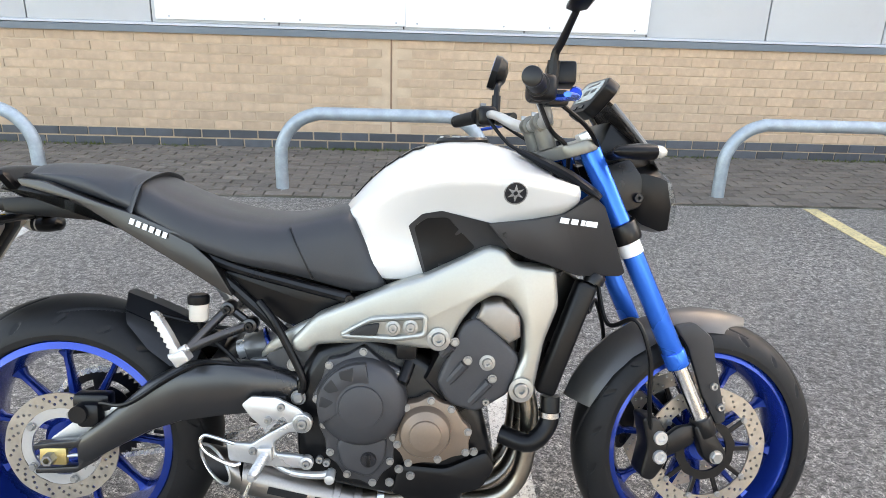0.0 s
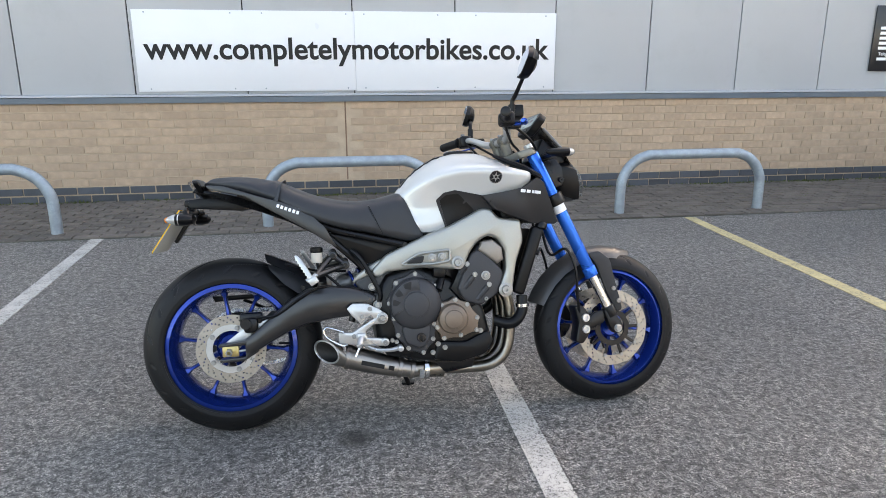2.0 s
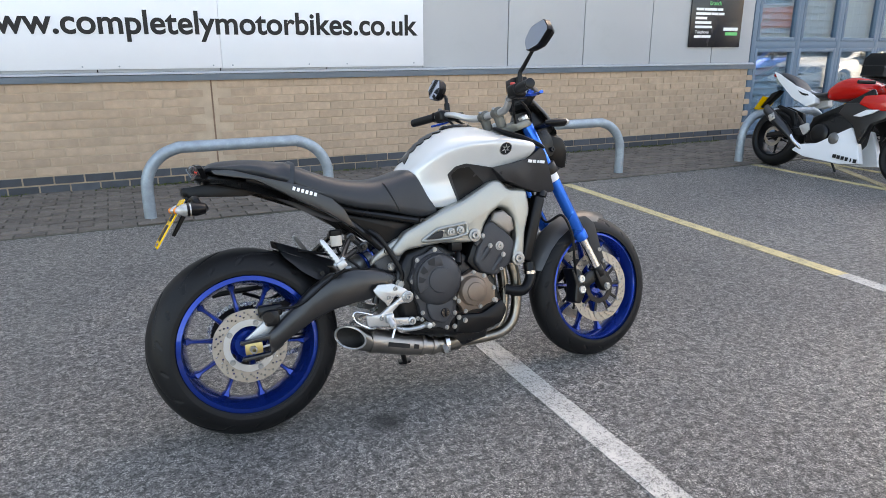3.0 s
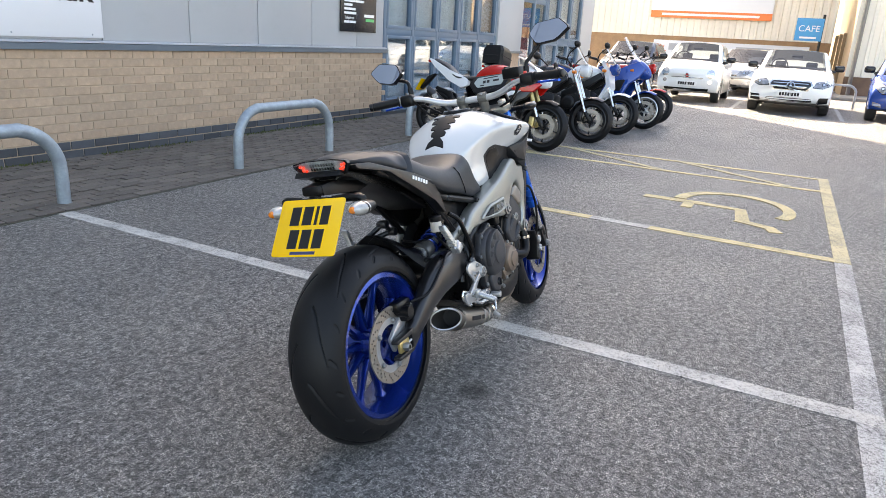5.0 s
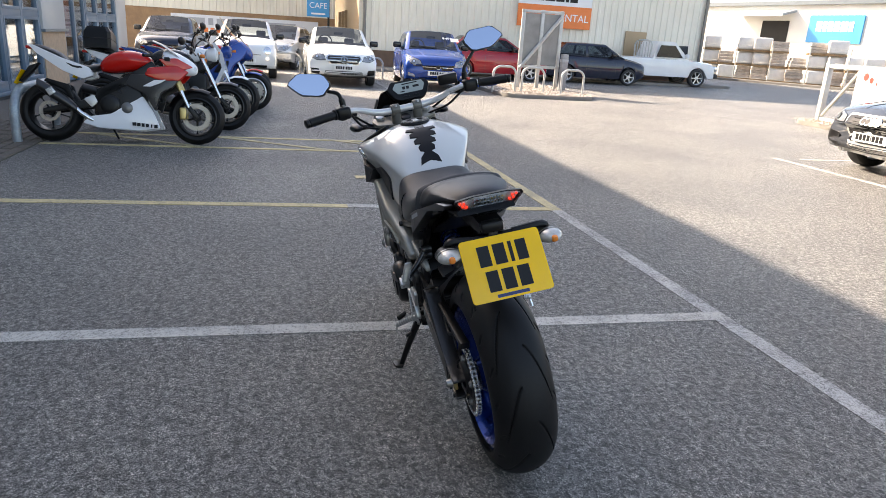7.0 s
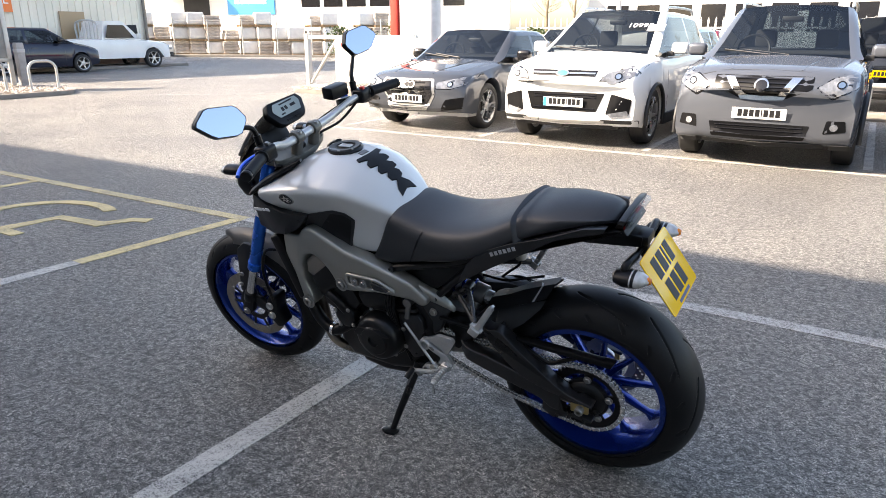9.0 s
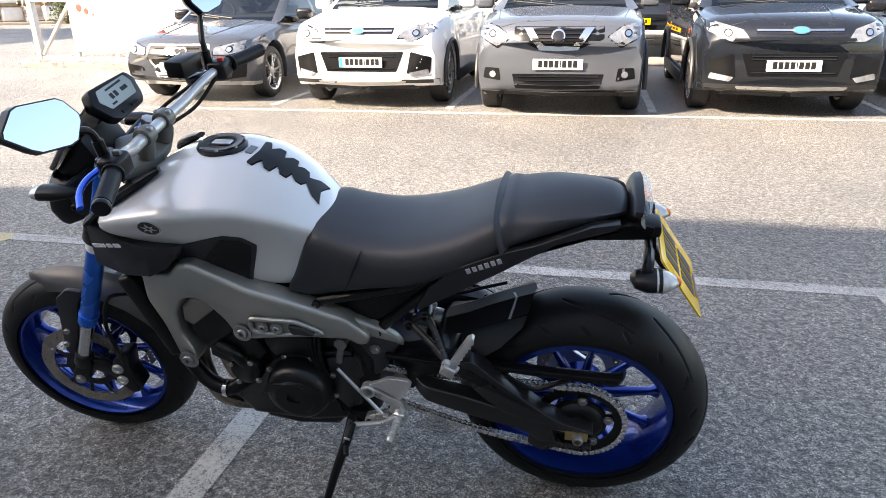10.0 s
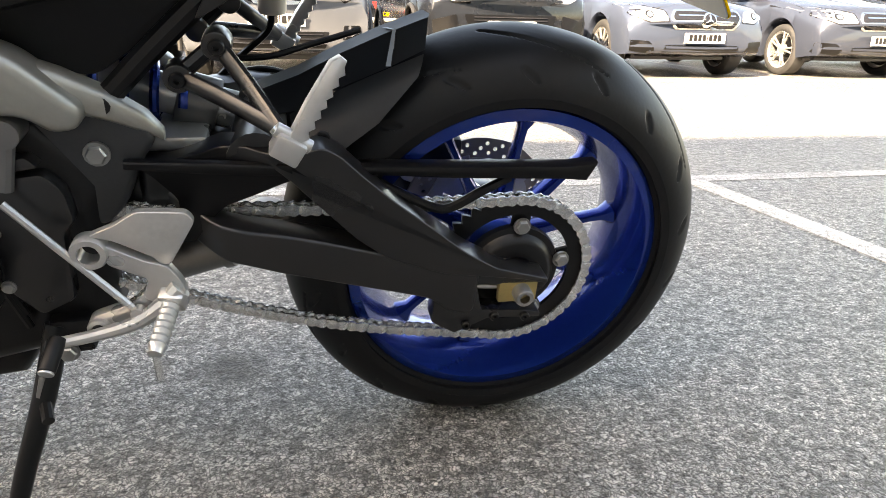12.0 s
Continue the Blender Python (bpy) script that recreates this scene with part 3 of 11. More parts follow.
wheelchair_mark()
ROW_Y = -4.18
line("white_row_line", (5.85, ROW_Y + 0.3), (-16, ROW_Y), 0.09, PAINT_WHITE, "white line along the front of the parked cars")
for x in (5.75, 3.45, 1.205, -1.12, -3.595, -6.0, -8.4, -10.8):
    line("white_row_bay_line", (x, ROW_Y - 0.05), (x, -9.0), 0.09, PAINT_WHITE, "white bay line between parked cars")
line("white_road_line", (10.6, -7.9), (13.2, -5.5), 0.09, PAINT_FAINT, "faint white give way line across the entrance")
line("white_road_line", (11.5, -14.5), (21.5, -6.5), 0.1, PAINT_FAINT, "faint white line along the access road")
for y in (2.45, 0.1, -2.2, 4.8):
    line("white_far_bay_line", (15.0, y), (19.2, y), 0.09, PAINT_WHITE, "white bay line between parked cars")
line("white_far_front_line", (14.9, 5.0), (14.9, -2.2), 0.09, PAINT_FAINT, "worn white line before the parked cars")



# pavement bed, kerb edging
solid("pavement", box(-14, 7.33, 5.29, WALL_Y, -0.1, 0.004), PAVER_BED, "mossy jointed block pavement along the showroom", "pavement", kind="structure", smooth=0)
solid("pavement_far", box(7.33, 19.5, 5.29, 7.0, -0.1, 0.006), PAVER_REST, "block pavement before the showroom windows", "pavement", kind="structure", smooth=0)


# showroom: backing walls, flashing, panels
wall_low = solid("wall_north_low", box(-14, 7.28, WALL_Y - 0.008, WALL_Y + 0.3, -0.1, 0.98), MORTAR, "buff brick plinth wall with dark blue base courses", "wall", kind="structure", smooth=0)
EAVE = 7.15
wall_high = solid("wall_north_high", box(-14, 7.28, WALL_Y + 0.03, WALL_Y + 0.3, 0.98, EAVE), DARK_VOID, "light grey flat metal cladding of the showroom", "wall", kind="structure", smooth=0)
solid("wall_north_above", box(7.28, 19.4, WALL_Y + 0.004, WALL_Y + 0.3, 3.05, EAVE), PANEL, "light grey cladding above the shop windows", "wall", kind="structure", smooth=0)
solid("roof_showroom", box(-14, 19.4, WALL_Y + 0.05, 32, EAVE, EAVE + 0.12), ROOF_GREY, "flat grey showroom roof", "roof", kind="structure", smooth=0)
solid("wall_showroom_east", box(19.12, 19.4, WALL_Y + 0.3, 32, 0, EAVE), PANEL, "grey clad end wall of the showroom", "wall", kind="structure", smooth=0)
solid("wall_showroom_west", box(-14, -13.7, WALL_Y + 0.3, 32, 0, EAVE), PANEL, "grey clad end wall of the showroom", "wall", kind="structure", smooth=0)
solid("wall_showroom_back", box(-13.7, 19.12, 31.7, 32, 0, EAVE), PANEL, "grey clad back wall of the showroom", "wall", kind="structure", smooth=0)
solid("floor_showroom", box(7.28, 19.1, WALL_Y + 0.3, 14, -0.05, 0.09), FLOOR_IN, "grey tiled showroom floor", "floor", kind="structure", smooth=0)
solid("wall_showroom_inside", box(7.3, 19.1, 13.8, 14, 0.09, 3.4), BLIND, "pale wall inside the showroom", "wall", kind="structure", smooth=0)
solid("wall_showroom_partition", box(7.2, 7.35, WALL_Y + 0.3, 14, 0.09, 3.4), BLIND, "pale partition inside the showroom", "wall", kind="structure", smooth=0)
solid("ceiling_showroom", box(7.35, 19.1, WALL_Y + 0.3, 14, 3.3, 3.4), BLIND, "pale showroom ceiling", "ceiling", kind="structure", smooth=0)

flash = prism([(WALL_Y + 0.04, 0.98), (WALL_Y - 0.042, 0.98), (WALL_Y - 0.045, 1.034), (WALL_Y + 0.04, 1.036)], -14, 7.38, 0.003, plane="yz")
solid("trim_flashing", flash, FLASHING, "blue grey metal sill flashing above the bricks", "trim", kind="structure")
drip = prism([(WALL_Y + 0.04, 1.04), (WALL_Y - 0.03, 1.04), (WALL_Y - 0.03, 1.048), (WALL_Y - 0.004, 1.063), (WALL_Y + 0.04, 1.063)], -14, 7.37, 0.002, plane="yz")
solid("trim_drip", drip, PANEL, "light grey drip edge under the cladding", "trim", kind="structure")
solid("trim_joint", box(0.108, 0.122, WALL_Y - 0.012, WALL_Y + 0.0, 0.17, 0.978), RED_BRICK_FAR, "vertical brown movement joint in the brickwork", "trim", kind="structure", smooth=0)

SEAMS = [-14, -12.6, -11.55, -10.5, -9.45, -8.4, -7.35, -6.2, -5.1, -4.06, -2.96, -1.92, -0.85, 0.22, 1.27, 2.35, 3.42, 4.48, 5.52, 6.58, 7.3]
for a, b in zip(SEAMS, SEAMS[1:]):
    part("panel", box(a + 0.006, b - 0.006, WALL_Y + 0.004, WALL_Y + 0.032, 1.064, EAVE - 0.05, 0.004), PANEL, wall_high)

# long white sign with its web address
sign = thing("wall_sign", pose(0.235, WALL_Y - 0.012, 1.475), "long white sign board with black web address lettering", "sign")
part("board", box(-2.115, 0, -0.006, 0.012, -0.385, 0.385, 0.002), SIGN_WHITE, sign)
part("board", box(0.002, 2.115, -0.006, 0.012, -0.39, 0.39, 0.002), SIGN_WHITE, sign)
words("www.completelymotorbikes.co.uk", 0.292, sign, pose(0.0, -0.0085, 0.015, 90), INK, "lettering", "bold black sans-serif lettering", 1.0, bold=0.006)
screw = finish("screw", turned([(0.0, -0.008), (0.006, -0.008), (0.008, -0.006)], 10), GALV)
for x in (-2.0, -1.2, -0.9, -0.08, 0.1, 0.85, 1.25, 2.0):
    for z in (-0.36, 0.36):
        share("screw", screw, sign, pose(x, 0, z))

# small black information board
info = thing("info_board", pose(6.59, WALL_Y - 0.02, 1.63), "small black board with white and green writing", "sign")
part("board", box(-0.455, 0.455, -0.004, 0.015, -0.36, 0.36, 0.003), SIGN_BLACK, info)
words("Branch", 0.075, info, pose(-0.05, -0.0065, 0.19, 90), INK_GREEN, "lettering", "green lettering")
words("Telephone", 0.055, info, pose(-0.25, -0.0065, -0.17, 90), INK_WHITE, "lettering", "white lettering")
for z, ws in ((0.115, (0.13, 0.22, 0.1)), (0.06, (0.26, 0.12, 0.1)), (0.005, (0.2,)), (-0.05, (0.28,)), (-0.105, (0.3,)), (-0.225, (0.12, 0.16))):
    w = sum(ws) + 0.01 * (len(ws) - 1)
    part("text_bar", moved(bars(ws, 0.032), Matrix.Translation((-0.38 + w / 2, -0.006, z))), INK_WHITE, info)
part("text_bar", moved(bars((0.26,), 0.04), Matrix.Translation((0.26, -0.006, -0.13))), INK_WHITE, info)
part("text_bar", moved(bars((0.22,), 0.04), Matrix.Translation((0.28, -0.006, -0.19))), INK_GREEN, info)


# shop windows
def shop_window(name, x0, x1, bays, z0=0.12, z1=3.05, transom=1.3, label=""):
    y = WALL_Y + 0.06
    win = thing(name, pose(0, 0, 0), label, "window", kind="structure")
    n = bays
    xs = [x0 + (x1 - x0) * i / n for i in range(n + 1)]
    for x in xs:
        part("mullion", box(x - 0.04, x + 0.04, y - 0.05, y + 0.05, z0, z1, 0.004), FRAME_BLUE, win)
    for z in (z0 + 0.05, transom, z1 - 0.05):
        part("rail", box(x0 + 0.04, x1 - 0.04, y - 0.045, y + 0.045, z - 0.05, z + 0.05, 0.004), FRAME_BLUE, win)
    for a, b in zip(xs, xs[1:]):
        for c, d in ((z0 + 0.1, transom - 0.05), (transom + 0.05, z1 - 0.1)):
            # opening light frame and pane
            for u0, u1, w0, w1 in ((a + 0.04, a + 0.09, c, d), (b - 0.09, b - 0.04, c, d), (a + 0.09, b - 0.09, c, c + 0.05), (a + 0.09, b - 0.09, d - 0.05, d)):
                part("casement", box(u0, u1, y - 0.055, y + 0.03, w0, w1, 0.003), FRAME_BLUE, win)
            ob = part("pane", box(a + 0.08, b - 0.08, y - 0.012, y - 0.004, c + 0.04, d - 0.04), PANE, win, smooth=0)
            ob.visible_shadow = False
    slat = finish("slat", moved(box(xs[0] + 0.06, xs[-1] - 0.06, -0.055, 0.055, -0.002, 0.002), Matrix.Rotation(radians(62), 4, "X")), BLIND)
    for i in range(int((z1 - z0 - 0.2) / 0.095)):
        share("slat", slat, win, pose(0, y + 0.1, z0 + 0.15 + 0.095 * i))
    part("sill", box(x0 - 0.04, x1 + 0.04, y - 0.09, y + 0.06, z0 - 0.06, z0, 0.005), FRAME_BLUE, win)
    part("plinth", box(x0 - 0.04, x1 + 0.04, y - 0.05, y + 0.2, 0.0, z0 - 0.062), BRICK_BLUE, win)
    return win


shop_window("window_1", 7.36, 11.75, 5, label="blue grey aluminium shop window with half-closed pale blinds")
shop_window("window_2", 14.95, 17.9, 3, label="blue grey aluminium shop window beside the entrance")
solid("wall_pier", box(11.82, 13.2, WALL_Y - 0.02, WALL_Y + 0.3, 1.05, 3.05, 0.004), PANEL, "light grey clad pier between the shop windows", "wall", kind="structure")
solid("wall_pier_base", box(11.82, 13.2, WALL_Y - 0.0, WALL_Y + 0.3, 0.0, 1.0), BRICK_REST, "buff brick base of the pier", "wall", kind="structure")
solid("trim_pier", box(11.8, 13.22, WALL_Y - 0.06, WALL_Y + 0.1, 1.0, 1.05, 0.004), FLASHING, "blue grey flashing of the pier", "trim", kind="structure")
solid("wall_pier_east", box(17.96, 19.12, WALL_Y - 0.0, WALL_Y + 0.3, 0.0, 3.05, 0.004), PANEL, "light grey clad pier at the building's end", "wall", kind="structure")
door = thing("door_1", pose(0, 0, 0), "blue grey framed glass entrance door, shut", "door", kind="structure")
for x in (13.26, 14.06, 14.88):
    part("stile", box(x - 0.05, x + 0.05, WALL_Y + 0.02, WALL_Y + 0.1, 0.0, 3.05, 0.004), FRAME_BLUE, door)
for z in (0.1, 2.2, 3.0):
    part("rail", box(13.31, 14.83, WALL_Y + 0.03, WALL_Y + 0.09, z - 0.06, z + 0.06, 0.004), FRAME_BLUE, door)
part("pane", box(13.31, 14.83, WALL_Y + 0.055, WALL_Y + 0.063, 0.16, 2.95), PANE, door, smooth=0).visible_shadow = False
part("poster", box(13.4, 14.0, WALL_Y + 0.1, WALL_Y + 0.105, 0.9, 2.0), INK_RED, door, "dark red poster behind the glass")


# tubular steel hoops
def hoop(x0, x1, y=5.495, h=0.545, r=0.045, mat=None, label="", category="hoop barrier", group="hoop barriers along the pavement", base=(0, 0)):
    b = 0.3 if x1 - x0 > 1 else 0.2
    ob = thing("hoop_barrier", pose(x0, y, 0), label or "galvanised steel tube hoop set in the pavement edge", category, group)
    w = x1 - x0
    pts = [(0, 0, -0.05), (0, 0, h - b)] + [(b - b * math.cos(radians(a)), 0, h - b + b * math.sin(radians(a))) for a in (20, 40, 60, 80, 90)] \
        + [(w / 2, 0, h)] + [(w - b + b * math.sin(radians(a)), 0, h - b + b * math.cos(radians(a))) for a in (0, 10, 30, 50, 70)] + [(w, 0, h - b), (w, 0, -0.05)]
    part("tube", tube(pts, r, 16, 3), mat or GALV, ob)
    for x in (0, w):
        part("foot_collar", turned([(r + 0.03, 0.0), (r + 0.025, 0.008), (r + 0.002, 0.014)], 20, (x, 0, 0), "z"), CONCRETE, ob)
    return ob


hoop(-3.69, -2.27, label="galvanised steel tube hoop beside a white bay line")
hoop(-0.6, 0.825, label="galvanised steel tube hoop behind the motorcycle")
hoop(2.55, 3.935)
hoop(5.67, 7.04, label="galvanised steel tube hoop beside the red sport motorcycle")
hoop(8.6, 9.95)

# ---- parked cars ----
def tyre_profile(R, w, rim):
    return [(rim, -w * 0.42), (rim + 0.012, -w * 0.47), (rim + (R - rim) * 0.5, -w * 0.5), (R - 0.02, -w * 0.46), (R - 0.004, -w * 0.38), (R, -w * 0.2), (R, w * 0.2),
            (R - 0.004, w * 0.38), (R - 0.02, w * 0.46), (rim + (R - rim) * 0.5, w * 0.5), (rim + 0.012, w * 0.47), (rim, w * 0.42)]


CAR_WHEELS = {}


def car_wheel(R, spokes, rim_mat, style):
    """Meshes of tyre and rim, the outer face towards -y."""
    key = (R, spokes, rim_mat.name, style)
    if key not in CAR_WHEELS:
        w, rim = 0.215, R * 0.7
        ty = turned(tyre_profile(R, w, rim), 44, closed=False)
        rm = turned([(rim, w * 0.42), (rim - 0.012, w * 0.4), (rim - 0.03, 0.0), (rim - 0.02, -w * 0.38), (rim, -w * 0.45), (rim + 0.006, -w * 0.47), (rim + 0.006, -w * 0.43)], 44)
        hub = turned([(0.0, -w * 0.40), (0.03, -w * 0.40), (0.075, -w * 0.36), (0.08, -w * 0.2), (0.0, -w * 0.2)], 20)
        rm = join(rm, hub)
        for i in range(spokes):
            a = 2 * math.pi * i / spokes
            for da in ((-0.16, 0.16) if style == "twin" else (0,)):
                wd = 0.022 if style == "twin" else 0.03 if style == "multi" else 0.042
                sp = box(0.05, rim - 0.005, -w * 0.40, -w * 0.28, -wd / 2, wd / 2, 0.005, 1)
                for v in sp.verts:
                    f = (v.co.x - 0.05) / (rim - 0.05)
                    v.co.y += -0.012 * f
                    v.co.z *= 1.25 - 0.4 * f
                rm = join(rm, moved(sp, Matrix.Rotation(a + da, 4, "Y")))
        dk = turned([(0.0, 0.0), (rim * 0.86, 0.0), (rim * 0.86, 0.02), (0.0, 0.02)], 28)
        CAR_WHEELS[key] = (finish("tyre", ty, RUBBER_CAR), finish("rim", rm, rim_mat), finish("brake", dk, BLACK_METAL))
    return CAR_WHEELS[key]


def number_plate(parent, m, mat=None, w=0.52, h=0.111, blue=False):
    p = share("number_plate", finish("number_plate", box(-w / 2, w / 2, -0.006, 0.0, -h / 2, h / 2, 0.003, 1), mat or PLATE_WHITE), parent, m)
    part("text_bar", moved(bars([0.044] * 4 + [0.012] + [0.044] * 3, 0.072, 0.17), Matrix.Translation((0.02 if blue else 0, -0.0065, 0.004))), INK, p)
    if blue:
        part("blue_band", box(-w / 2 + 0.003, -w / 2 + 0.045, -0.0075, -0.005, -h / 2 + 0.003, h / 2 - 0.003), INK_BLUE, p)
    return p


def car(m, label, paint, L=4.5, W=1.83, H=1.65, hood=(0.86, 1.04), belt=1.0, cowl=1.15, header=1.95, roof_end=3.75, tail=4.35, boot=1.0, wheel=(0.9, 3.55), R=0.34,
        sill=0.22, trim=False, rails=False, spokes=5, style="plain", rim_mat=None, face="suv", front=True, sticker="", group="parked cars", glass_top=False, plate_mat=None, blue=False, lamp=1.0):
    rim_mat = rim_mat or RIM_ALLOY
    ob = thing("car", m, label, "car", group)
    hw = W / 2
    xs = sorted({0.0, 0.03, 0.08, 0.16, 0.28, 0.42, cowl, header, roof_end, tail, L - 0.3, L - 0.12, L - 0.04, L}
                | {round(wc + d, 3) for wc in wheel for d in np.linspace(-R - 0.06, R + 0.06, 17)} | {round(v, 2) for v in np.arange(0.6, L - 0.3, 0.25)})
    def top(x):
        return float(np.interp(x, [0, 0.04, 0.12, 0.3, cowl, cowl + 0.25, tail - 0.1, tail, L - 0.12, L - 0.03, L],
                               [hood[0] - 0.2, hood[0] - 0.1, hood[0] - 0.03, hood[0] + 0.03, hood[1], belt, belt + 0.04, boot, boot - 0.02, boot - 0.1, boot - 0.3]))
    def low(x):
        return float(np.interp(x, [0, 0.05, 0.3, 0.6, L - 0.5, L - 0.08, L], [0.36, 0.28, 0.26, sill, sill, 0.26, 0.4]))
    def bow(x, y):
        """The nose and tail are rounded in plan."""
        k = (abs(y) / hw) ** 2.2
        return -(x + 0.26 * k * math.exp(-x / 0.45) - 0.2 * k * math.exp(-(L - x) / 0.4))
    rings = []
    for x in xs:
        zt, zl = top(x), low(x)
        w = hw * float(np.interp(x, [0, 0.25, 0.8, L - 0.7, L - 0.2, L], [0.93, 0.97, 1, 1, 0.97, 0.93]))
        arch = zl
        for wc in wheel:
            d = abs(x - wc)
            if d < R + 0.055:
                arch = max(arch, R + math.sqrt((R + 0.055) ** 2 - d * d) - 0.0)
        za = min(arch, zt - 0.1)
        zm = max(za + 0.02, min(0.6, zt - 0.12))
        half = [(0, zt + 0.03), (0.45 * w, zt + 0.022), (0.8 * w, zt - 0.004), (0.93 * w, zt - 0.045), (0.975 * w, max(zm + 0.01, zt - 0.12)), (w, max(zm, za + 0.02)), (0.99 * w, max(za + 0.01, min(zm, 0.36))), (0.965 * w, za),
                (0.72 * w, za), (0.7 * w, zl + 0.01), (0, zl)]
        rings.append(mirrored([(bow(x, y), y, z) for y, z in half]))
    body = part("body", loft(rings), paint, ob, smooth=38)
    tree = tree_of(body)
    # cabin: stations along, glass and pillars told apart
    st = sorted({cowl, cowl + 0.3 * (header - cowl), cowl + 0.65 * (header - cowl), header, header + 0.12, (header + roof_end) / 2 - 0.05, (header + roof_end) / 2 + 0.04, roof_end - 0.2, roof_end, (roof_end + tail) / 2, tail - 0.02})
    rows = []
    for x in st:
        f = float(np.interp(x, [cowl, header, roof_end, tail - 0.02], [0.0, 1.0, 1.0, 0.02]))
        f = f ** 0.9
        zr = belt + (H - belt) * f - 0.05 * (1 - math.sin(math.pi * min(1, max(0, (x - cowl) / (tail - cowl))))) * f
        zb = top(x) - 0.02
        zr = max(zr, zb + 0.03)
        wb = hw * float(np.interp(x, [cowl, header, tail], [0.9, 0.945, 0.88]))
        wt = wb - 0.36 * (zr - zb) if zr > zb else wb
        rows.append([(-x, 0, zr + 0.02), (-x, wt * 0.5, zr + 0.012), (-x, wt * 0.86, zr - 0.01), (-x, wt * 0.95, zr - 0.03), (-x, wt + 0.012, max(zb + 0.015, zr - 0.085)), (-x, wb, zb), (-x, wb * 0.98, zb - 0.06)])
    def strip(cells):
        bm = bmesh.new()
        seen = {}
        for i, j, sgn in cells:
            q = []
            for a, b in ((i, j), (i + 1, j), (i + 1, j + 1), (i, j + 1)):
                key = (a, b, sgn)
                if key not in seen:
                    x, y, z = rows[a][b]
                    seen[key] = bm.verts.new((x, y * sgn, z))
                q.append(seen[key])
            bm.faces.new(q)
        bmesh.ops.remove_doubles(bm, verts=bm.verts, dist=0.0005)
        return bm
    n = len(st)
    sets = {"roof": [], "windscreen": [], "rear_window": [], "side_window": []}
    sides = {1: [], -1: []}
    mid = (header + roof_end) / 2
    for i in range(n - 1):
        xm = (st[i] + st[i + 1]) / 2
        for sgn in (1, -1):
            for j in range(6):
                if j <= 1 and xm < header:
                    sets["windscreen"].append((i, j, sgn))
                elif j <= 1 and xm > roof_end:
                    sets["rear_window"].append((i, j, sgn))
                elif j == 4 and not (mid - 0.06 < xm < mid + 0.05) and xm < tail - 0.12:
                    sides[sgn].append((i, j, sgn))
                else:
                    sets["roof"].append((i, j, sgn))
    part("roof", strip(sets["roof"]), paint, ob, smooth=38)
    for nm in ("windscreen", "rear_window"):
        part(nm, strip(sets[nm]), CAR_GLASS, ob, smooth=60).visible_shadow = False
    for sgn in (1, -1):
        part("side_window", strip(sides[sgn]), CAR_GLASS, ob, smooth=60).visible_shadow = False
    # cabin inside: dash, seats, wheel, and an added dark sheet
    zc = belt
    part("dashboard", box(-cowl - 0.75, -cowl - 0.2, -hw * 0.8, hw * 0.8, zc - 0.3, zc - 0.02, 0.05), CAR_TRIM, ob)
    for y in (-0.36, 0.36):
        seat = part("seat", box(-header - 0.75, -header - 0.5, y - 0.24, y + 0.24, zc - 0.5, H - 0.52, 0.06), CAR_SEAT, ob)
        part("headrest", box(-header - 0.72, -header - 0.58, y - 0.13, y + 0.13, H - 0.5, H - 0.27, 0.04), CAR_SEAT, seat)
    part("steering_wheel", moved(tube([(0.0, 0.18 * math.cos(a), 0.18 * math.sin(a)) for a in np.linspace(0, 2 * math.pi, 14)[:-1]], 0.016, 8, 2, True), Matrix.Translation((-cowl - 0.62, -0.36, zc + 0.1)) @ Matrix.Rotation(radians(-20), 4, "Y")), CAR_TRIM, ob)
    part("cabin_floor", box(-tail + 0.3, -cowl - 0.3, -hw * 0.84, hw * 0.84, zc - 0.36, zc - 0.3), CAR_SEAT, ob)
    # added sheet hides the painted body top, so the cabin looks dark inside
    part("cabin_cover", prism([(-cowl - 0.3, -hw * 0.84), (-tail + 0.3, -hw * 0.82), (-tail + 0.3, hw * 0.82), (-cowl - 0.3, hw * 0.84)], belt + 0.06, belt + 0.085, 0.004, plane="xy"), CAR_SEAT, ob)
    part("mirror_mount", box(-header + 0.04, -header + 0.1, -0.12, 0.12, H - 0.19, H - 0.12, 0.02), CAR_TRIM, ob)
    # wheels
    ty, rm, dk = car_wheel(R, spokes, rim_mat, style)
    for wc in wheel:
        for sgn in (1, -1):
            w = thing("wheel", pose(-wc, sgn * (hw - 0.13), R, 0, 0, 0 if sgn < 0 else 180), "", "")
            w.parent = ob
            share("tyre", ty, w, pose(0, 0, 0))
            share("rim", rm, w, pose(0, 0, 0))
            share("brake", dk, w, pose(0, 0, 0))
    # door mirrors
    for sgn in (1, -1):
        mr = part("door_mirror", moved(box(-0.09, 0.06, -0.11, 0.11, -0.075, 0.075, 0.045, 3), Matrix.Translation((-cowl - 0.5, sgn * (hw + 0.07), belt + 0.1))), paint if trim else BLACK_GLOSS, ob)
        part("stalk", box(-cowl - 0.53, -cowl - 0.43, sgn * (hw - 0.06) - 0.03, sgn * (hw - 0.06) + 0.06, belt, belt + 0.06, 0.01), CAR_TRIM, mr)
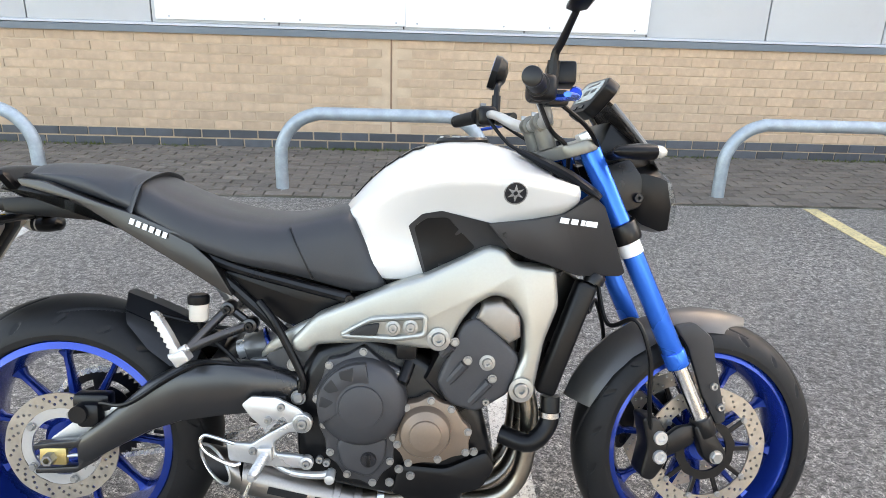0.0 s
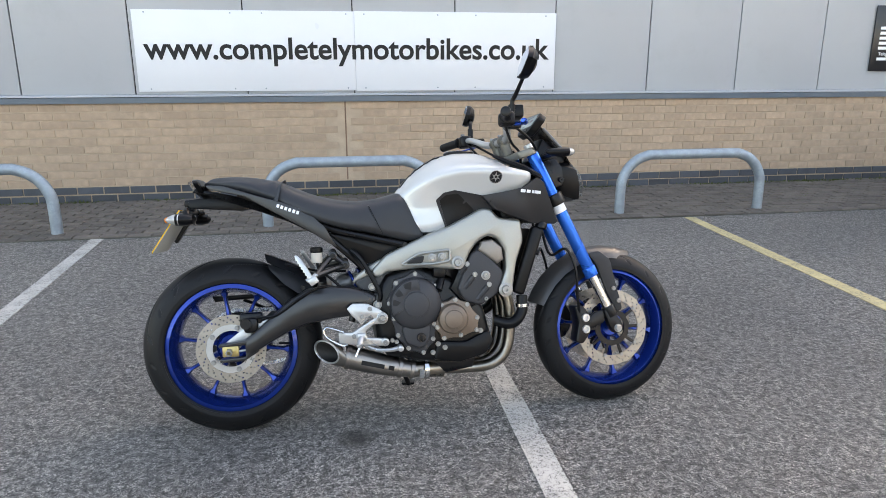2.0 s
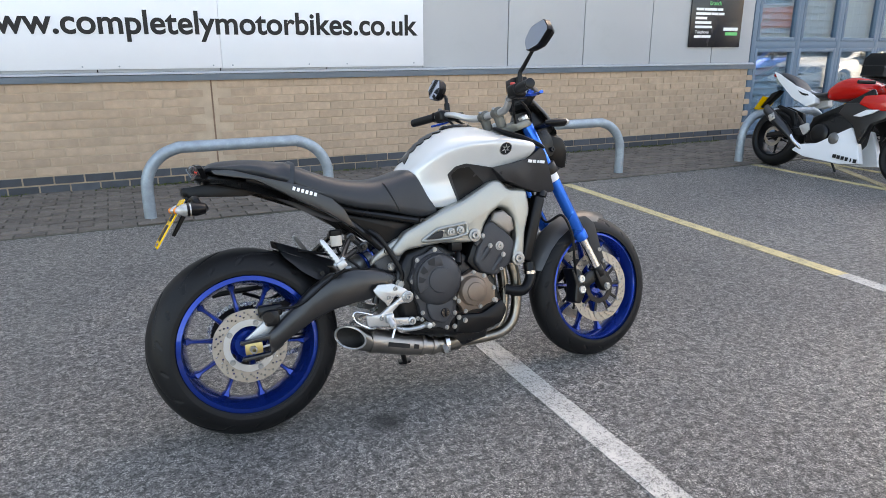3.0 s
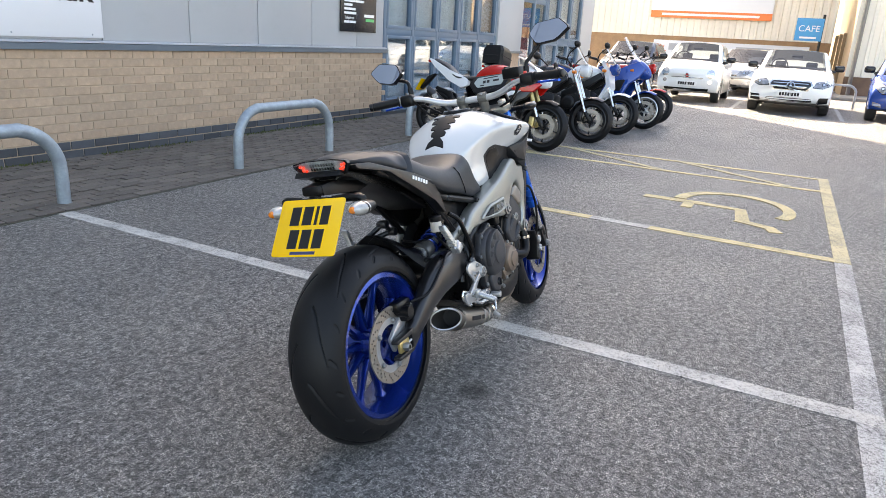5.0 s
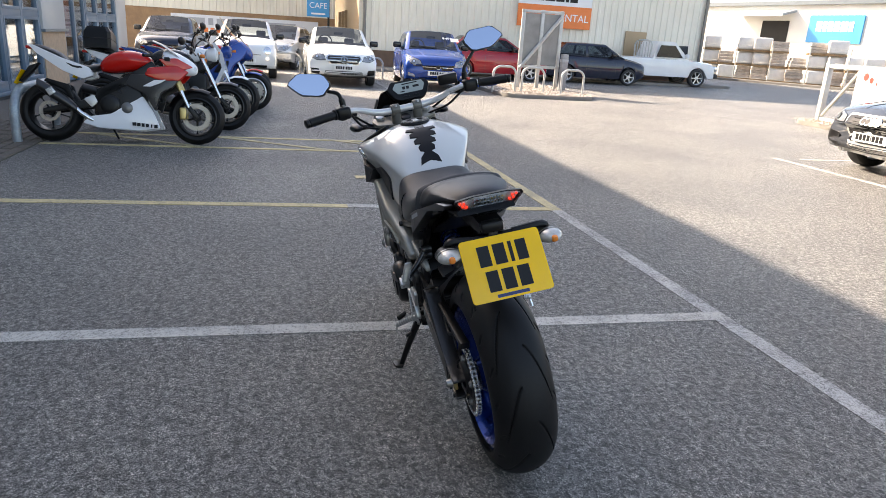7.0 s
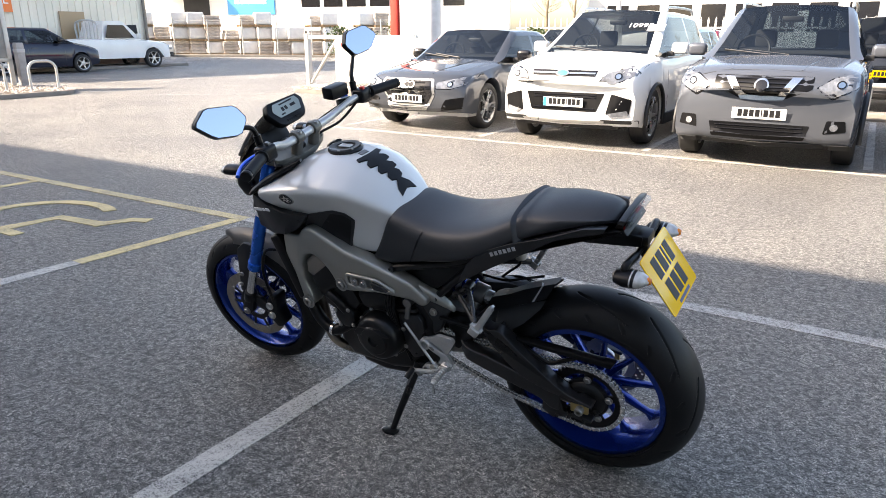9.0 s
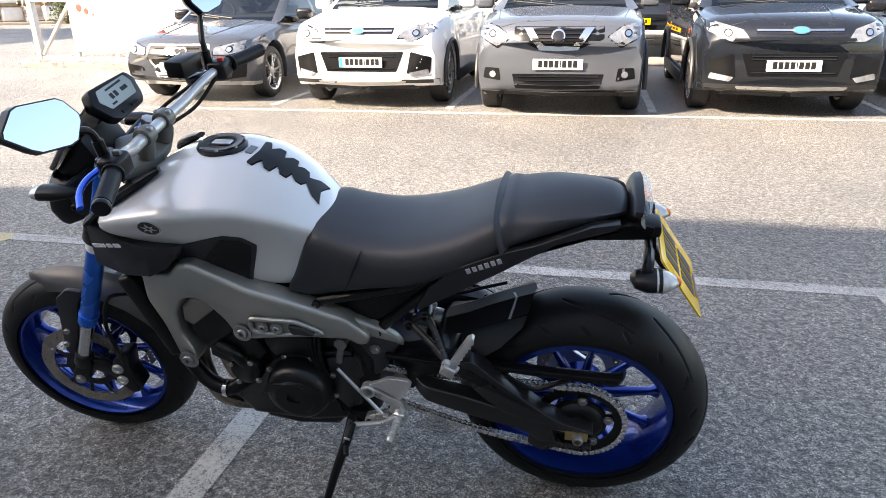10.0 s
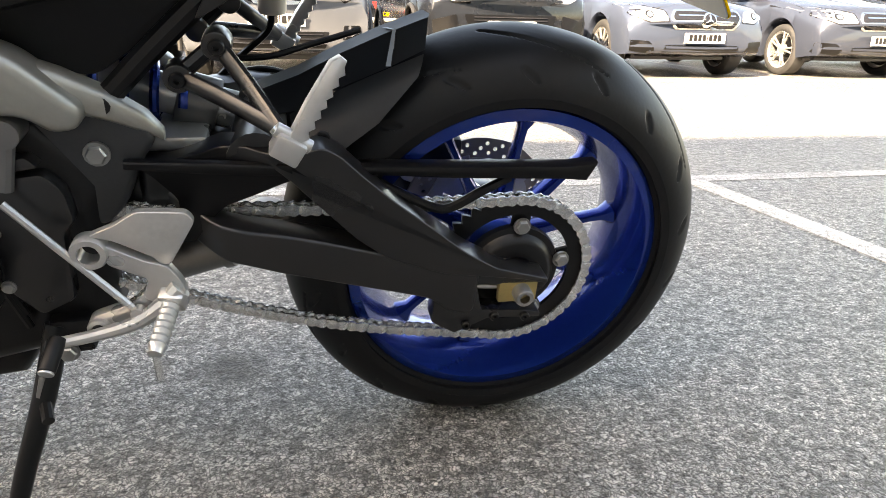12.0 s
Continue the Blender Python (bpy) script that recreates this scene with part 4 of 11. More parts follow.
    # shut lines, handles, sills along the sides
    for sgn, way in ((1, "+y"), (-1, "-y")):
        for x in (cowl + 0.35, mid, tail - 0.55):
            part("shut_line", patch(tree, [(-x - 0.004, sill + 0.14), (-x + 0.004, sill + 0.14), (-x + 0.004, belt - 0.08), (-x - 0.004, belt - 0.08)], way, 3, 0.12, 0.0008, 0.004), CAR_TRIM, ob)
        for x in (mid - 0.2, tail - 0.72):
            part("door_handle", patch(tree, [(-x - 0.1, belt - 0.17), (-x + 0.1, belt - 0.17), (-x + 0.1, belt - 0.14), (-x - 0.1, belt - 0.14)], way, 3, 0.1, 0.02, 0.03, 0.01), paint, ob)
        if trim:
            part("sill_cladding", box(-wheel[1] + R + 0.07, -wheel[0] - R - 0.07, sgn * hw - 0.03, sgn * hw + 0.012, sill - 0.02, sill + 0.13, 0.02), CAR_TRIM, ob)
    if trim:
        for wc in wheel:
            for sgn in (1, -1):
                arc = [(-wc + (R + 0.05) * math.cos(a), sgn * (hw + 0.002), R + (R + 0.05) * math.sin(a)) for a in np.linspace(-0.2, math.pi + 0.2, 13)]
                part("arch_trim", tube(arc, 0.025, 8, 2), CAR_TRIM, ob)
    if rails:
        for sgn in (1, -1):
            part("roof_rail", tube([(-header - 0.15, sgn * hw * 0.66, H - 0.02), (-header - 0.3, sgn * hw * 0.66, H + 0.045), (-roof_end + 0.3, sgn * hw * 0.66, H + 0.045), (-roof_end + 0.1, sgn * hw * 0.66, H - 0.03)], 0.017, 8, 3), ALLOY, ob)
    for sgn in (1, -1):
        part("wiper", rod((-cowl + 0.02 - 0.03, sgn * 0.1, belt + 0.06), (-cowl - 0.12, sgn * 0.1 - 0.5, belt + 0.11), 0.008, 6), CAR_TRIM, ob)
    h0 = hood[0]
    for sgn in (1, -1):
        part("bonnet_line", patch(tree, [(-cowl + 0.05, sgn * hw * 0.8 - 0.004), (-cowl + 0.05, sgn * hw * 0.8 + 0.004), (-0.3, sgn * hw * 0.7 + 0.004), (-0.3, sgn * hw * 0.7 - 0.004)], "+z", 3, 0.12, 0.0012, 0.004), CAR_TRIM, ob)
        part("bonnet_crease", patch(tree, [(-cowl + 0.05, sgn * hw * 0.5 - 0.012), (-cowl + 0.05, sgn * hw * 0.5 + 0.012), (-0.22, sgn * hw * 0.36 + 0.01), (-0.22, sgn * hw * 0.36 - 0.01)], "+z", 3, 0.12, 0.006, 0.012), paint, ob)
    part("bonnet_line", patch(tree, [(-0.2, -hw * 0.68), (-0.206, -hw * 0.68), (-0.206, hw * 0.68), (-0.2, hw * 0.68)], "+z", 3, 0.12, 0.0012, 0.004), CAR_TRIM, ob)
    def stick(name, pts, mat, lift=0.006, thick=0.03, r=0.015, label="", parent=None, step=0.05):
        both = pts[0] == "both"
        pts = pts[1] if both else pts
        for s in ((1, -1) if both else (1,)):
            q = part(name, patch(tree, [(y * s, z) for y, z in pts], "+x", 3, step, lift, thick, r), mat, parent or ob, label)
        return q
    if front:
        faces(face, stick, ob, h0, hw, tree, number_plate, blue, plate_mat)
    else:
        # seen from behind: lamps, plate, bumper
        for s in (1, -1):
            part("tail_lamp", patch(tree, [(s * hw * 0.6, boot - 0.18), (s * hw * 0.93, boot - 0.15), (s * hw * 0.95, boot - 0.38), (s * hw * 0.7, boot - 0.36)], "-x", L + 2, 0.05, 0.01, 0.03, 0.02), RED_LENS, ob)
        part("rear_bumper", patch(tree, [(-hw * 0.8, 0.3), (hw * 0.8, 0.3), (hw * 0.84, 0.48), (-hw * 0.84, 0.48)], "-x", L + 2, 0.08, 0.012, 0.03, 0.03), CAR_TRIM, ob)
        number_plate(ob, pose(-L - 0.02, 0, 0.7, 0, 0, -90), PLATE_YELLOW)
    if sticker:
        xa, za = -(cowl + 0.62 * (header - cowl)), belt + 0.62 * (H - belt)
        sl = math.degrees(math.atan2(H - belt, header - cowl))
        words(sticker, 0.14, ob, Matrix.Translation((xa + 0.03, 0.42, za + 0.02)) @ Matrix.Rotation(radians(90), 4, "Z") @ Matrix.Rotation(radians(sl), 4, "X"), INK_WHITE, "price_sticker", "white price numerals on the windscreen")
        bl = part("price_card", box(-0.1, 0.12, -0.001, 0.001, -0.08, 0.08), INK_WHITE, ob)
        bl.matrix_basis = Matrix.Translation((xa + 0.02, 0.62, za - 0.01)) @ Matrix.Rotation(radians(90), 4, "Z") @ Matrix.Rotation(radians(sl - 90), 4, "X")
    return ob


def lamp_unit(stick, pts, lift=0.012):
    for s in (1, -1):
        q = [(y * s, z) for y, z in pts]
        cy, cz = sum(p[0] for p in q) / len(q), sum(p[1] for p in q) / len(q)
        base = stick("headlamp", [(cy + (y - cy) * 1.08, cz + (z - cz) * 1.2) for y, z in q], BLACK_GLOSS, 0.002, 0.02, 0.02)
        stick("lens", q, HEADLAMP, 0.006, 0.02, 0.02, parent=base)
        stick("lens_ring", [(cy + 0.042 * math.cos(a), cz + 0.04 * math.sin(a)) for a in np.linspace(0, 2 * math.pi, 12)[:-1]], BLACK_GLOSS, 0.011, 0.02, 0.0, parent=base)
        stick("bulb", [(cy + 0.03 * math.cos(a), cz + 0.028 * math.sin(a)) for a in np.linspace(0, 2 * math.pi, 12)[:-1]], CHROME, 0.016, 0.02, 0.0, parent=base)


def slats(stick, name, y0, y1, zs, h, mat):
    for z in zs:
        stick(name, [(-y1, z), (y1, z), (y1, z + h), (-y1, z + h)], mat, 0.016, 0.02, 0.004)


def faces(kind, stick, ob, h0, hw, tree, plate_fn, blue, plate_mat):
    """The front of a car, by its kind."""
    fx = lambda y, z: (tree.ray_cast(Vector((3, y, z)), Vector((-1, 0, 0)))[0] or Vector((0, 0, 0))).x
    def plate(z):
        plate_fn(ob, pose(fx(0, z) + 0.03, 0, z, 0, 0, 90), plate_mat, blue=blue)
    def ringbadge(z, r=0.05, mat=CHROME, inner=None, fl=1.0):
        b = stick("badge", [(r * 1.0 * math.cos(a), z + r * fl * math.sin(a)) for a in np.linspace(0, 2 * math.pi, 17)[:-1]], mat, 0.026, 0.03, 0.0)
        if inner:
            stick("badge_face", [(r * 0.8 * math.cos(a), z + r * 0.75 * fl * math.sin(a)) for a in np.linspace(0, 2 * math.pi, 17)[:-1]], inner, 0.03, 0.02, 0.0, parent=b)
    if kind == "compact_suv":
        lamp_unit(stick, [(0.44, h0 - 0.2), (0.52, h0 - 0.08), (0.86, h0 + 0.02), (0.84, h0 - 0.1), (0.62, h0 - 0.2)])
        stick("upper_grille", [(-0.4, h0 - 0.12), (0.4, h0 - 0.12), (0.42, h0 - 0.05), (-0.42, h0 - 0.05)], BLACK_GLOSS, 0.006, 0.03)
        slats(stick, "grille_bar", 0, 0.4, [h0 - 0.092], 0.018, CHROME)
        ringbadge(h0 - 0.082, 0.085, CHROME, INK_BLUE, 0.42)
        g = stick("main_grille", [(-0.42, 0.44), (0.42, 0.44), (0.5, 0.66), (-0.5, 0.66)], BLACK_PLASTIC, 0.006, 0.03)
        slats(stick, "grille_bar", 0, 0.4, [0.47, 0.6, 0.63], 0.012, BLACK_GLOSS)
        stick("side_grille", ("both", [(0.54, 0.42), (0.8, 0.42), (0.82, 0.6), (0.58, 0.66)]), BLACK_PLASTIC, 0.006, 0.03)
        stick("fog_lamp", ("both", [(0.56, 0.43), (0.78, 0.47), (0.8, 0.41), (0.6, 0.385)]), HEADLAMP, 0.012, 0.03)
        stick("lower_bumper", [(-0.86, 0.22), (0.86, 0.22), (0.88, 0.35), (0.5, 0.36), (0.42, 0.3), (-0.42, 0.3), (-0.5, 0.36), (-0.88, 0.35)], CAR_TRIM, 0.01, 0.03, 0.02)
        stick("skid_plate", [(-0.45, 0.24), (0.45, 0.24), (0.54, 0.34), (-0.54, 0.34)], ALLOY, 0.016, 0.03, 0.02)
        plate(0.545)
    elif kind == "suv_v":
        lamp_unit(stick, [(0.5, h0 - 0.13), (0.64, h0 - 0.04), (0.87, h0 + 0.02), (0.84, h0 - 0.13), (0.64, h0 - 0.23)])
        stick("grille", [(-0.46, h0 - 0.15), (-0.22, h0 - 0.26), (0.22, h0 - 0.26), (0.46, h0 - 0.15), (0.46, h0 - 0.03), (-0.46, h0 - 0.03)], BLACK_PLASTIC, 0.004, 0.03)
        slats(stick, "grille_bar", 0, 0.3, [h0 - 0.22, h0 - 0.18, h0 - 0.14, h0 - 0.1, h0 - 0.06], 0.01, BLACK_GLOSS)
        stick("chrome_v", ("both", [(0.27, h0 - 0.04), (0.36, h0 - 0.04), (0.2, h0 - 0.27), (0.0, h0 - 0.28), (0.0, h0 - 0.235), (0.15, h0 - 0.225)]), CHROME, 0.022, 0.03, 0.004)
        ringbadge(h0 - 0.12, 0.07, CHROME, BLACK_GLOSS)
        stick("lower_grille", [(-0.44, 0.32), (0.44, 0.32), (0.48, 0.47), (-0.48, 0.47)], BLACK_PLASTIC, 0.004, 0.03)
        slats(stick, "grille_bar", 0, 0.42, [0.36, 0.4, 0.44], 0.01, BLACK_GLOSS)
        stick("fog_surround", ("both", [(0.6, 0.4), (0.8, 0.42), (0.78, 0.53), (0.62, 0.53)]), BLACK_PLASTIC, 0.004, 0.03)
        stick("fog_lamp", ("both", [(0.69 + 0.036 * math.cos(a), 0.465 + 0.034 * math.sin(a)) for a in np.linspace(0, 6.28, 14)[:-1]]), HEADLAMP, 0.016, 0.03, 0.0)
        stick("lower_bumper", [(-0.84, 0.2), (0.84, 0.2), (0.86, 0.29), (-0.86, 0.29)], CAR_TRIM, 0.01, 0.03, 0.02)
        stick("chrome_strip", [(-0.46, 0.275), (0.46, 0.275), (0.5, 0.3), (-0.5, 0.3)], CHROME, 0.018, 0.03, 0.008)
        plate(0.57)
    elif kind == "hex_grille":
        lamp_unit(stick, [(0.47, h0 - 0.17), (0.47, h0 - 0.09), (0.84, h0 + 0.0), (0.82, h0 - 0.12), (0.66, h0 - 0.17)])
        stick("grille_frame", [(-0.3, 0.3), (0.3, 0.3), (0.46, 0.52), (0.42, h0 - 0.04), (-0.42, h0 - 0.04), (-0.46, 0.52)], ALLOY, 0.006, 0.03, 0.03)
        stick("grille", [(-0.27, 0.33), (0.27, 0.33), (0.42, 0.52), (0.39, h0 - 0.065), (-0.39, h0 - 0.065), (-0.42, 0.52)], BLACK_GLOSS, 0.012, 0.03, 0.03)
        for k, z in enumerate(np.arange(0.37, h0 - 0.09, 0.045)):
            stick("mesh_bar", [(-0.3, z), (0.3, z), (0.3, z + 0.01), (-0.3, z + 0.01)], BLACK_PLASTIC, 0.02, 0.02, 0.0)
        for y in (-0.105, -0.035, 0.035, 0.105):
            stick("badge_ring", [(y + 0.05 * math.cos(a), h0 - 0.12 + 0.047 * math.sin(a)) for a in np.linspace(0, 6.28, 16)[:-1]], CHROME, 0.026, 0.02, 0.0)
            stick("badge_gap", [(y + 0.036 * math.cos(a), h0 - 0.12 + 0.034 * math.sin(a)) for a in np.linspace(0, 6.28, 16)[:-1]], BLACK_GLOSS, 0.0285, 0.02, 0.0)
        stick("side_intake", ("both", [(0.52, 0.3), (0.82, 0.34), (0.84, 0.5), (0.6, 0.46)]), BLACK_PLASTIC, 0.006, 0.03)
        stick("splitter", [(-0.84, 0.21), (0.84, 0.21), (0.86, 0.26), (-0.86, 0.26)], ALLOY, 0.012, 0.04, 0.01)
        plate(0.46)
    elif kind == "star":
        lamp_unit(stick, [(0.46, h0 - 0.16), (0.5, h0 - 0.05), (0.86, h0 + 0.03), (0.83, h0 - 0.1), (0.66, h0 - 0.17)])
        stick("grille_frame", [(-0.36, h0 - 0.25), (0.36, h0 - 0.25), (0.45, h0 - 0.12), (0.4, h0 - 0.03), (-0.4, h0 - 0.03), (-0.45, h0 - 0.12)], CHROME, 0.006, 0.03, 0.03)
        stick("grille", [(-0.33, h0 - 0.235), (0.33, h0 - 0.235), (0.42, h0 - 0.12), (0.38, h0 - 0.05), (-0.38, h0 - 0.05), (-0.42, h0 - 0.12)], BLACK_GLOSS, 0.012, 0.03, 0.03)
        slats(stick, "grille_bar", 0, 0.36, [h0 - 0.2, h0 - 0.1], 0.014, CHROME)
        ringbadge(h0 - 0.14, 0.085, CHROME, BLACK_GLOSS)
        for a in (90, 210, 330):
            c, s = math.cos(radians(a)), math.sin(radians(a))
            stick("badge_ray", [(0.07 * c, h0 - 0.14 + 0.07 * s), (0.012 * -s, h0 - 0.14 + 0.012 * c), (-0.012 * -s, h0 - 0.14 - 0.012 * c)], CHROME, 0.034, 0.01, 0.0)
        stick("lower_grille", [(-0.5, 0.26), (0.5, 0.26), (0.46, 0.38), (-0.46, 0.38)], BLACK_PLASTIC, 0.005, 0.03)
        stick("side_intake", ("both", [(0.56, 0.27), (0.84, 0.31), (0.84, 0.43), (0.62, 0.42)]), BLACK_PLASTIC, 0.005, 0.03)
        stick("splitter", [(-0.8, 0.2), (0.8, 0.2), (0.82, 0.235), (-0.82, 0.235)], CAR_TRIM, 0.012, 0.04, 0.01)
        plate(0.46)
    elif kind == "bubble":
        for s in (1, -1):
            q = stick("headlamp", [(s * 0.56 + 0.1 * math.cos(a), h0 - 0.14 + 0.105 * math.sin(a)) for a in np.linspace(0, 6.28, 18)[:-1]], CHROME, 0.006, 0.04, 0.0)
            stick("lens", [(s * 0.56 + 0.085 * math.cos(a), h0 - 0.14 + 0.09 * math.sin(a)) for a in np.linspace(0, 6.28, 18)[:-1]], REFLECTOR, 0.014, 0.02, 0.0, parent=q)
            stick("fog_lamp", [(s * 0.56 + 0.05 * math.cos(a), h0 - 0.34 + 0.05 * math.sin(a)) for a in np.linspace(0, 6.28, 14)[:-1]], REFLECTOR, 0.008, 0.03, 0.0)
        stick("chrome_strip", [(-0.4, h0 - 0.26), (0.4, h0 - 0.26), (0.4, h0 - 0.24), (-0.4, h0 - 0.24)], CHROME, 0.01, 0.03, 0.004)
        ringbadge(h0 - 0.2, 0.055, CHROME, RED_LENS)
        stick("lower_grille", [(-0.52, 0.26), (0.52, 0.26), (0.56, 0.36), (-0.56, 0.36)], BLACK_PLASTIC, 0.005, 0.03)
        plate(0.47)
    else:
        lamp_unit(stick, [(0.42, h0 - 0.2), (0.46, h0 - 0.08), (0.8, h0 + 0.06), (0.8, h0 - 0.06), (0.62, h0 - 0.2)])
        stick("grille", [(-0.36, h0 - 0.3), (0.36, h0 - 0.3), (0.44, h0 - 0.16), (-0.44, h0 - 0.16)], BLACK_GLOSS, 0.006, 0.03)
        slats(stick, "grille_bar", 0, 0.4, [h0 - 0.235], 0.016, CHROME)
        ringbadge(h0 - 0.225, 0.06, CHROME, BLACK_GLOSS)
        stick("lower_grille", [(-0.5, 0.24), (0.5, 0.24), (0.46, 0.34), (-0.46, 0.34)], BLACK_PLASTIC, 0.005, 0.03)
        stick("fog_lamp", ("both", [(0.58, 0.32), (0.76, 0.36), (0.76, 0.44), (0.6, 0.4)]), HEADLAMP, 0.01, 0.03)
        plate(0.44)


WHITE_CAR = make_car_paint("white car paint", (0.78, 0.78, 0.77))
GREY_CAR = make_car_paint("mid grey metallic car paint", (0.095, 0.104, 0.122), 0.35, 0.38)
DARK_CAR = make_car_paint("dark grey metallic car paint", (0.065, 0.072, 0.085), 0.3, 0.4)
BLACK_CAR = make_car_paint("black car paint", (0.012, 0.014, 0.018), 0.3, 0.3)
BLUE_CAR = make_car_paint("bright blue car paint", (0.006, 0.045, 0.24), 0.4, 0.35)
RED_CAR = make_car_paint("dark red car paint", (0.3, 0.012, 0.02), 0.3, 0.35)
SILVER_CAR = make_car_paint("silver car paint", (0.5, 0.5, 0.5), 0.6, 0.35)
PALE_BLUE_CAR = make_car_paint("pale blue car paint", (0.2, 0.3, 0.45), 0.5, 0.35)
NAVY_CAR = make_car_paint("navy car paint", (0.014, 0.018, 0.035), 0.4, 0.35)
BROWN_CAR = make_car_paint("taupe car paint", (0.2, 0.17, 0.15), 0.5, 0.35)

SUV = dict(L=4.52, W=1.84, H=1.66, hood=(0.98, 1.1), belt=1.07, cowl=1.12, header=2.08, roof_end=3.9, tail=4.42, boot=1.05, wheel=(0.9, 3.59), R=0.35)
car(pose(4.62, -4.1, 0, 0, 0, 90), "dark grey metallic saloon with a wide hexagonal grille", DARK_CAR, L=4.46, W=1.8, H=1.4, hood=(0.78, 0.95), belt=0.93, cowl=1.35, header=2.1, roof_end=3.2, tail=4.0, boot=1.0,
    wheel=(0.88, 3.52), R=0.33, spokes=5, style="twin", face="hex_grille", group="cars in the near row")
car(pose(2.2, -3.93, 0, 0, 0, 90), "white compact SUV with a price on its windscreen", WHITE_CAR, trim=True, rails=True, face="compact_suv", sticker="10995", group="cars in the near row", blue=True, **SUV)
car(pose(-0.07, -3.6, 0, 0, 0, 90), "grey metallic SUV with a chrome V grille", GREY_CAR, **{**SUV, "L": 4.64, "H": 1.68}, trim=True, rails=True, face="suv_v", group="cars in the near row")
car(pose(-2.42, -3.83, 0, 0, 0, 90), "black compact SUV with a price on its windscreen", BLACK_CAR, trim=True, rails=True, face="compact_suv", sticker="7495", group="cars in the near row", **SUV)
car(pose(-4.8, -4.1, 0, 0, 0, 90), "dark blue grey saloon with a chrome grille", make_car_paint("blue grey car paint", (0.045, 0.058, 0.088), 0.3, 0.4), L=4.87, W=1.85, H=1.47, hood=(0.8, 0.99), belt=0.96, cowl=1.45, header=2.2, roof_end=3.4, tail=4.3, boot=1.03,
    wheel=(0.87, 3.74), R=0.325, face="star", spokes=10, style="multi", group="cars in the near row")
car(pose(-7.3, -4.1, 0, 0, 0, 90), "dark metallic hatchback with large alloy wheels", make_car_paint("slate car paint", (0.036, 0.044, 0.064), 0.3, 0.4), L=4.29, W=1.78, H=1.43, hood=(0.82, 0.99), belt=0.96, cowl=1.2, header=1.95, roof_end=3.6, tail=4.15, boot=0.98,
    wheel=(0.88, 3.58), R=0.32, face="star", spokes=5, style="twin", group="cars in the near row")
car(pose(-9.7, -4.1, 0, 0, 0, 90), "silver hatchback parked at the end of the row", SILVER_CAR, L=4.3, W=1.79, H=1.47, hood=(0.84, 1.0), belt=0.98, cowl=1.2, header=1.95, roof_end=3.6, tail=4.15, boot=0.98, wheel=(0.88, 3.5), R=0.32, face="plain", group="cars in the near row")
# cars facing the showroom from across the lane
HATCH = dict(L=4.0, W=1.74, H=1.48, hood=(0.82, 1.0), belt=0.99, cowl=1.05, header=1.8, roof_end=3.35, tail=3.9, boot=0.98, wheel=(0.82, 3.33), R=0.31)
car(pose(16.75, 3.68, 0, 0, 0, 180), "small white rounded city car", WHITE_CAR, L=3.55, W=1.63, H=1.49, hood=(0.87, 1.02), belt=0.99, cowl=0.8, header=1.5, roof_end=2.9, tail=3.45, boot=0.95, wheel=(0.68, 2.98), R=0.28, face="bubble", group="cars across the lane")
car(pose(15.4, 1.24, 0, 0, 0, 180), "white sporty saloon with a star-badged grille", WHITE_CAR, L=4.64, W=1.78, H=1.43, hood=(0.8, 0.98), belt=0.95, cowl=1.3, header=2.05, roof_end=3.1, tail=4.2, boot=1.0, wheel=(0.92, 3.62), R=0.32, face="star", group="cars across the lane")
car(pose(15.3, -1.15, 0, 0, 0, 176), "bright blue hatchback with a price on its windscreen", BLUE_CAR, **HATCH, face="plain", sticker="9495", group="cars across the lane")
car(pose(21.5, 3.3, 0, 0, 0, 165), "silver saloon parked behind the white cars", SILVER_CAR, L=4.6, W=1.8, H=1.42, hood=(0.8, 0.97), belt=0.95, cowl=1.35, header=2.1, roof_end=3.2, tail=4.2, boot=1.0, wheel=(0.9, 3.6), R=0.32, face="plain", group="cars by the cream warehouse")
car(pose(20.2, 6.2, 0, 0, 0, 180), "dark hatchback behind the motorcycles", NAVY_CAR, **HATCH, face="plain", group="cars by the cream warehouse")
car(pose(22.9, -7.0, 0, 0, 0, -92), "dark red hatchback parked along the cream warehouse", RED_CAR, **{**HATCH, "L": 4.2}, face="plain", group="cars by the cream warehouse")
car(pose(23.3, -11.2, 0, 0, 0, -94), "navy hatchback parked along the cream warehouse", NAVY_CAR, **{**HATCH, "L": 4.3}, face="plain", group="cars by the cream warehouse")
# cars behind the near row
for x, y, paint, label, kw in ((2.9, -10.6, PALE_BLUE_CAR, "pale blue estate seen from behind", HATCH), (6.3, -16.5, WHITE_CAR, "white off-road car in the far row", SUV), (8.2, -17.0, SILVER_CAR, "silver saloon in the far row", HATCH),
                               (-1.2, -10.4, BLACK_CAR, "black people carrier in the second row", SUV), (-3.6, -17.5, RED_CAR, "red hatchback in the far row", HATCH), (-6.2, -17.5, NAVY_CAR, "black hatchback in the far row", HATCH),
                               (-8.6, -17.3, SILVER_CAR, "silver hatchback in the far row", HATCH), (3.9, -17.2, RED_CAR, "maroon hatchback in the far row", HATCH), (-11.0, -17.2, BROWN_CAR, "taupe hatchback in the far row", HATCH), (-6.0, -10.6, GREY_CAR, "grey estate in the second row", SUV)):
    back = y > -12
    car(pose(x, y - (0.0 if back else 0.0), 0, 0, 0, -90 if back else 90) @ (pose(4.4, 0, 0) if back else pose(0, 0, 0)), label, paint, front=not back, face="plain", group="cars in the further rows", **kw)

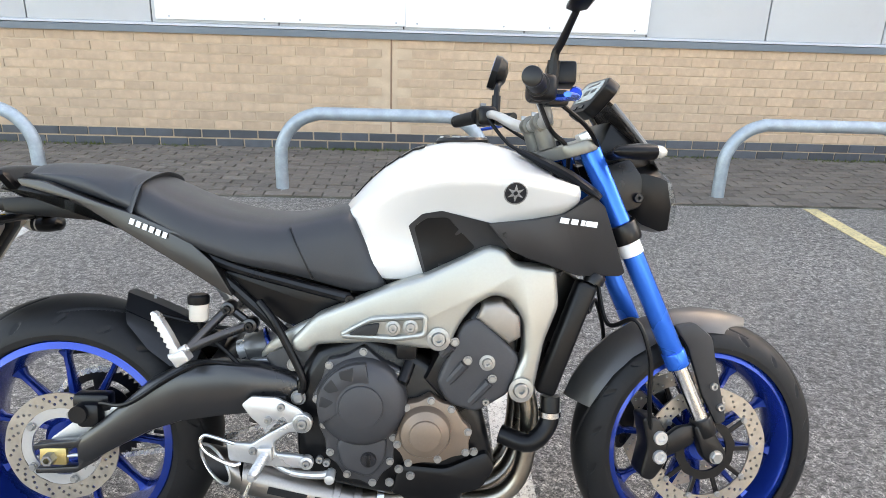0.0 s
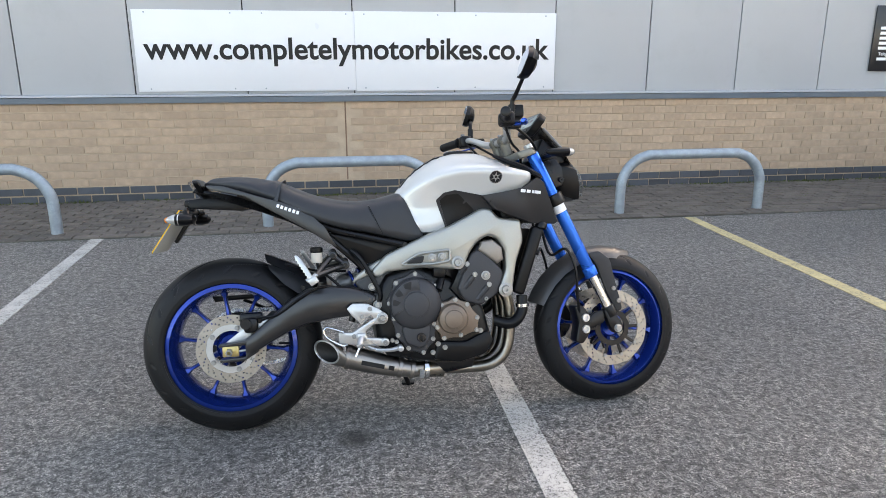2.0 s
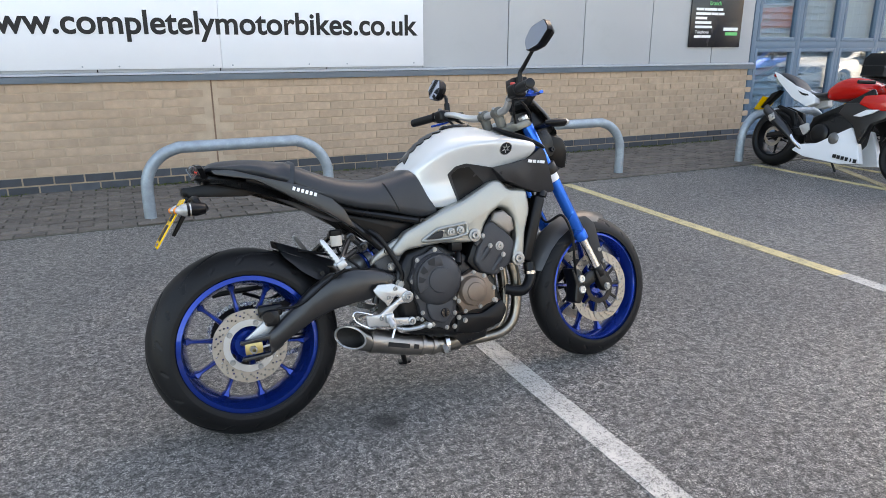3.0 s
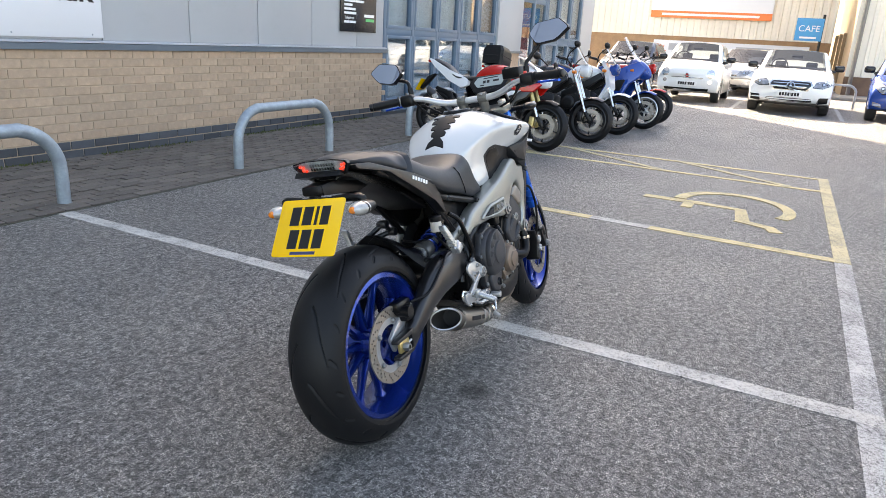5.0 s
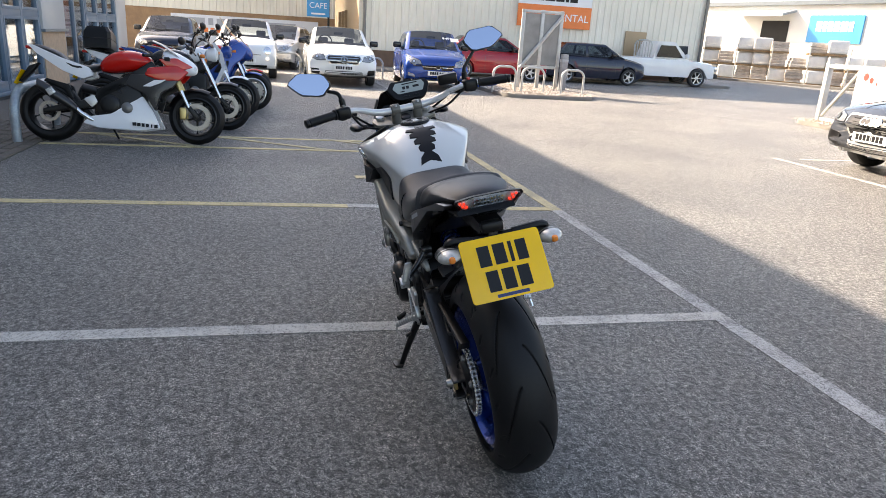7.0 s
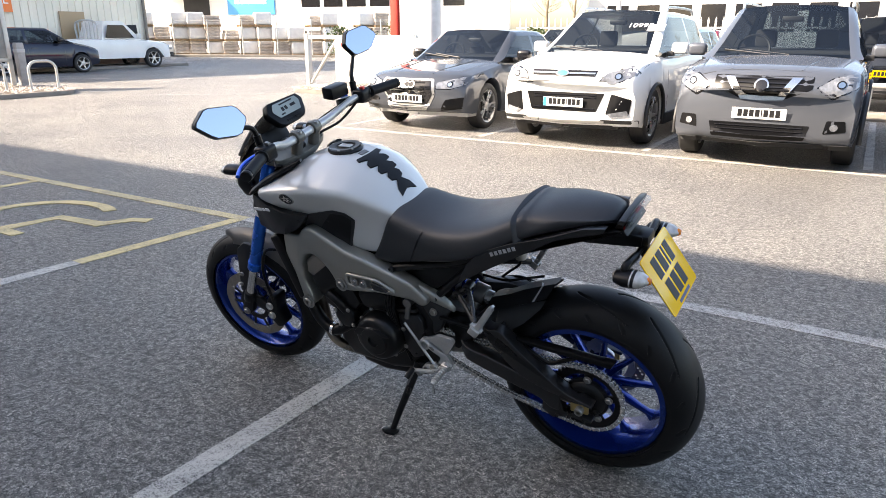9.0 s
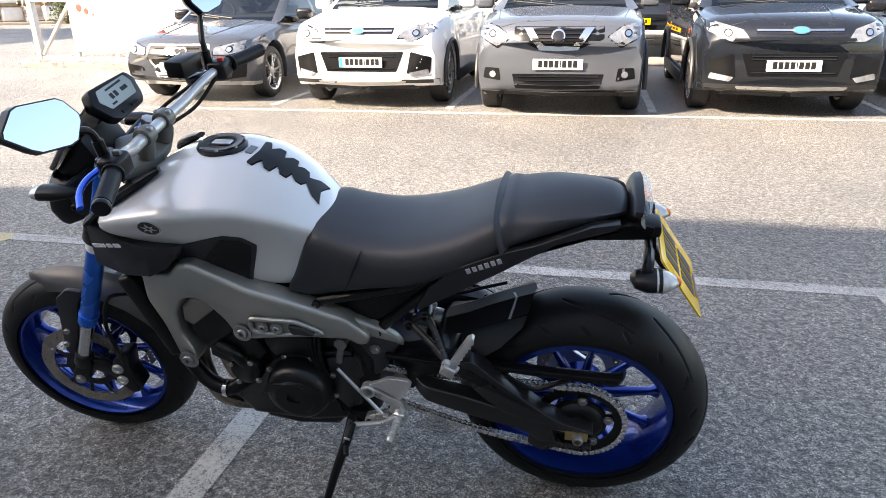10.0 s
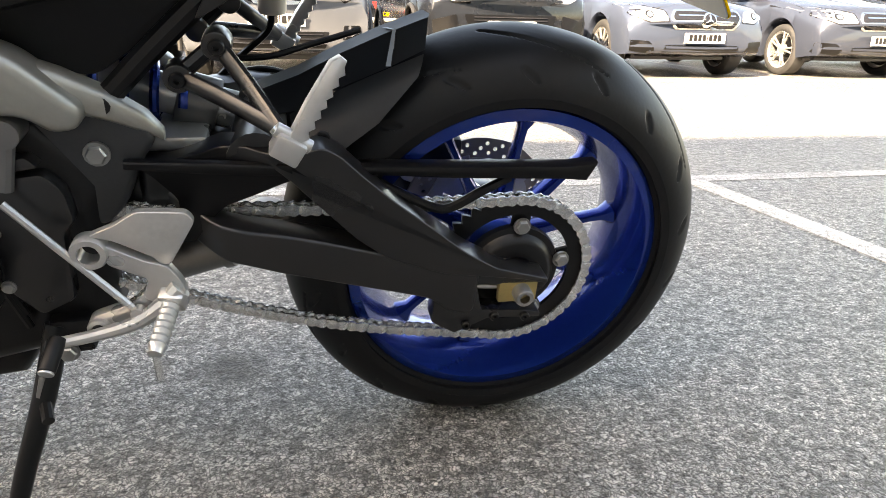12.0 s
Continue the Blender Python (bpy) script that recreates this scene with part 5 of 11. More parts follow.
# ---- the silver and blue motorcycle ----
# its own axes: x forward from the rear axle, y to its left, z up; it leans on its side stand
BIKE = Matrix.Translation((-0.434, 2.074, 0.0)) @ Matrix.Rotation(radians(-12), 4, "X")
bike = thing("motorcycle", BIKE, "silver naked motorcycle with blue wheels on its side stand", "motorcycle")
STEER_AT = Vector((1.06, 0, 0.98))
STEER = Matrix.Translation(STEER_AT) @ Matrix.Rotation(radians(5), 4, Vector((-0.415, 0, 0.91))) @ Matrix.Translation(-STEER_AT)


def bp(name, bm, mat, label="", parent=None, steer=False, smooth=35.0, sub=0):
    if steer:
        moved(bm, STEER)
    return part(name, bm, mat, parent or bike, label, smooth, sub)


def grooved_tyre(R, w, h, rim, n=720, m=105, pitch=9, twist=1.0):
    """A sport tyre with sweeping tread grooves cut into its crown."""
    def cut(th, s):
        a, side = abs(s), (0 if s > 0 else 0.5)
        d = 1.0
        for base, lo, hi, k, slope in ((0.0, 0.1, 0.58, 0.8, 1.4), (0.2, 0.66, 0.84, 0.1, 1.0), (0.7, 0.6, 0.8, 0.12, 1.0)):
            if lo < a < hi:
                u = (a - lo) / (hi - lo)
                c = th / (2 * math.pi) * pitch * twist + side - base - k * u ** slope
                c -= round(c)
                wd = 0.0058 * (0.35 + 1.3 * math.sin(math.pi * u) ** 0.6)
                d = min(d, abs(c) * 2 * math.pi * R / pitch / wd)
        return 0.0055 * max(0.0, 1 - d * d * d)
    bm = bmesh.new()
    grid = []
    for i in range(n):
        th = 2 * math.pi * i / n
        row = []
        for j in range(m):
            s = -1 + 2 * j / (m - 1)
            ph = s * radians(84)
            y, r = w / 2 * math.sin(ph) / math.sin(radians(84)), (R - h) + h * math.cos(ph)
            r -= cut(th, s)
            row.append(bm.verts.new((r * math.cos(th), y, r * math.sin(th))))
        grid.append(row)
    for i in range(n):
        a, b = grid[i], grid[(i + 1) % n]
        for j in range(m - 1):
            bm.faces.new((a[j], a[j + 1], b[j + 1], b[j]))
    e = (R - h) + h * math.cos(radians(84))
    side = turned([(e, w / 2), (e - 0.012, w / 2 * 0.985), (rim + 0.012, w / 2 * 0.86), (rim + 0.004, w / 2 * 0.82), (rim - 0.004, w / 2 * 0.8)], 96)
    side2 = moved(turned([(e, w / 2), (e - 0.012, w / 2 * 0.985), (rim + 0.012, w / 2 * 0.86), (rim + 0.004, w / 2 * 0.82), (rim - 0.004, w / 2 * 0.8)], 96), Matrix.Diagonal((1, -1, 1, 1)))
    return join(bm, side, side2)


def spoked_rim(rim, w, hub_r, hub_w, spokes=10, twist=0.0):
    rw = w * 0.5
    ring = turned([(rim + 0.003, -rw * 0.86), (rim + 0.006, -rw * 0.82), (rim - 0.004, -rw * 0.8), (rim - 0.012, -rw * 0.72), (rim - 0.024, -rw * 0.3), (rim - 0.028, 0), (rim - 0.024, rw * 0.3), (rim - 0.012, rw * 0.72),
                   (rim - 0.004, rw * 0.8), (rim + 0.006, rw * 0.82), (rim + 0.003, rw * 0.86), (rim - 0.012, rw * 0.9), (rim - 0.016, rw * 0.8), (rim - 0.03, rw * 0.35), (rim - 0.036, 0), (rim - 0.03, -rw * 0.35), (rim - 0.016, -rw * 0.8), (rim - 0.012, -rw * 0.9)], 96, closed=True)
    hub = turned([(0.012, -hub_w), (hub_r * 0.8, -hub_w), (hub_r, -hub_w * 0.8), (hub_r * 0.85, 0), (hub_r, hub_w * 0.8), (hub_r * 0.8, hub_w), (0.012, hub_w)], 32, closed=True)
    out = join(ring, hub)
    for i in range(spokes):
        a = 2 * math.pi * (i + 0.25) / spokes
        sp = loft([[(r, y0 * k, z0 * k2) for y0, z0 in ((-0.013, -0.006), (-0.007, -0.011), (0.007, -0.011), (0.013, -0.006), (0.013, 0.006), (0.007, 0.011), (-0.007, 0.011), (-0.013, 0.006))]
                   for r, k, k2 in ((hub_r * 0.7, 2.0, 1.25), (0.09, 1.3, 0.95), (0.15, 1.0, 0.6), (rim - 0.05, 1.0, 0.65), (rim - 0.027, 1.6, 1.9))])
        out = join(out, moved(sp, Matrix.Rotation(a, 4, "Y")))
    return out


def brake_disc(r0, r1, rows, per, side_y, mat=DISC_STEEL):
    holes = []
    for k, q in enumerate(rows):
        for i in range(per):
            a = 2 * math.pi * (i + 0.33 * k + 0.12 * math.sin(i * 1.7)) / per
            holes.append((q * math.cos(a), q * math.sin(a)))
    return moved(ring_with_holes(r0, r1, 0.005, holes, 80, 0.0035, 0.006), Matrix.Translation((0, side_y, 0)))


def carrier(r0, y, web=0.8):
    """The inner ring that holds a disc."""
    out = ring_with_holes(r0 * web, r0, 0.006, [], 80, 0.003, 0.02)
    moved(out, Matrix.Translation((0, y, 0)))
    return out


def carrier_arms(wheel, r0, r1, y, arms, half, mat):
    for k in range(arms):
        part("carrier_arm", moved(box(r0 * 0.97, r1 + 0.006, y, y + 0.006, -half, half, 0.002, 1), Matrix.Rotation(2 * math.pi * k / arms, 4, "Y")), mat, wheel)


HEX = finish("bolt", join(turned([(0.0, -0.004), (0.0065, -0.004), (0.0078, -0.0025), (0.0078, 0.002)], 6), turned([(0.0095, 0.003), (0.0095, 0.0), (0.0065, 0.0)], 14)), ALLOY_DARK)
SOCKET = finish("bolt", turned([(0.0, 0.001), (0.0028, 0.001), (0.0028, -0.0045), (0.0065, -0.0045), (0.0075, -0.003), (0.0075, 0.004)], 14), ALLOY_DARK)
SOCKET_DARK = finish("bolt", turned([(0.0, 0.001), (0.0028, 0.001), (0.0028, -0.0045), (0.0065, -0.0045), (0.0075, -0.003), (0.0075, 0.004)], 14), BLACK_METAL)
BIG_BOLT = finish("bolt", join(turned([(0.0, 0.002), (0.005, 0.002), (0.005, -0.006), (0.011, -0.006), (0.0125, -0.004), (0.0125, 0.002)], 16), turned([(0.021, 0.002), (0.021, 0.0), (0.0135, -0.001), (0.0135, 0.002)], 20)), ALLOY_DARK)


def bolt(me, x, y, z, s=1.0, left=False, parent=None):
    return share("bolt", me, parent or bike, pose(x, y, z, 0, 0, 180 if left else 0) @ Matrix.Scale(s, 4))


# wheels
def moto_wheel(centre, R, w, h, rim, hub_r, hub_w, steer, twist, label):
    m = Matrix.Translation(centre)
    if steer:
        m = STEER @ m
    wh = thing("wheel", m, "", "")
    wh.parent = bike
    tagged(wh, label)
    part("tyre", grooved_tyre(R, w, h, rim, twist=twist), RUBBER, wh, "black sport tyre with sweeping grooves", 50)
    part("rim", spoked_rim(rim, w, hub_r, hub_w), BLUE_RIM, wh, "metallic blue ten-spoke rim")
    part("valve", rod((rim - 0.03, 0.0, -0.01), (rim - 0.07, 0.012, -0.01), 0.005, 8), BLACK_METAL, wh)
    return wh


rear = moto_wheel((0, 0, 0.318), 0.3215, 0.19, 0.08, 0.229, 0.058, 0.07, False, 1, "blue rear wheel with a wide sport tyre")
front = moto_wheel((1.45, 0, 0.299), 0.301, 0.124, 0.066, 0.229, 0.04, 0.055, True, -1, "blue front wheel with a sport tyre")
d = part("brake_disc", brake_disc(0.088, 0.1225, (0.097, 0.105, 0.113), 22, -0.1), DISC_STEEL, rear, "drilled rear brake disc")
part("disc_carrier", carrier(0.0885, -0.0985, 0.74), ALLOY, rear, "alloy disc carrier")
carrier_arms(rear, 0.0885, 0.09, -0.0985, 5, 0.01, ALLOY)
for i in range(5):
    share("bolt", HEX, rear, pose(0.078 * math.cos(1.2566 * i), -0.104, 0.078 * math.sin(1.2566 * i)))
for sgn in (-1, 1):
    part("brake_disc", brake_disc(0.112, 0.149, (0.12, 0.13, 0.14), 26, sgn * 0.068 - 0.0025), DISC_STEEL, front, "drilled front brake disc")
    part("disc_carrier", carrier(0.072, sgn * 0.07 - 0.003, 0.72), BLACK_METAL, front)
    carrier_arms(front, 0.072, 0.112, sgn * 0.07 - 0.003, 10, 0.006, BLACK_METAL)
    for i in range(10):
        share("bolt", HEX, front, pose(0.115 * math.cos(0.6283 * i), sgn * 0.074, 0.115 * math.sin(0.6283 * i), 0, 0, 180 if sgn > 0 else 0) @ Matrix.Scale(0.8, 4))

# rear sprocket and chain on the left
def toothed_ring(pts, r0):
    """A toothed rim with five broad webs."""
    bm = bmesh.new()
    n = len(pts)
    for y in (0.097, 0.103):
        for x, z in pts:
            bm.verts.new((x, y, z))
        for x, z in pts:
            a = math.atan2(z, x)
            bm.verts.new((r0 * math.cos(a), y, r0 * math.sin(a)))
    bm.verts.ensure_lookup_table()
    v = bm.verts
    for i in range(n):
        j = (i + 1) % n
        bm.faces.new((v[i], v[j], v[n + j], v[n + i]))
        bm.faces.new((v[2 * n + i], v[3 * n + i], v[3 * n + j], v[2 * n + j]))
        bm.faces.new((v[i], v[2 * n + i], v[2 * n + j], v[j]))
        bm.faces.new((v[n + i], v[n + j], v[3 * n + j], v[3 * n + i]))
    return bm


SP_Y, SP_R, SP_R2 = 0.102, 0.114, 0.044
FS = Vector((0.55, 0, 0.396))
teeth = 44
pts = []
for i in range(teeth * 4):
    a = 2 * math.pi * i / (teeth * 4)
    pts.append(((SP_R + (0.006, 0.001, -0.005, 0.001)[i % 4]) * math.cos(a), (SP_R + (0.006, 0.001, -0.005, 0.001)[i % 4]) * math.sin(a)))
sprocket = part("sprocket", toothed_ring(pts, 0.088), BLACK_METAL, rear, "black steel chain sprocket")
for k in range(5):
    part("sprocket_web", moved(box(0.06, 0.091, 0.0975, 0.1025, -0.014, 0.014, 0.002, 1), Matrix.Rotation(1.2566 * k - 0.4, 4, "Y")), BLACK_METAL, rear)
part("sprocket_carrier", turned([(0.03, 0.12), (0.05, 0.12), (0.056, 0.116), (0.062, 0.108), (0.07, 0.106), (0.072, 0.098), (0.03, 0.098)], 36, closed=True), BLACK_METAL, rear)
for i in range(5):
    share("bolt", HEX, rear, pose(0.074 * math.cos(1.2566 * i + 0.4), 0.112, 0.074 * math.sin(1.2566 * i + 0.4), 0, 0, 180) @ Matrix.Scale(1.3, 4))
chain = thing("chain", pose(0, 0, 0), "", "")
chain.parent = bike
tagged(chain, "bright oiled drive chain")
# round the rear sprocket, along the slack lower run, round the front one and back
RA = Vector((0, 0, 0.317))
run = FS - RA
ang = math.atan2(run.z, run.x)
lap = math.pi / 2 - math.asin((SP_R - SP_R2) / run.length)
loop = []
for k in range(40):
    a = ang + lap + (2 * math.pi - 2 * lap) * k / 39
    loop.append(RA + Vector((math.cos(a) * SP_R, 0, math.sin(a) * SP_R)))
for k in range(14):
    a = ang - lap + 2 * lap * k / 13
    loop.append(FS + Vector((math.cos(a) * SP_R2, 0, math.sin(a) * SP_R2)))
length, acc = 0, [0]
for i in range(len(loop)):
    length += (loop[(i + 1) % len(loop)] - loop[i]).length
    acc.append(length)
LINKS = 112
PITCH = length / LINKS
def on_loop(s):
    s %= length
    i = max(k for k in range(len(loop)) if acc[k] <= s)
    f = (s - acc[i]) / (acc[i + 1] - acc[i])
    p = loop[i].lerp(loop[(i + 1) % len(loop)], f)
    sag = 0.024 if i == 39 else 0.008 if i == len(loop) - 1 else 0.0
    return p + Vector((0, 0, -sag * math.sin(math.pi * f)))


def link_mesh(outer):
    t = 0.0055 if outer else 0.0035
    shape = []
    for sgn in (-1, 1):
        for k in range(9):
            a = math.pi / 2 * -sgn + sgn * 0 + math.pi * k / 8 * 1 + (0 if sgn > 0 else 0)
            a = -math.pi / 2 + math.pi * k / 8 if sgn > 0 else math.pi / 2 + math.pi * k / 8
            shape.append((sgn * PITCH / 2 + 0.0078 * math.cos(a), 0.0078 * math.sin(a)))
        shape.append((0, 0.0056 if sgn > 0 else -0.0056))
    out = join(prism(shape, t, t + 0.0022), prism(shape, -t - 0.0022, -t))
    if outer:
        for sgn in (-1, 1):
            out = join(out, rod((sgn * PITCH / 2, -0.0095, 0), (sgn * PITCH / 2, 0.0095, 0), 0.0032, 8))
    else:
        for sgn in (-1, 1):
            out = join(out, rod((sgn * PITCH / 2, -0.004, 0), (sgn * PITCH / 2, 0.004, 0), 0.0052, 10))
    return finish("link", out, CHAIN)


LINK = (link_mesh(True), link_mesh(False))
for i in range(LINKS):
    p, q = on_loop(i * PITCH), on_loop((i + 1) * PITCH)
    dd = q - p
    share("link", LINK[i % 2], chain, Matrix.Translation((p + q) / 2 + Vector((0, SP_Y, 0))) @ Matrix.Rotation(-math.atan2(dd.z, dd.x), 4, "Y"))

# swinging arm: a tapered right beam, a braced left beam
def beam(stations):
    """Rounded box sections along x: x, y, z, half width, half height."""
    rings = []
    for x, y, z, a, b in stations:
        rings.append([(x, y + a * c, z + b * s) for c, s in ((1, 0.55), (0.75, 0.92), (0.3, 1), (-0.3, 1), (-0.75, 0.92), (-1, 0.55), (-1, -0.55), (-0.75, -0.92), (-0.3, -1), (0.3, -1), (0.75, -0.92), (1, -0.55))])
    return loft(rings)


arm = thing("swinging_arm", pose(0, 0, 0), "", "")
arm.parent = bike
tagged(arm, "satin black alloy swinging arm")
part("right_dropout", prism([(0.12, 0.375), (0.05, 0.352), (-0.036, 0.342), (-0.036, 0.33), (-0.014, 0.334), (0.056, 0.336), (0.056, 0.294), (-0.014, 0.29), (-0.034, 0.29), (-0.034, 0.278), (0.05, 0.28), (0.1, 0.31)], -0.147, -0.122, 0.003, 2, r=0.004), BLACK_SATIN, arm)
part("right_beam", beam([(0.055, -0.132, 0.325, 0.014, 0.03), (0.08, -0.131, 0.338, 0.022, 0.036), (0.14, -0.132, 0.38, 0.026, 0.043), (0.21, -0.135, 0.43, 0.03, 0.055), (0.28, -0.138, 0.462, 0.034, 0.062),
                         (0.36, -0.138, 0.472, 0.036, 0.06), (0.44, -0.13, 0.47, 0.034, 0.052), (0.52, -0.115, 0.455, 0.03, 0.045)]), BLACK_SATIN, arm, smooth=50)
lower = part("left_beam", prism([(0.53, 0.49), (0.46, 0.462), (0.393, 0.437), (0.354, 0.427), (0.309, 0.419), (0.269, 0.409), (0.226, 0.397), (0.192, 0.388), (0.166, 0.381), (0.14, 0.384), (0.105, 0.378), (0.062, 0.35), (0.066, 0.285), (0.096, 0.287), (0.129, 0.313), (0.175, 0.326), (0.249, 0.346), (0.318, 0.365), (0.383, 0.387), (0.421, 0.402), (0.48, 0.418), (0.53, 0.42)], 0.112, 0.158, 0.014, 4, r=0.01), BLACK_SATIN, arm, smooth=50)
for v in lower.data.vertices:
    # the beam passes inside the chain on its way to the pivot
    v.co.y -= float(np.interp(v.co.x, [0.38, 0.4, 0.44, 0.48], [0.0, 0.012, 0.058, 0.07]))
upper = part("left_brace", prism([(-0.036, 0.335), (0.0, 0.345), (0.039, 0.356), (0.081, 0.381), (0.136, 0.426), (0.18, 0.461), (0.221, 0.498), (0.245, 0.522), (0.265, 0.533), (0.3, 0.522), (0.33, 0.518), (0.355, 0.521), (0.383, 0.517), (0.406, 0.504), (0.45, 0.49), (0.52, 0.49), (0.52, 0.43), (0.44, 0.45), (0.4, 0.468), (0.36, 0.488), (0.323, 0.502), (0.293, 0.482), (0.268, 0.455), (0.226, 0.411), (0.186, 0.38), (0.15, 0.366), (0.11, 0.352), (0.062, 0.345), (0.0, 0.336), (-0.036, 0.327)], 0.112, 0.159, 0.014, 4, r=0.008), BLACK_SATIN, arm, smooth=50)
for v in upper.data.vertices:
    # the brace goes in behind the chain guard at its front
    v.co.y -= float(np.interp(v.co.x, [0.29, 0.35, 0.42], [0.0, 0.036, 0.068]))
part("arm_web", prism([(0.226, 0.409), (0.186, 0.432), (0.148, 0.388), (0.152, 0.372), (0.2, 0.385)], 0.12, 0.143, 0.003, 2), BLACK_SATIN, arm)
part("dropout", prism([(0.12, 0.36), (0.05, 0.356), (-0.036, 0.336), (-0.036, 0.327), (-0.014, 0.326), (0.064, 0.329), (0.054, 0.287), (-0.014, 0.281), (-0.034, 0.276), (-0.034, 0.268), (0.043, 0.272), (0.09, 0.25), (0.124, 0.272)], 0.124, 0.155, 0.003, 2, r=0.004), BLACK_SATIN, arm)
for x, z in ((0.075, 0.265), (0.035, 0.277), (-0.01, 0.273)):
    bolt(SOCKET_DARK, x, 0.157, z, 0.9, True, arm)
part("pivot_tube", rod((0.525, -0.14, 0.455), (0.525, 0.085, 0.455), 0.042, 24, bev=0.006), BLACK_SATIN, arm)
part("cross_member", box(0.365, 0.48, -0.1, 0.1, 0.43, 0.49, 0.012, 3), BLACK_SATIN, arm)
part("cross_tube", rod((0.34, -0.12, 0.475), (0.34, 0.12, 0.5), 0.036, 20), BLACK_SATIN, arm)
for sgn in (-1, 1):
    y = -0.147 if sgn < 0 else 0.155
    part("adjuster", box(-0.024, 0.032, min(y, y - sgn * 0.012), max(y, y - sgn * 0.012), 0.297, 0.335, 0.003), GOLD, arm)
    part("axle_nut", moved(turned([(0.007, -0.02), (0.012, -0.02), (0.0135, -0.016), (0.0135, 0.0), (0.019, 0.001), (0.019, 0.004)], 16 if sgn > 0 else 6), Matrix.Translation((0, y, 0.3145)) @ Matrix.Rotation(math.pi if sgn > 0 else 0, 4, "Z")), ALLOY_DARK, arm)
    part("adjuster_screw", rod((0.03, sgn * 0.14, 0.315), (0.075, sgn * 0.14, 0.32), 0.004, 8), ALLOY, arm)
guard_ = part("chain_guard", prism([(0.33, 0.502), (0.218, 0.495), (0.1, 0.4915), (-0.055, 0.488), (-0.095, 0.491), (-0.082, 0.465), (-0.05, 0.468), (0.104, 0.474), (0.204, 0.481), (0.33, 0.485)], 0.098, 0.128, 0.006, 2), BLACK_PLASTIC, arm, "black plastic chain guard")
part("guard_front", prism([(0.484, 0.512), (0.39, 0.508), (0.3, 0.502), (0.27, 0.49), (0.309, 0.48), (0.345, 0.465), (0.379, 0.452), (0.4, 0.43), (0.418, 0.405), (0.436, 0.405), (0.43, 0.446), (0.432, 0.465), (0.457, 0.494)], 0.126, 0.136, 0.003, r=0.005), BLACK_PLASTIC, guard_)
part("guard_lip", beam([(0.483, 0.133, 0.507, 0.006, 0.005), (0.4, 0.134, 0.502, 0.007, 0.007), (0.3, 0.134, 0.496, 0.007, 0.007)]), BLACK_PLASTIC, guard_)
part("guard_stay", tube([(0.205, 0.116, 0.474), (0.165, 0.12, 0.452), (0.125, 0.122, 0.433), (0.1, 0.122, 0.432), (0.06, 0.118, 0.452), (0.022, 0.112, 0.468)], 0.0065, 8, 4), BLACK_PLASTIC, guard_)
# hugger: a folded panel that rises to the back, over a round skirt
HUG = ((0.345, 0.535, 0.552), (0.286, 0.546, 0.575), (0.235, 0.575, 0.602), (0.177, 0.6, 0.628), (0.128, 0.621, 0.649))
def hug(x, y, lift=0.0):
    """Height of the hugger's folded panel at x and y: a flat top and two sloping sides."""
    low, high = (float(np.interp(x, [h[0] for h in HUG[::-1]], [h[k] for h in HUG[::-1]])) for k in (1, 2))
    return lift + (high + 0.001 if abs(y) <= 0.022 else high + (low - high) * (abs(y) - 0.022) / 0.046)
hbm = loft([[(x + 0.25 * abs(y) * (x < 0.15), y, hug(x, y)) for y in (-0.068, -0.045, -0.022, 0.0, 0.022, 0.045, 0.068)] for x in (0.345, 0.286, 0.235, 0.177, 0.118)], caps=False, closed=False)
bmesh.ops.solidify(hbm, geom=hbm.faces[:], thickness=0.004)
HUGGER = surf("satin hugger plastic", (0.028, 0.0295, 0.033), 0.42, var=0.15, scale=6, fine=200, bump=0.04, spec=0.65)
hugger = part("hugger", hbm, HUGGER, arm, "black plastic tyre hugger with a grey flash", 18)
skirt = []
for a, w in ((24, 0.082), (32, 0.086), (42, 0.088), (52, 0.086), (60, 0.08), (64, 0.07)):
    R = 0.334
    skirt.append([((R - (0.07 * abs(q) ** 2.4)) * math.cos(radians(a)), q * w, 0.316 + (R - 0.07 * abs(q) ** 2.4) * math.sin(radians(a))) for q in (-1, -0.85, -0.5, 0, 0.5, 0.85, 1)])
sk = loft(skirt, caps=False, closed=False)
bmesh.ops.solidify(sk, geom=sk.faces[:], thickness=0.004)
part("skirt", sk, BLACK_PLASTIC, hugger)
for sgn in (-1, 1):
    if sgn > 0:
        part("flash", loft([[(x + dx, sgn * y, hug(x, y, 0.0012)) for dx in (-0.0035, 0.0035)] for x, y in ((0.175, 0.0), (0.165, 0.0225), (0.172, 0.045), (0.179, 0.068))], caps=False, closed=False), INK_GREY, hugger, "thin grey flash")
    side = loft([[(0.3, sgn * 0.066, 0.54), (0.297, sgn * 0.098, 0.52), (0.285, sgn * 0.116, 0.503)], [(0.255, sgn * 0.067, 0.564), (0.252, sgn * 0.098, 0.54), (0.243, sgn * 0.113, 0.507)], [(0.2, sgn * 0.068, 0.589), (0.2, sgn * 0.094, 0.567), (0.195, sgn * 0.107, 0.542)], [(0.136, sgn * 0.068, 0.616), (0.14, sgn * 0.08, 0.606), (0.146, sgn * 0.09, 0.594)]], caps=False, closed=False)
    bmesh.ops.solidify(side, geom=side.faces[:], thickness=0.003)
    part("side_skirt", side, HUGGER, hugger)
    bolt(SOCKET_DARK, 0.262, sgn * 0.114, 0.527, 1.1, sgn > 0, hugger)
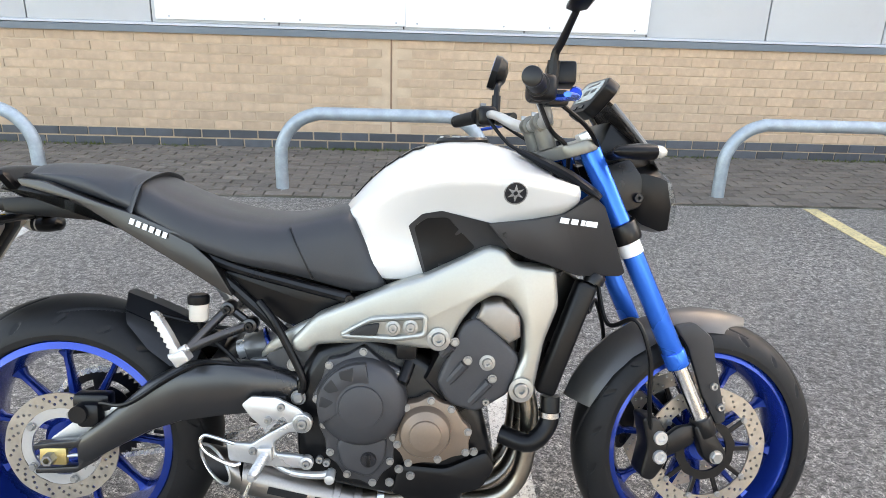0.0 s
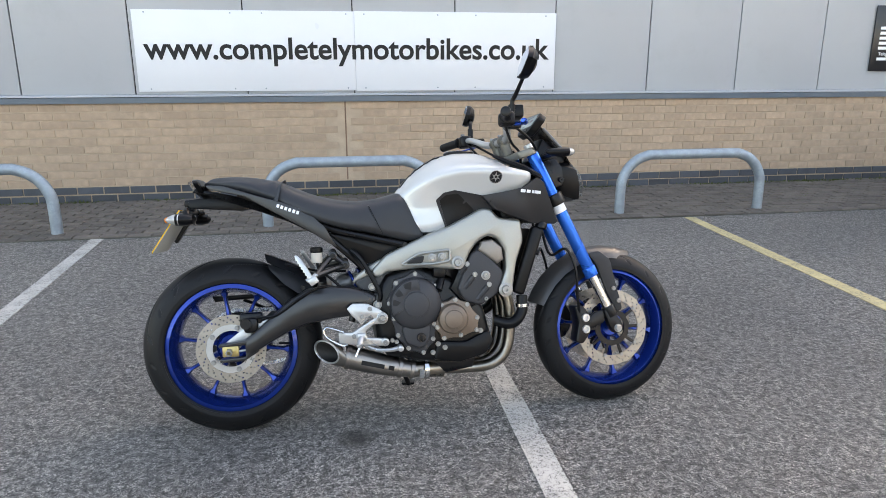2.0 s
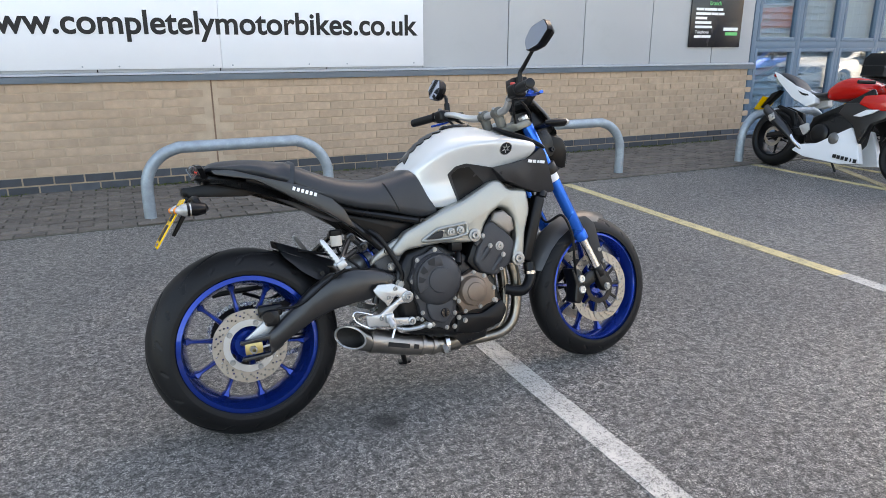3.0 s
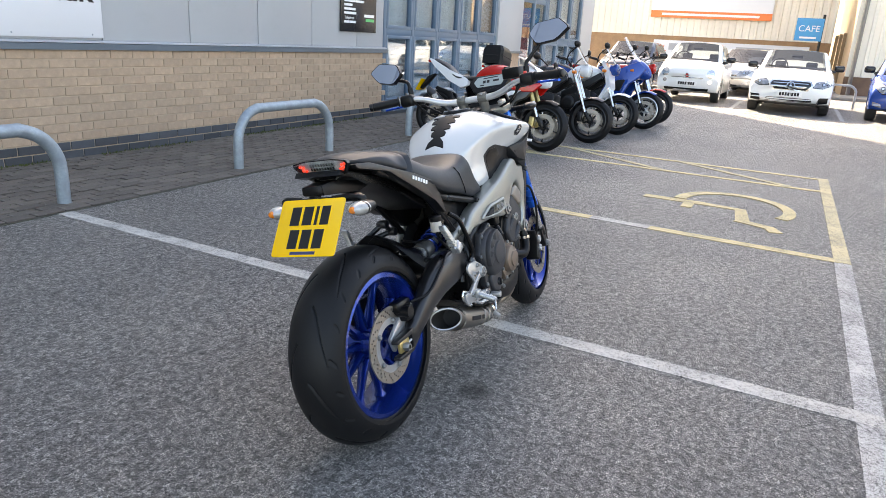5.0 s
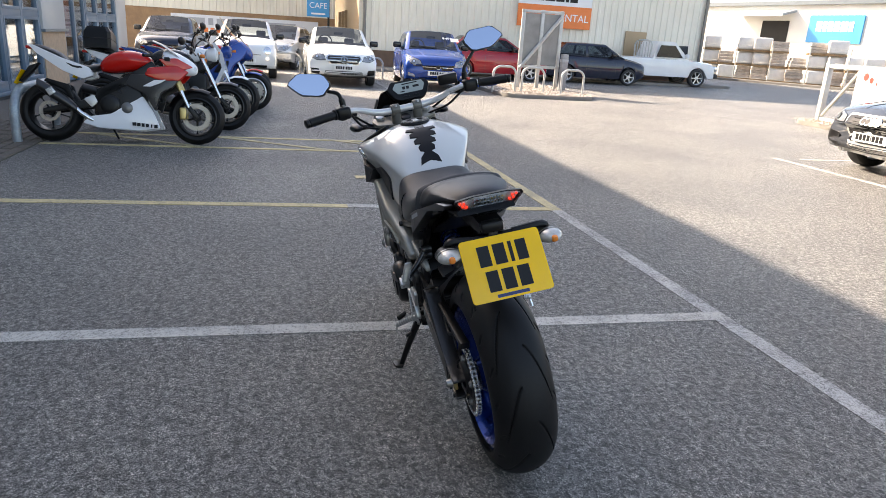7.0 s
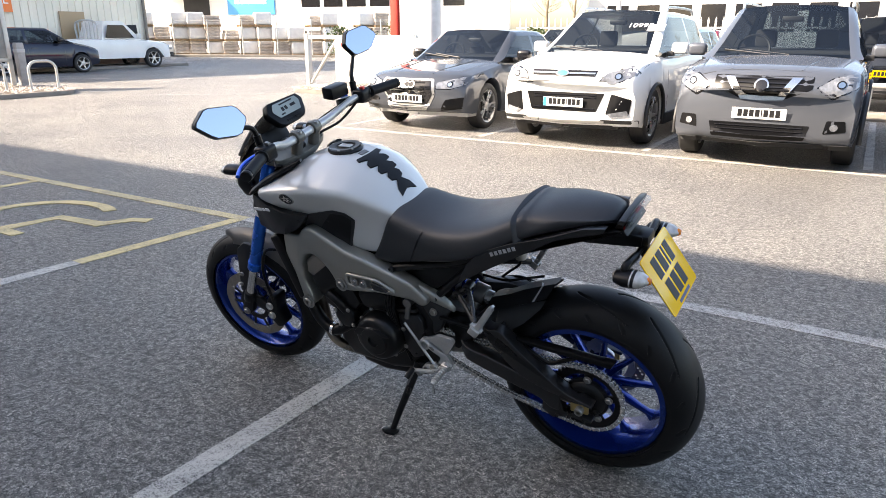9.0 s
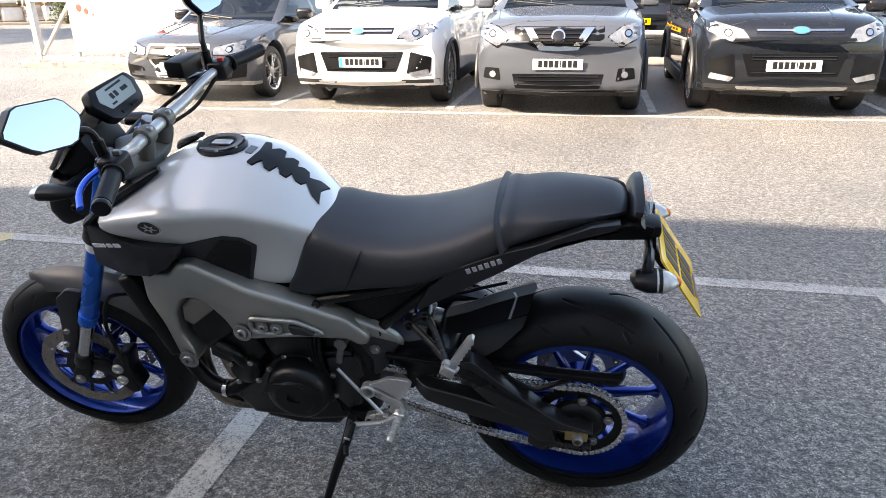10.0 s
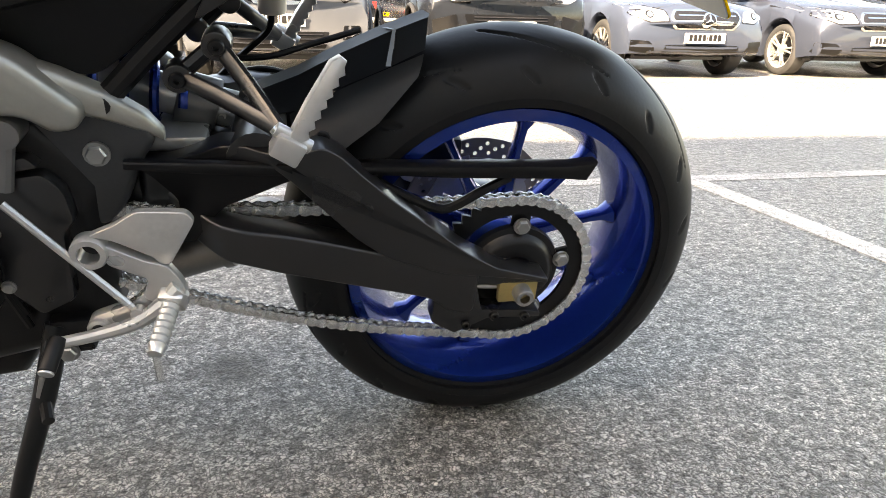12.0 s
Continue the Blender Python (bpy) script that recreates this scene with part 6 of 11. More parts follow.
part("cable", tube([(0.2, -0.066, 0.612), (0.27, -0.06, 0.592), (0.33, -0.05, 0.578), (0.42, -0.06, 0.575)], 0.0045, 8, 4), BLACK_PLASTIC, hugger)
# rear caliper
cal = bp("rear_caliper", join(box(0.035, 0.115, -0.122, -0.082, 0.405, 0.445, 0.01), box(0.05, 0.1, -0.14, -0.09, 0.375, 0.43, 0.012), rod((0.06, -0.15, 0.41), (0.06, -0.09, 0.41), 0.019, 16)), BLACK_METAL, "black rear brake caliper")
part("bracket", prism([(0.0, 0.29), (0.05, 0.34), (0.13, 0.37), (0.14, 0.42), (0.06, 0.4), (-0.02, 0.34)], -0.112, -0.098, 0.003, r=0.01), ALLOY, cal, "alloy caliper bracket")
part("hose", tube([(0.1, -0.13, 0.43), (0.17, -0.16, 0.44), (0.26, -0.17, 0.5), (0.33, -0.16, 0.53), (0.4, -0.15, 0.52)], 0.005, 8), BLACK_PLASTIC, cal)

# main frame: two cast silver spars
SPAR = [(0.508, 0.578), (0.563, 0.634), (0.61, 0.655), (0.72, 0.704), (0.79, 0.728), (0.915, 0.79), (0.95, 0.785), (0.975, 0.755), (1.06, 0.745), (1.068, 0.665), (1.04, 0.59), (1.02, 0.475), (0.998, 0.462), (0.974, 0.478), (0.975, 0.51), (0.998, 0.565), (0.994, 0.635), (0.965, 0.68),
        (0.93, 0.69), (0.892, 0.668), (0.862, 0.628), (0.842, 0.582), (0.805, 0.572), (0.69, 0.583), (0.61, 0.576), (0.563, 0.572), (0.54, 0.552), (0.515, 0.556)]
for sgn in (-1, 1):
    spar = bp("frame_spar", prism(SPAR, sgn * 0.135, sgn * 0.2, 0.012, 3, r=0.014), FRAME_SILVER, "cast silver frame spar")
    for v in spar.data.vertices:
        # the spars come together towards the head and the pivot
        k = np.interp(v.co.x, [0.48, 0.6, 0.75, 0.95, 1.07], [0.76, 0.86, 0.98, 1.0, 0.93])
        v.co.y *= k
    lip = rounded([(0.615, 0.597), (0.679, 0.634), (0.79, 0.645), (0.79, 0.606), (0.726, 0.596)], 0.012)
    part("recess_lip", tube([(x, sgn * (0.176 + 0.155 * (x - 0.615)) if x < 0.76 else sgn * 0.1985, z) for x, z in lip], 0.0065, 10, 1, closed=True), FRAME_SILVER, spar)
    # solid near-black piece draws the shaded slot
    part("recess_slot", prism([(0.632, 0.602), (0.66, 0.62), (0.698, 0.627), (0.69, 0.601)], sgn * 0.165, sgn * 0.196, 0.001, r=0.008), DARK_VOID, spar)
    # silver plate below the spar; its shade is put into the dark colour
    part("pivot_plate", prism([(0.48, 0.568), (0.52, 0.6), (0.58, 0.61), (0.6, 0.58), (0.59, 0.51), (0.555, 0.44), (0.52, 0.42), (0.49, 0.45), (0.466, 0.505), (0.448, 0.53), (0.455, 0.548)], sgn * 0.1, sgn * 0.124, 0.008, 3, r=0.018), SILVER_SHADED, spar)
    bolt(HEX, 0.51, sgn * 0.13, 0.518, 1.5, sgn > 0, spar)
    part("spar_tail", beam([(0.58, sgn * 0.128, 0.606, 0.02, 0.026), (0.53, sgn * 0.123, 0.59, 0.018, 0.022), (0.49, sgn * 0.118, 0.572, 0.016, 0.017), (0.455, sgn * 0.112, 0.55, 0.012, 0.012), (0.44, sgn * 0.108, 0.533, 0.008, 0.007)]), FRAME_SILVER, spar, smooth=50)
    for x, z, s in ((0.724, 0.619, 0.75), (0.76, 0.621, 0.75), (0.818, 0.597, 1.15), (0.992, 0.49, 1.25)):
        bolt(BIG_BOLT, x, sgn * 0.202, z, s, sgn > 0, spar)
    if sgn < 0:
        bolt(HEX, 0.525, -0.16, 0.455, 1.7, False, spar)
bp("head_block", join(box(0.99, 1.1, -0.14, 0.14, 0.72, 0.86, 0.03), rod((1.115, 0, 0.8), (1.06, 0, 0.95), 0.04, 18)), BLACK_METAL)
# rear subframe tubes
for sgn in (-1, 1):
    bp("subframe_rail", tube([(0.497, sgn * 0.112, 0.573), (0.43, sgn * 0.113, 0.64), (0.35, sgn * 0.115, 0.712), (0.25, sgn * 0.115, 0.79), (0.05, sgn * 0.1, 0.87)], 0.0135, 10, 4), BLACK_METAL)
    bp("subframe_rail", tube([(0.63, sgn * 0.14, 0.668), (0.5, sgn * 0.135, 0.7), (0.37, sgn * 0.125, 0.735), (0.2, sgn * 0.11, 0.81)], 0.012, 10, 4), BLACK_METAL)
    bolt(SOCKET_DARK, 0.497, sgn * 0.127, 0.574, 1.6, sgn > 0)
    bolt(SOCKET_DARK, 0.632, sgn * 0.156, 0.668, 1.4, sgn > 0)
    # passenger footrest hanger
    ph = thing("passenger_footrest", pose(0, 0, 0), "", "")
    ph.parent = bike
    tagged(ph, "black hanger with a ribbed alloy passenger footrest")
    for x, y, z in ((0.372, 0.12, 0.638), (0.416, 0.114, 0.601)):
        part("strut", tube([(x, sgn * y, z), (0.5 * (x + 0.312), sgn * 0.155, 0.5 * (z + 0.574)), (0.312, sgn * 0.2, 0.572)], 0.0085, 10, 3, flat=1.2), BLACK_SATIN, ph)
        part("eye", rod((x, sgn * (y - 0.024), z), (x, sgn * (y + 0.012), z), 0.016, 16, bev=0.003), BLACK_SATIN, ph)
        bolt(SOCKET_DARK, x, sgn * (y + 0.014), z, 1.2, sgn > 0, ph)
    part("hanger_web", tube([(0.372, sgn * 0.115, 0.638), (0.394, sgn * 0.112, 0.62), (0.416, sgn * 0.109, 0.601)], 0.009, 8, 2), BLACK_SATIN, ph)
    part("pivot", moved(join(box(-0.016, 0.016, -0.016, 0.016, -0.012, 0.014, 0.003), rod((-0.02, 0, 0.012), (0.02, 0, 0.012), 0.008, 12)), Matrix.Translation((0.304, sgn * 0.216, 0.558)) @ Matrix.Rotation(radians(-32), 4, "Y")), ALLOY, ph)
    part("pivot_pin", rod((0.318, sgn * 0.214, 0.578), (0.288, sgn * 0.222, 0.552), 0.005, 10), CHROME, ph)
    saw = [(-0.004, 0.0), (0.009, 0.0), (0.0105, 0.05), (0.009, 0.098), (0.003, 0.108), (-0.004, 0.107)] + [(-0.005 - 0.0045 * (k % 2), 0.1 - 0.0062 * k) for k in range(15)]
    part("peg", moved(join(prism(saw, -0.011, 0.011, 0.002), rod((0.003, -0.013, 0.03), (0.003, 0.013, 0.03), 0.006, 12)), Matrix.Translation((0.3, sgn * 0.216, 0.556)) @ Matrix.Rotation(radians(-31), 4, "Y") @ Matrix.Rotation(radians(9 * sgn), 4, "X")), ALLOY, ph, "folded toothed alloy peg")

# shock absorber
shock = thing("shock_absorber", pose(0, 0, 0), "", "")
shock.parent = bike
tagged(shock, "alloy shock absorber with a blue spring")
part("shock_body", rod((0.37, -0.02, 0.515), (0.66, -0.02, 0.6), 0.026, 18), ALLOY, shock)
part("collar", rod((0.39, -0.02, 0.52), (0.44, -0.02, 0.535), 0.036, 20, bev=0.004), GREY_PAINT, shock)
coil = []
for i in range(60):
    f = i / 59
    c = Vector((0.43, -0.02, 0.531)).lerp(Vector((0.63, -0.02, 0.591)), f)
    a = f * 6 * 2 * math.pi
    coil.append(c + Vector((-0.28 * math.sin(a) * 0.036, math.cos(a) * 0.036, 0.96 * math.sin(a) * 0.036)))
part("spring", tube(coil, 0.006, 8, 2), BLUE_RIM, shock, "metallic blue spring")
part("linkage", box(0.4, 0.52, -0.06, 0.06, 0.49, 0.51, 0.006), ALLOY, shock)

# engine
eng = thing("engine", pose(0, 0, 0), "", "")
eng.parent = bike
tagged(eng, "black three-cylinder engine with a bronze side cover")
part("crankcase", prism([(0.52, 0.3), (0.56, 0.26), (0.72, 0.225), (0.9, 0.23), (0.95, 0.3), (0.92, 0.42), (0.86, 0.5), (0.78, 0.55), (0.66, 0.6), (0.56, 0.56), (0.51, 0.48)], -0.15, 0.13, 0.025, 3), BLACK_METAL, eng)
part("sump", prism([(0.62, 0.25), (0.66, 0.19), (0.78, 0.175), (0.88, 0.19), (0.9, 0.25)], -0.11, 0.1, 0.02, 3), BLACK_METAL, eng)
part("cylinder_block", prism([(0.79, 0.5), (0.86, 0.42), (0.96, 0.47), (0.95, 0.56), (0.9, 0.62), (0.84, 0.6)], -0.17, 0.16, 0.015), BLACK_METAL, eng)
part("cylinder_head", prism([(0.84, 0.58), (0.95, 0.5), (0.985, 0.56), (0.985, 0.63), (0.945, 0.672), (0.89, 0.66)], -0.185, 0.175, 0.02, 3), BLACK_METAL, eng)
part("head_cover", prism([(0.895, 0.64), (0.965, 0.585), (0.99, 0.6), (0.985, 0.645), (0.95, 0.675), (0.91, 0.67)], -0.196, 0.18, 0.012, 3), surf("pale bronze cover", (0.26, 0.23, 0.2), 0.4, 0.5), eng, "pale bronze cam cover")
for k, (a, b) in enumerate((((0.842, 0.502), (0.874, 0.543)), ((0.888, 0.458), (0.926, 0.504)), ((0.828, 0.56), (0.846, 0.582)))):
    part("rib", rod((a[0], -0.182, a[1]), (b[0], -0.193, b[1]), 0.011, 10), ENGINE_GREY, eng)
    bolt(HEX, b[0] + 0.006, -0.196, b[1] + 0.008, 1.0, False, eng)
part("chain_case", prism([(0.815, 0.5), (0.84, 0.455), (0.9, 0.435), (0.97, 0.478), (0.99, 0.555), (0.95, 0.6), (0.9, 0.643), (0.868, 0.628)], -0.19, -0.16, 0.01, 3, r=0.015), ENGINE_GREY, eng)
bolt(BIG_BOLT, 0.921, -0.192, 0.545, 0.8, False, eng)
# right: large clutch cover, bronze starter cover
CC = (0.661, 0.455)
def bolted(name, at, out, y0, y1, mat, label=""):
    """A flat flange that runs round its bolts, with an ear at each."""
    cx, cz = sum(q[0] for q in at) / len(at), sum(q[1] for q in at) / len(at)
    edge = []
    for (x, z), (x2, z2) in zip(at, at[1:] + at[:1]):
        d = Vector((x - cx, z - cz)).normalized() * out
        mx, mz = (x + x2) / 2, (z + z2) / 2
        e = Vector((mx - cx, mz - cz)).normalized() * out * 0.4
        edge += [(x + d.x, z + d.y), (mx + e.x, mz + e.y)]
    ob = part(name, prism(edge, y0, y1, 0.004, r=0.007), mat, eng, label)
    for x, z in at:
        bolt(HEX, x, y1 - 0.002, z, 0.9, False, eng)
    return ob
bolted("clutch_flange", [(0.735, 0.513), (0.663, 0.562), (0.592, 0.532), (0.566, 0.459), (0.581, 0.403), (0.594, 0.342), (0.63, 0.293), (0.684, 0.274), (0.721, 0.322), (0.727, 0.375)], 0.012, -0.148, -0.176, ENGINE_GREY)
part("clutch_cover", turned([(0.096, -0.172), (0.094, -0.186), (0.088, -0.197), (0.076, -0.206), (0.05, -0.212), (0.046, -0.2125), (0.0445, -0.2175), (0.041, -0.2185), (0.0, -0.2185)], 56, (CC[0], 0, CC[1])), ENGINE_GREY, eng)
part("cover_lobe", prism([(0.605, 0.37), (0.62, 0.31), (0.68, 0.288), (0.71, 0.325), (0.716, 0.38), (0.66, 0.4)], -0.17, -0.19, 0.008, 3, r=0.02), ENGINE_GREY, eng)
crescent = [(0.09 * math.cos(radians(a)), 0.09 * math.sin(radians(a))) for a in range(84, 205, 8)] + [(0.05 * math.cos(radians(a)), 0.05 * math.sin(radians(a))) for a in range(200, 60, -10)]
part("cover_crescent", moved(prism(crescent, -0.19, -0.2125, 0.003), Matrix.Translation((CC[0], 0, CC[1]))), ENGINE_GREY, eng)
for a, w in ((112, 0.017), (145, 0.014), (172, 0.012)):
    fin = prism([(0.056, -w * 0.2), (0.084, -w), (0.086, w * 0.9), (0.07, w)], -0.205, -0.2132, 0.001, r=0.004)
    # near-black raised pieces draw the scoops' shaded openings
    part("cooling_scoop", moved(fin, Matrix.Translation((CC[0], 0, CC[1])) @ Matrix.Rotation(-radians(a), 4, "Y")), DARK_VOID, eng)
part("oil_cap", turned([(0.0, -0.196), (0.015, -0.196), (0.017, -0.192), (0.0175, -0.186), (0.023, -0.187), (0.025, -0.176)], 24, (0.676, 0, 0.332)), BLACK_GLOSS, eng)
part("cap_grip", box(0.672, 0.68, -0.201, -0.195, 0.319, 0.345, 0.002), BLACK_PLASTIC, eng)
BC = (0.794, 0.394)
bolted("bronze_flange", [(0.885, 0.392), (0.849, 0.442), (0.806, 0.461), (0.754, 0.445), (0.736, 0.364), (0.76, 0.323), (0.822, 0.331), (0.881, 0.347)], 0.01, -0.15, -0.186, BRONZE, "bronze engine cover")
part("bronze_cover", turned([(0.056, -0.184), (0.054, -0.2), (0.05, -0.208), (0.034, -0.214), (0.0325, -0.219), (0.03, -0.22), (0.0, -0.22)], 44, (BC[0], 0, BC[1])), BRONZE, eng)
part("lower_cover", prism([(0.74, 0.31), (0.84, 0.3), (0.93, 0.34), (0.95, 0.3), (0.92, 0.25), (0.82, 0.225), (0.72, 0.24)], -0.165, -0.1, 0.01, r=0.015), BLACK_PLASTIC, eng)
for x, z in ((0.74, 0.3), (0.765, 0.285), (0.72, 0.27), (0.87, 0.35), (0.9, 0.34)):
    bolt(HEX, x, -0.168, z, 1.0, False, eng)
part("sensor_body", join(rod((0.76, -0.165, 0.535), (0.745, -0.19, 0.5), 0.013, 12), box(0.73, 0.775, -0.18, -0.14, 0.545, 0.59, 0.008)), BLACK_PLASTIC, eng)
# left: generator cover, water pump, sprocket cover
GC = (0.715, 0.4)
part("generator_flange", prism([(GC[0] + 0.1 * math.cos(a), GC[1] + 0.095 * math.sin(a)) for a in np.linspace(0, 6.28, 25)[:-1]], 0.125, 0.15, 0.005), BLACK_METAL, eng)
part("generator_cover", turned([(0.088, 0.148), (0.086, 0.18), (0.078, 0.2), (0.07, 0.206), (0.055, 0.208), (0.05, 0.214), (0.02, 0.215), (0.018, 0.208), (0.0, 0.208)], 40, (GC[0], 0, GC[1])), BLACK_METAL, eng)
part("cover_ridge", prism([(0.64, 0.43), (0.69, 0.455), (0.78, 0.44), (0.8, 0.41), (0.7, 0.425)], 0.19, 0.213, 0.005, r=0.01), BLACK_METAL, eng)
for i in range(8):
    a = 2 * math.pi * (i + 0.5) / 8
    bolt(HEX, GC[0] + 0.096 * math.cos(a), 0.152, GC[1] + 0.092 * math.sin(a), 0.9, True, eng)
part("left_upper_cover", prism([(0.66, 0.5), (0.78, 0.49), (0.8, 0.55), (0.72, 0.575), (0.66, 0.56)], 0.12, 0.16, 0.012, r=0.02), BLACK_METAL, eng)
part("water_pump", join(rod((0.86, 0.1, 0.44), (0.86, 0.175, 0.44), 0.045, 24, bev=0.012), tube([(0.86, 0.16, 0.46), (0.88, 0.17, 0.5), (0.92, 0.165, 0.52)], 0.017, 12)), BLACK_METAL, eng)
for i in range(4):
    bolt(HEX, 0.86 + 0.042 * math.cos(1.57 * i + 0.6), 0.178, 0.44 + 0.042 * math.sin(1.57 * i + 0.6), 0.85, True, eng)
part("coolant_hose", tube([(0.87, 0.14, 0.39), (0.93, 0.16, 0.36), (1.0, 0.15, 0.38), (1.05, 0.14, 0.46)], 0.021, 14), BLACK_PLASTIC, eng, "black coolant hose")
part("hose_clip", moved(turned([(0.0225, -0.006), (0.0245, -0.006), (0.0245, 0.006), (0.0225, 0.006)], 20, axis="x"), Matrix.Translation((0.935, 0.161, 0.36))), CHROME, eng)
part("coolant_hose", tube([(0.96, -0.14, 0.37), (1.02, -0.165, 0.36), (1.06, -0.16, 0.4), (1.065, -0.15, 0.46)], 0.021, 14), BLACK_PLASTIC, eng, "black coolant hose")
part("hose_clip", moved(turned([(0.0225, -0.006), (0.0245, -0.006), (0.0245, 0.006), (0.0225, 0.006)], 20, axis="z"), Matrix.Translation((1.063, -0.158, 0.425))), CHROME, eng)
part("sprocket_cover", prism([(0.56, 0.34), (0.6, 0.32), (0.64, 0.37), (0.64, 0.492), (0.6, 0.5), (0.563, 0.505), (0.545, 0.482), (0.541, 0.445), (0.555, 0.43)], 0.12, 0.15, 0.006, r=0.008), BLACK_SATIN, eng)
part("cover_step", prism([(0.565, 0.512), (0.64, 0.5), (0.645, 0.512), (0.575, 0.524)], 0.125, 0.15, 0.003, r=0.004), BLACK_SATIN, eng)
for k in range(4):
    part("cable", tube([(0.64 + 0.012 * k, 0.13, 0.6), (0.645 + 0.01 * k, 0.16, 0.53), (0.64 + 0.004 * k, 0.155, 0.44), (0.62, 0.14, 0.36 - 0.02 * k)], 0.005, 8), BLACK_PLASTIC, eng)
part("cable_clamp", join(rod((0.585, 0.13, 0.555), (0.585, 0.165, 0.555), 0.016, 14), rod((0.585, 0.15, 0.555), (0.6, 0.155, 0.49), 0.009, 10)), GREY_PAINT, eng)
part("breather_hose", tube([(0.44, -0.13, 0.655), (0.47, -0.15, 0.625), (0.5, -0.155, 0.572), (0.53, -0.158, 0.51), (0.536, -0.158, 0.48), (0.52, -0.15, 0.45)], 0.0085, 10), BLACK_PLASTIC, eng)
# near-black block stands in for the shaded gap between the spars
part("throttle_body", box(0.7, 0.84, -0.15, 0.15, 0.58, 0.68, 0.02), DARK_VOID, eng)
part("airbox", box(0.62, 1.0, -0.12, 0.12, 0.66, 0.8, 0.03), BLACK_PLASTIC, eng)
bolt(SOCKET, 0.92, -0.19, 0.46, 1.0, False, eng)

# radiator
rad = thing("radiator", pose(0, 0, 0), "", "")
rad.parent = bike
tagged(rad, "black radiator with side tanks")
RM = Matrix.Translation((1.09, 0, 0.59)) @ Matrix.Rotation(radians(19), 4, "Y")
part("core", moved(box(-0.012, 0.014, -0.13, 0.13, -0.12, 0.12, 0.003), RM), BLACK_METAL, rad)
fins = join(*[box(0.014, 0.017, -0.128, 0.128, -0.115 + 0.0115 * k, -0.111 + 0.0115 * k) for k in range(21)])
part("fins", moved(fins, RM), BLACK_METAL, rad)
for sgn in (-1, 1):
    part("side_tank", moved(box(-0.022, 0.024, sgn * 0.148 - 0.022, sgn * 0.148 + 0.022, -0.13, 0.13, 0.012, 3), RM), BLACK_PLASTIC, rad)
part("filler_cap", moved(turned([(0.0, 0.022), (0.018, 0.022), (0.022, 0.016), (0.022, 0.0)], 18, axis="z"), Matrix.Translation((1.145, -0.15, 0.71)) @ Matrix.Rotation(radians(20), 4, "Y")), BLACK_METAL, rad)

# exhaust: three headers, collector, short silencer on the right
exh = thing("exhaust", pose(0, 0, 0), "", "")
exh.parent = bike
tagged(exh, "titanium silencer with steel header pipes")
for k, y in enumerate((-0.1, 0.0, 0.1)):
    part("header_pipe", tube([(0.975, y, 0.5), (1.015, y, 0.46), (1.03, y, 0.38), (1.015, y * 0.95 - 0.004, 0.26), (0.96, y * 0.75 - 0.02, 0.2), (0.86, -0.03 + y * 0.45, 0.185), (0.74, -0.06 + y * 0.12, 0.19)], 0.021, 16), PIPE, exh)
part("collector", loft([[(x, yy + r * math.cos(a), z + r * 0.9 * math.sin(a)) for a in np.linspace(0, 6.2832, 25)[:-1]] for x, yy, z, r in ((0.77, -0.065, 0.19, 0.04), (0.72, -0.09, 0.195, 0.036), (0.67, -0.11, 0.2, 0.031), (0.64, -0.114, 0.204, 0.031))]), PIPE, exh)
part("pipe_clamp", turned([(0.036, -0.008), (0.039, -0.008), (0.039, 0.008), (0.036, 0.008)], 28, (0.7, -0.105, 0.198), "x"), CHROME, exh)
sil = [(0.672, -0.11, 0.198, 0.029, 0.027), (0.655, -0.112, 0.2, 0.033, 0.031), (0.634, -0.114, 0.204, 0.0335, 0.0315), (0.565, -0.115, 0.22, 0.039, 0.038), (0.5, -0.116, 0.238, 0.0435, 0.0425), (0.43, -0.117, 0.26, 0.0455, 0.045), (0.405, -0.117, 0.267, 0.0455, 0.045)]
part("silencer", loft([[(x, y + a * c, z + b * s) for c, s in ((math.cos(q), math.sin(q)) for q in np.linspace(0, 6.2832, 41)[:-1])] for x, y, z, a, b in sil]), TITANIUM, exh, "brushed titanium silencer sleeve", 50)
for x, z, r in ((0.645, 0.202, 0.035), (0.6, 0.212, 0.0385), (0.412, 0.265, 0.0475)):
    part("band", moved(turned([(r - 0.003, -0.008), (r, -0.007), (r, 0.007), (r - 0.003, 0.008)], 36, (0, 0, 0), "x"), Matrix.Translation((x, -0.1155, z)) @ Matrix.Rotation(radians(14), 4, "Y")), TITANIUM, exh)
def slash(x, r, cut):
    """A round section of the cut end: the inner side lies further back than the outer one."""
    return [(x - cut * r * c - 0.25 * r * s, -0.117 + r * c, 0.267 + (0.405 - x) * 0.29 + r * s) for c, s in ((math.cos(q), math.sin(q)) for q in np.linspace(0, 6.2832, 41)[:-1])]
part("end_cap", loft([slash(0.4, 0.0465, 0.1), slash(0.365, 0.0465, 0.6), slash(0.337, 0.046, 1.0), slash(0.335, 0.0435, 1.0), slash(0.339, 0.0395, 0.98)], caps=False), TITANIUM, exh, smooth=50)
# the liner is coloured much darker than the sleeve
part("mouth_liner", loft([slash(0.339, 0.0396, 0.98), slash(0.38, 0.0375, 0.5), slash(0.4, 0.037, 0.1)], caps=False), surf("dark liner steel", (0.03, 0.028, 0.026), 0.6, 0.5, var=0.3), exh)
part("mouth_rim", tube(slash(0.336, 0.0415, 1.0), 0.0035, 8, 1, closed=True), ALLOY, exh)
# near-black plug paints the shade deep in the pipe
part("mouth", loft([slash(0.392, 0.0378, 0.2), slash(0.394, 0.0375, 0.2)]), DARK_VOID, exh)
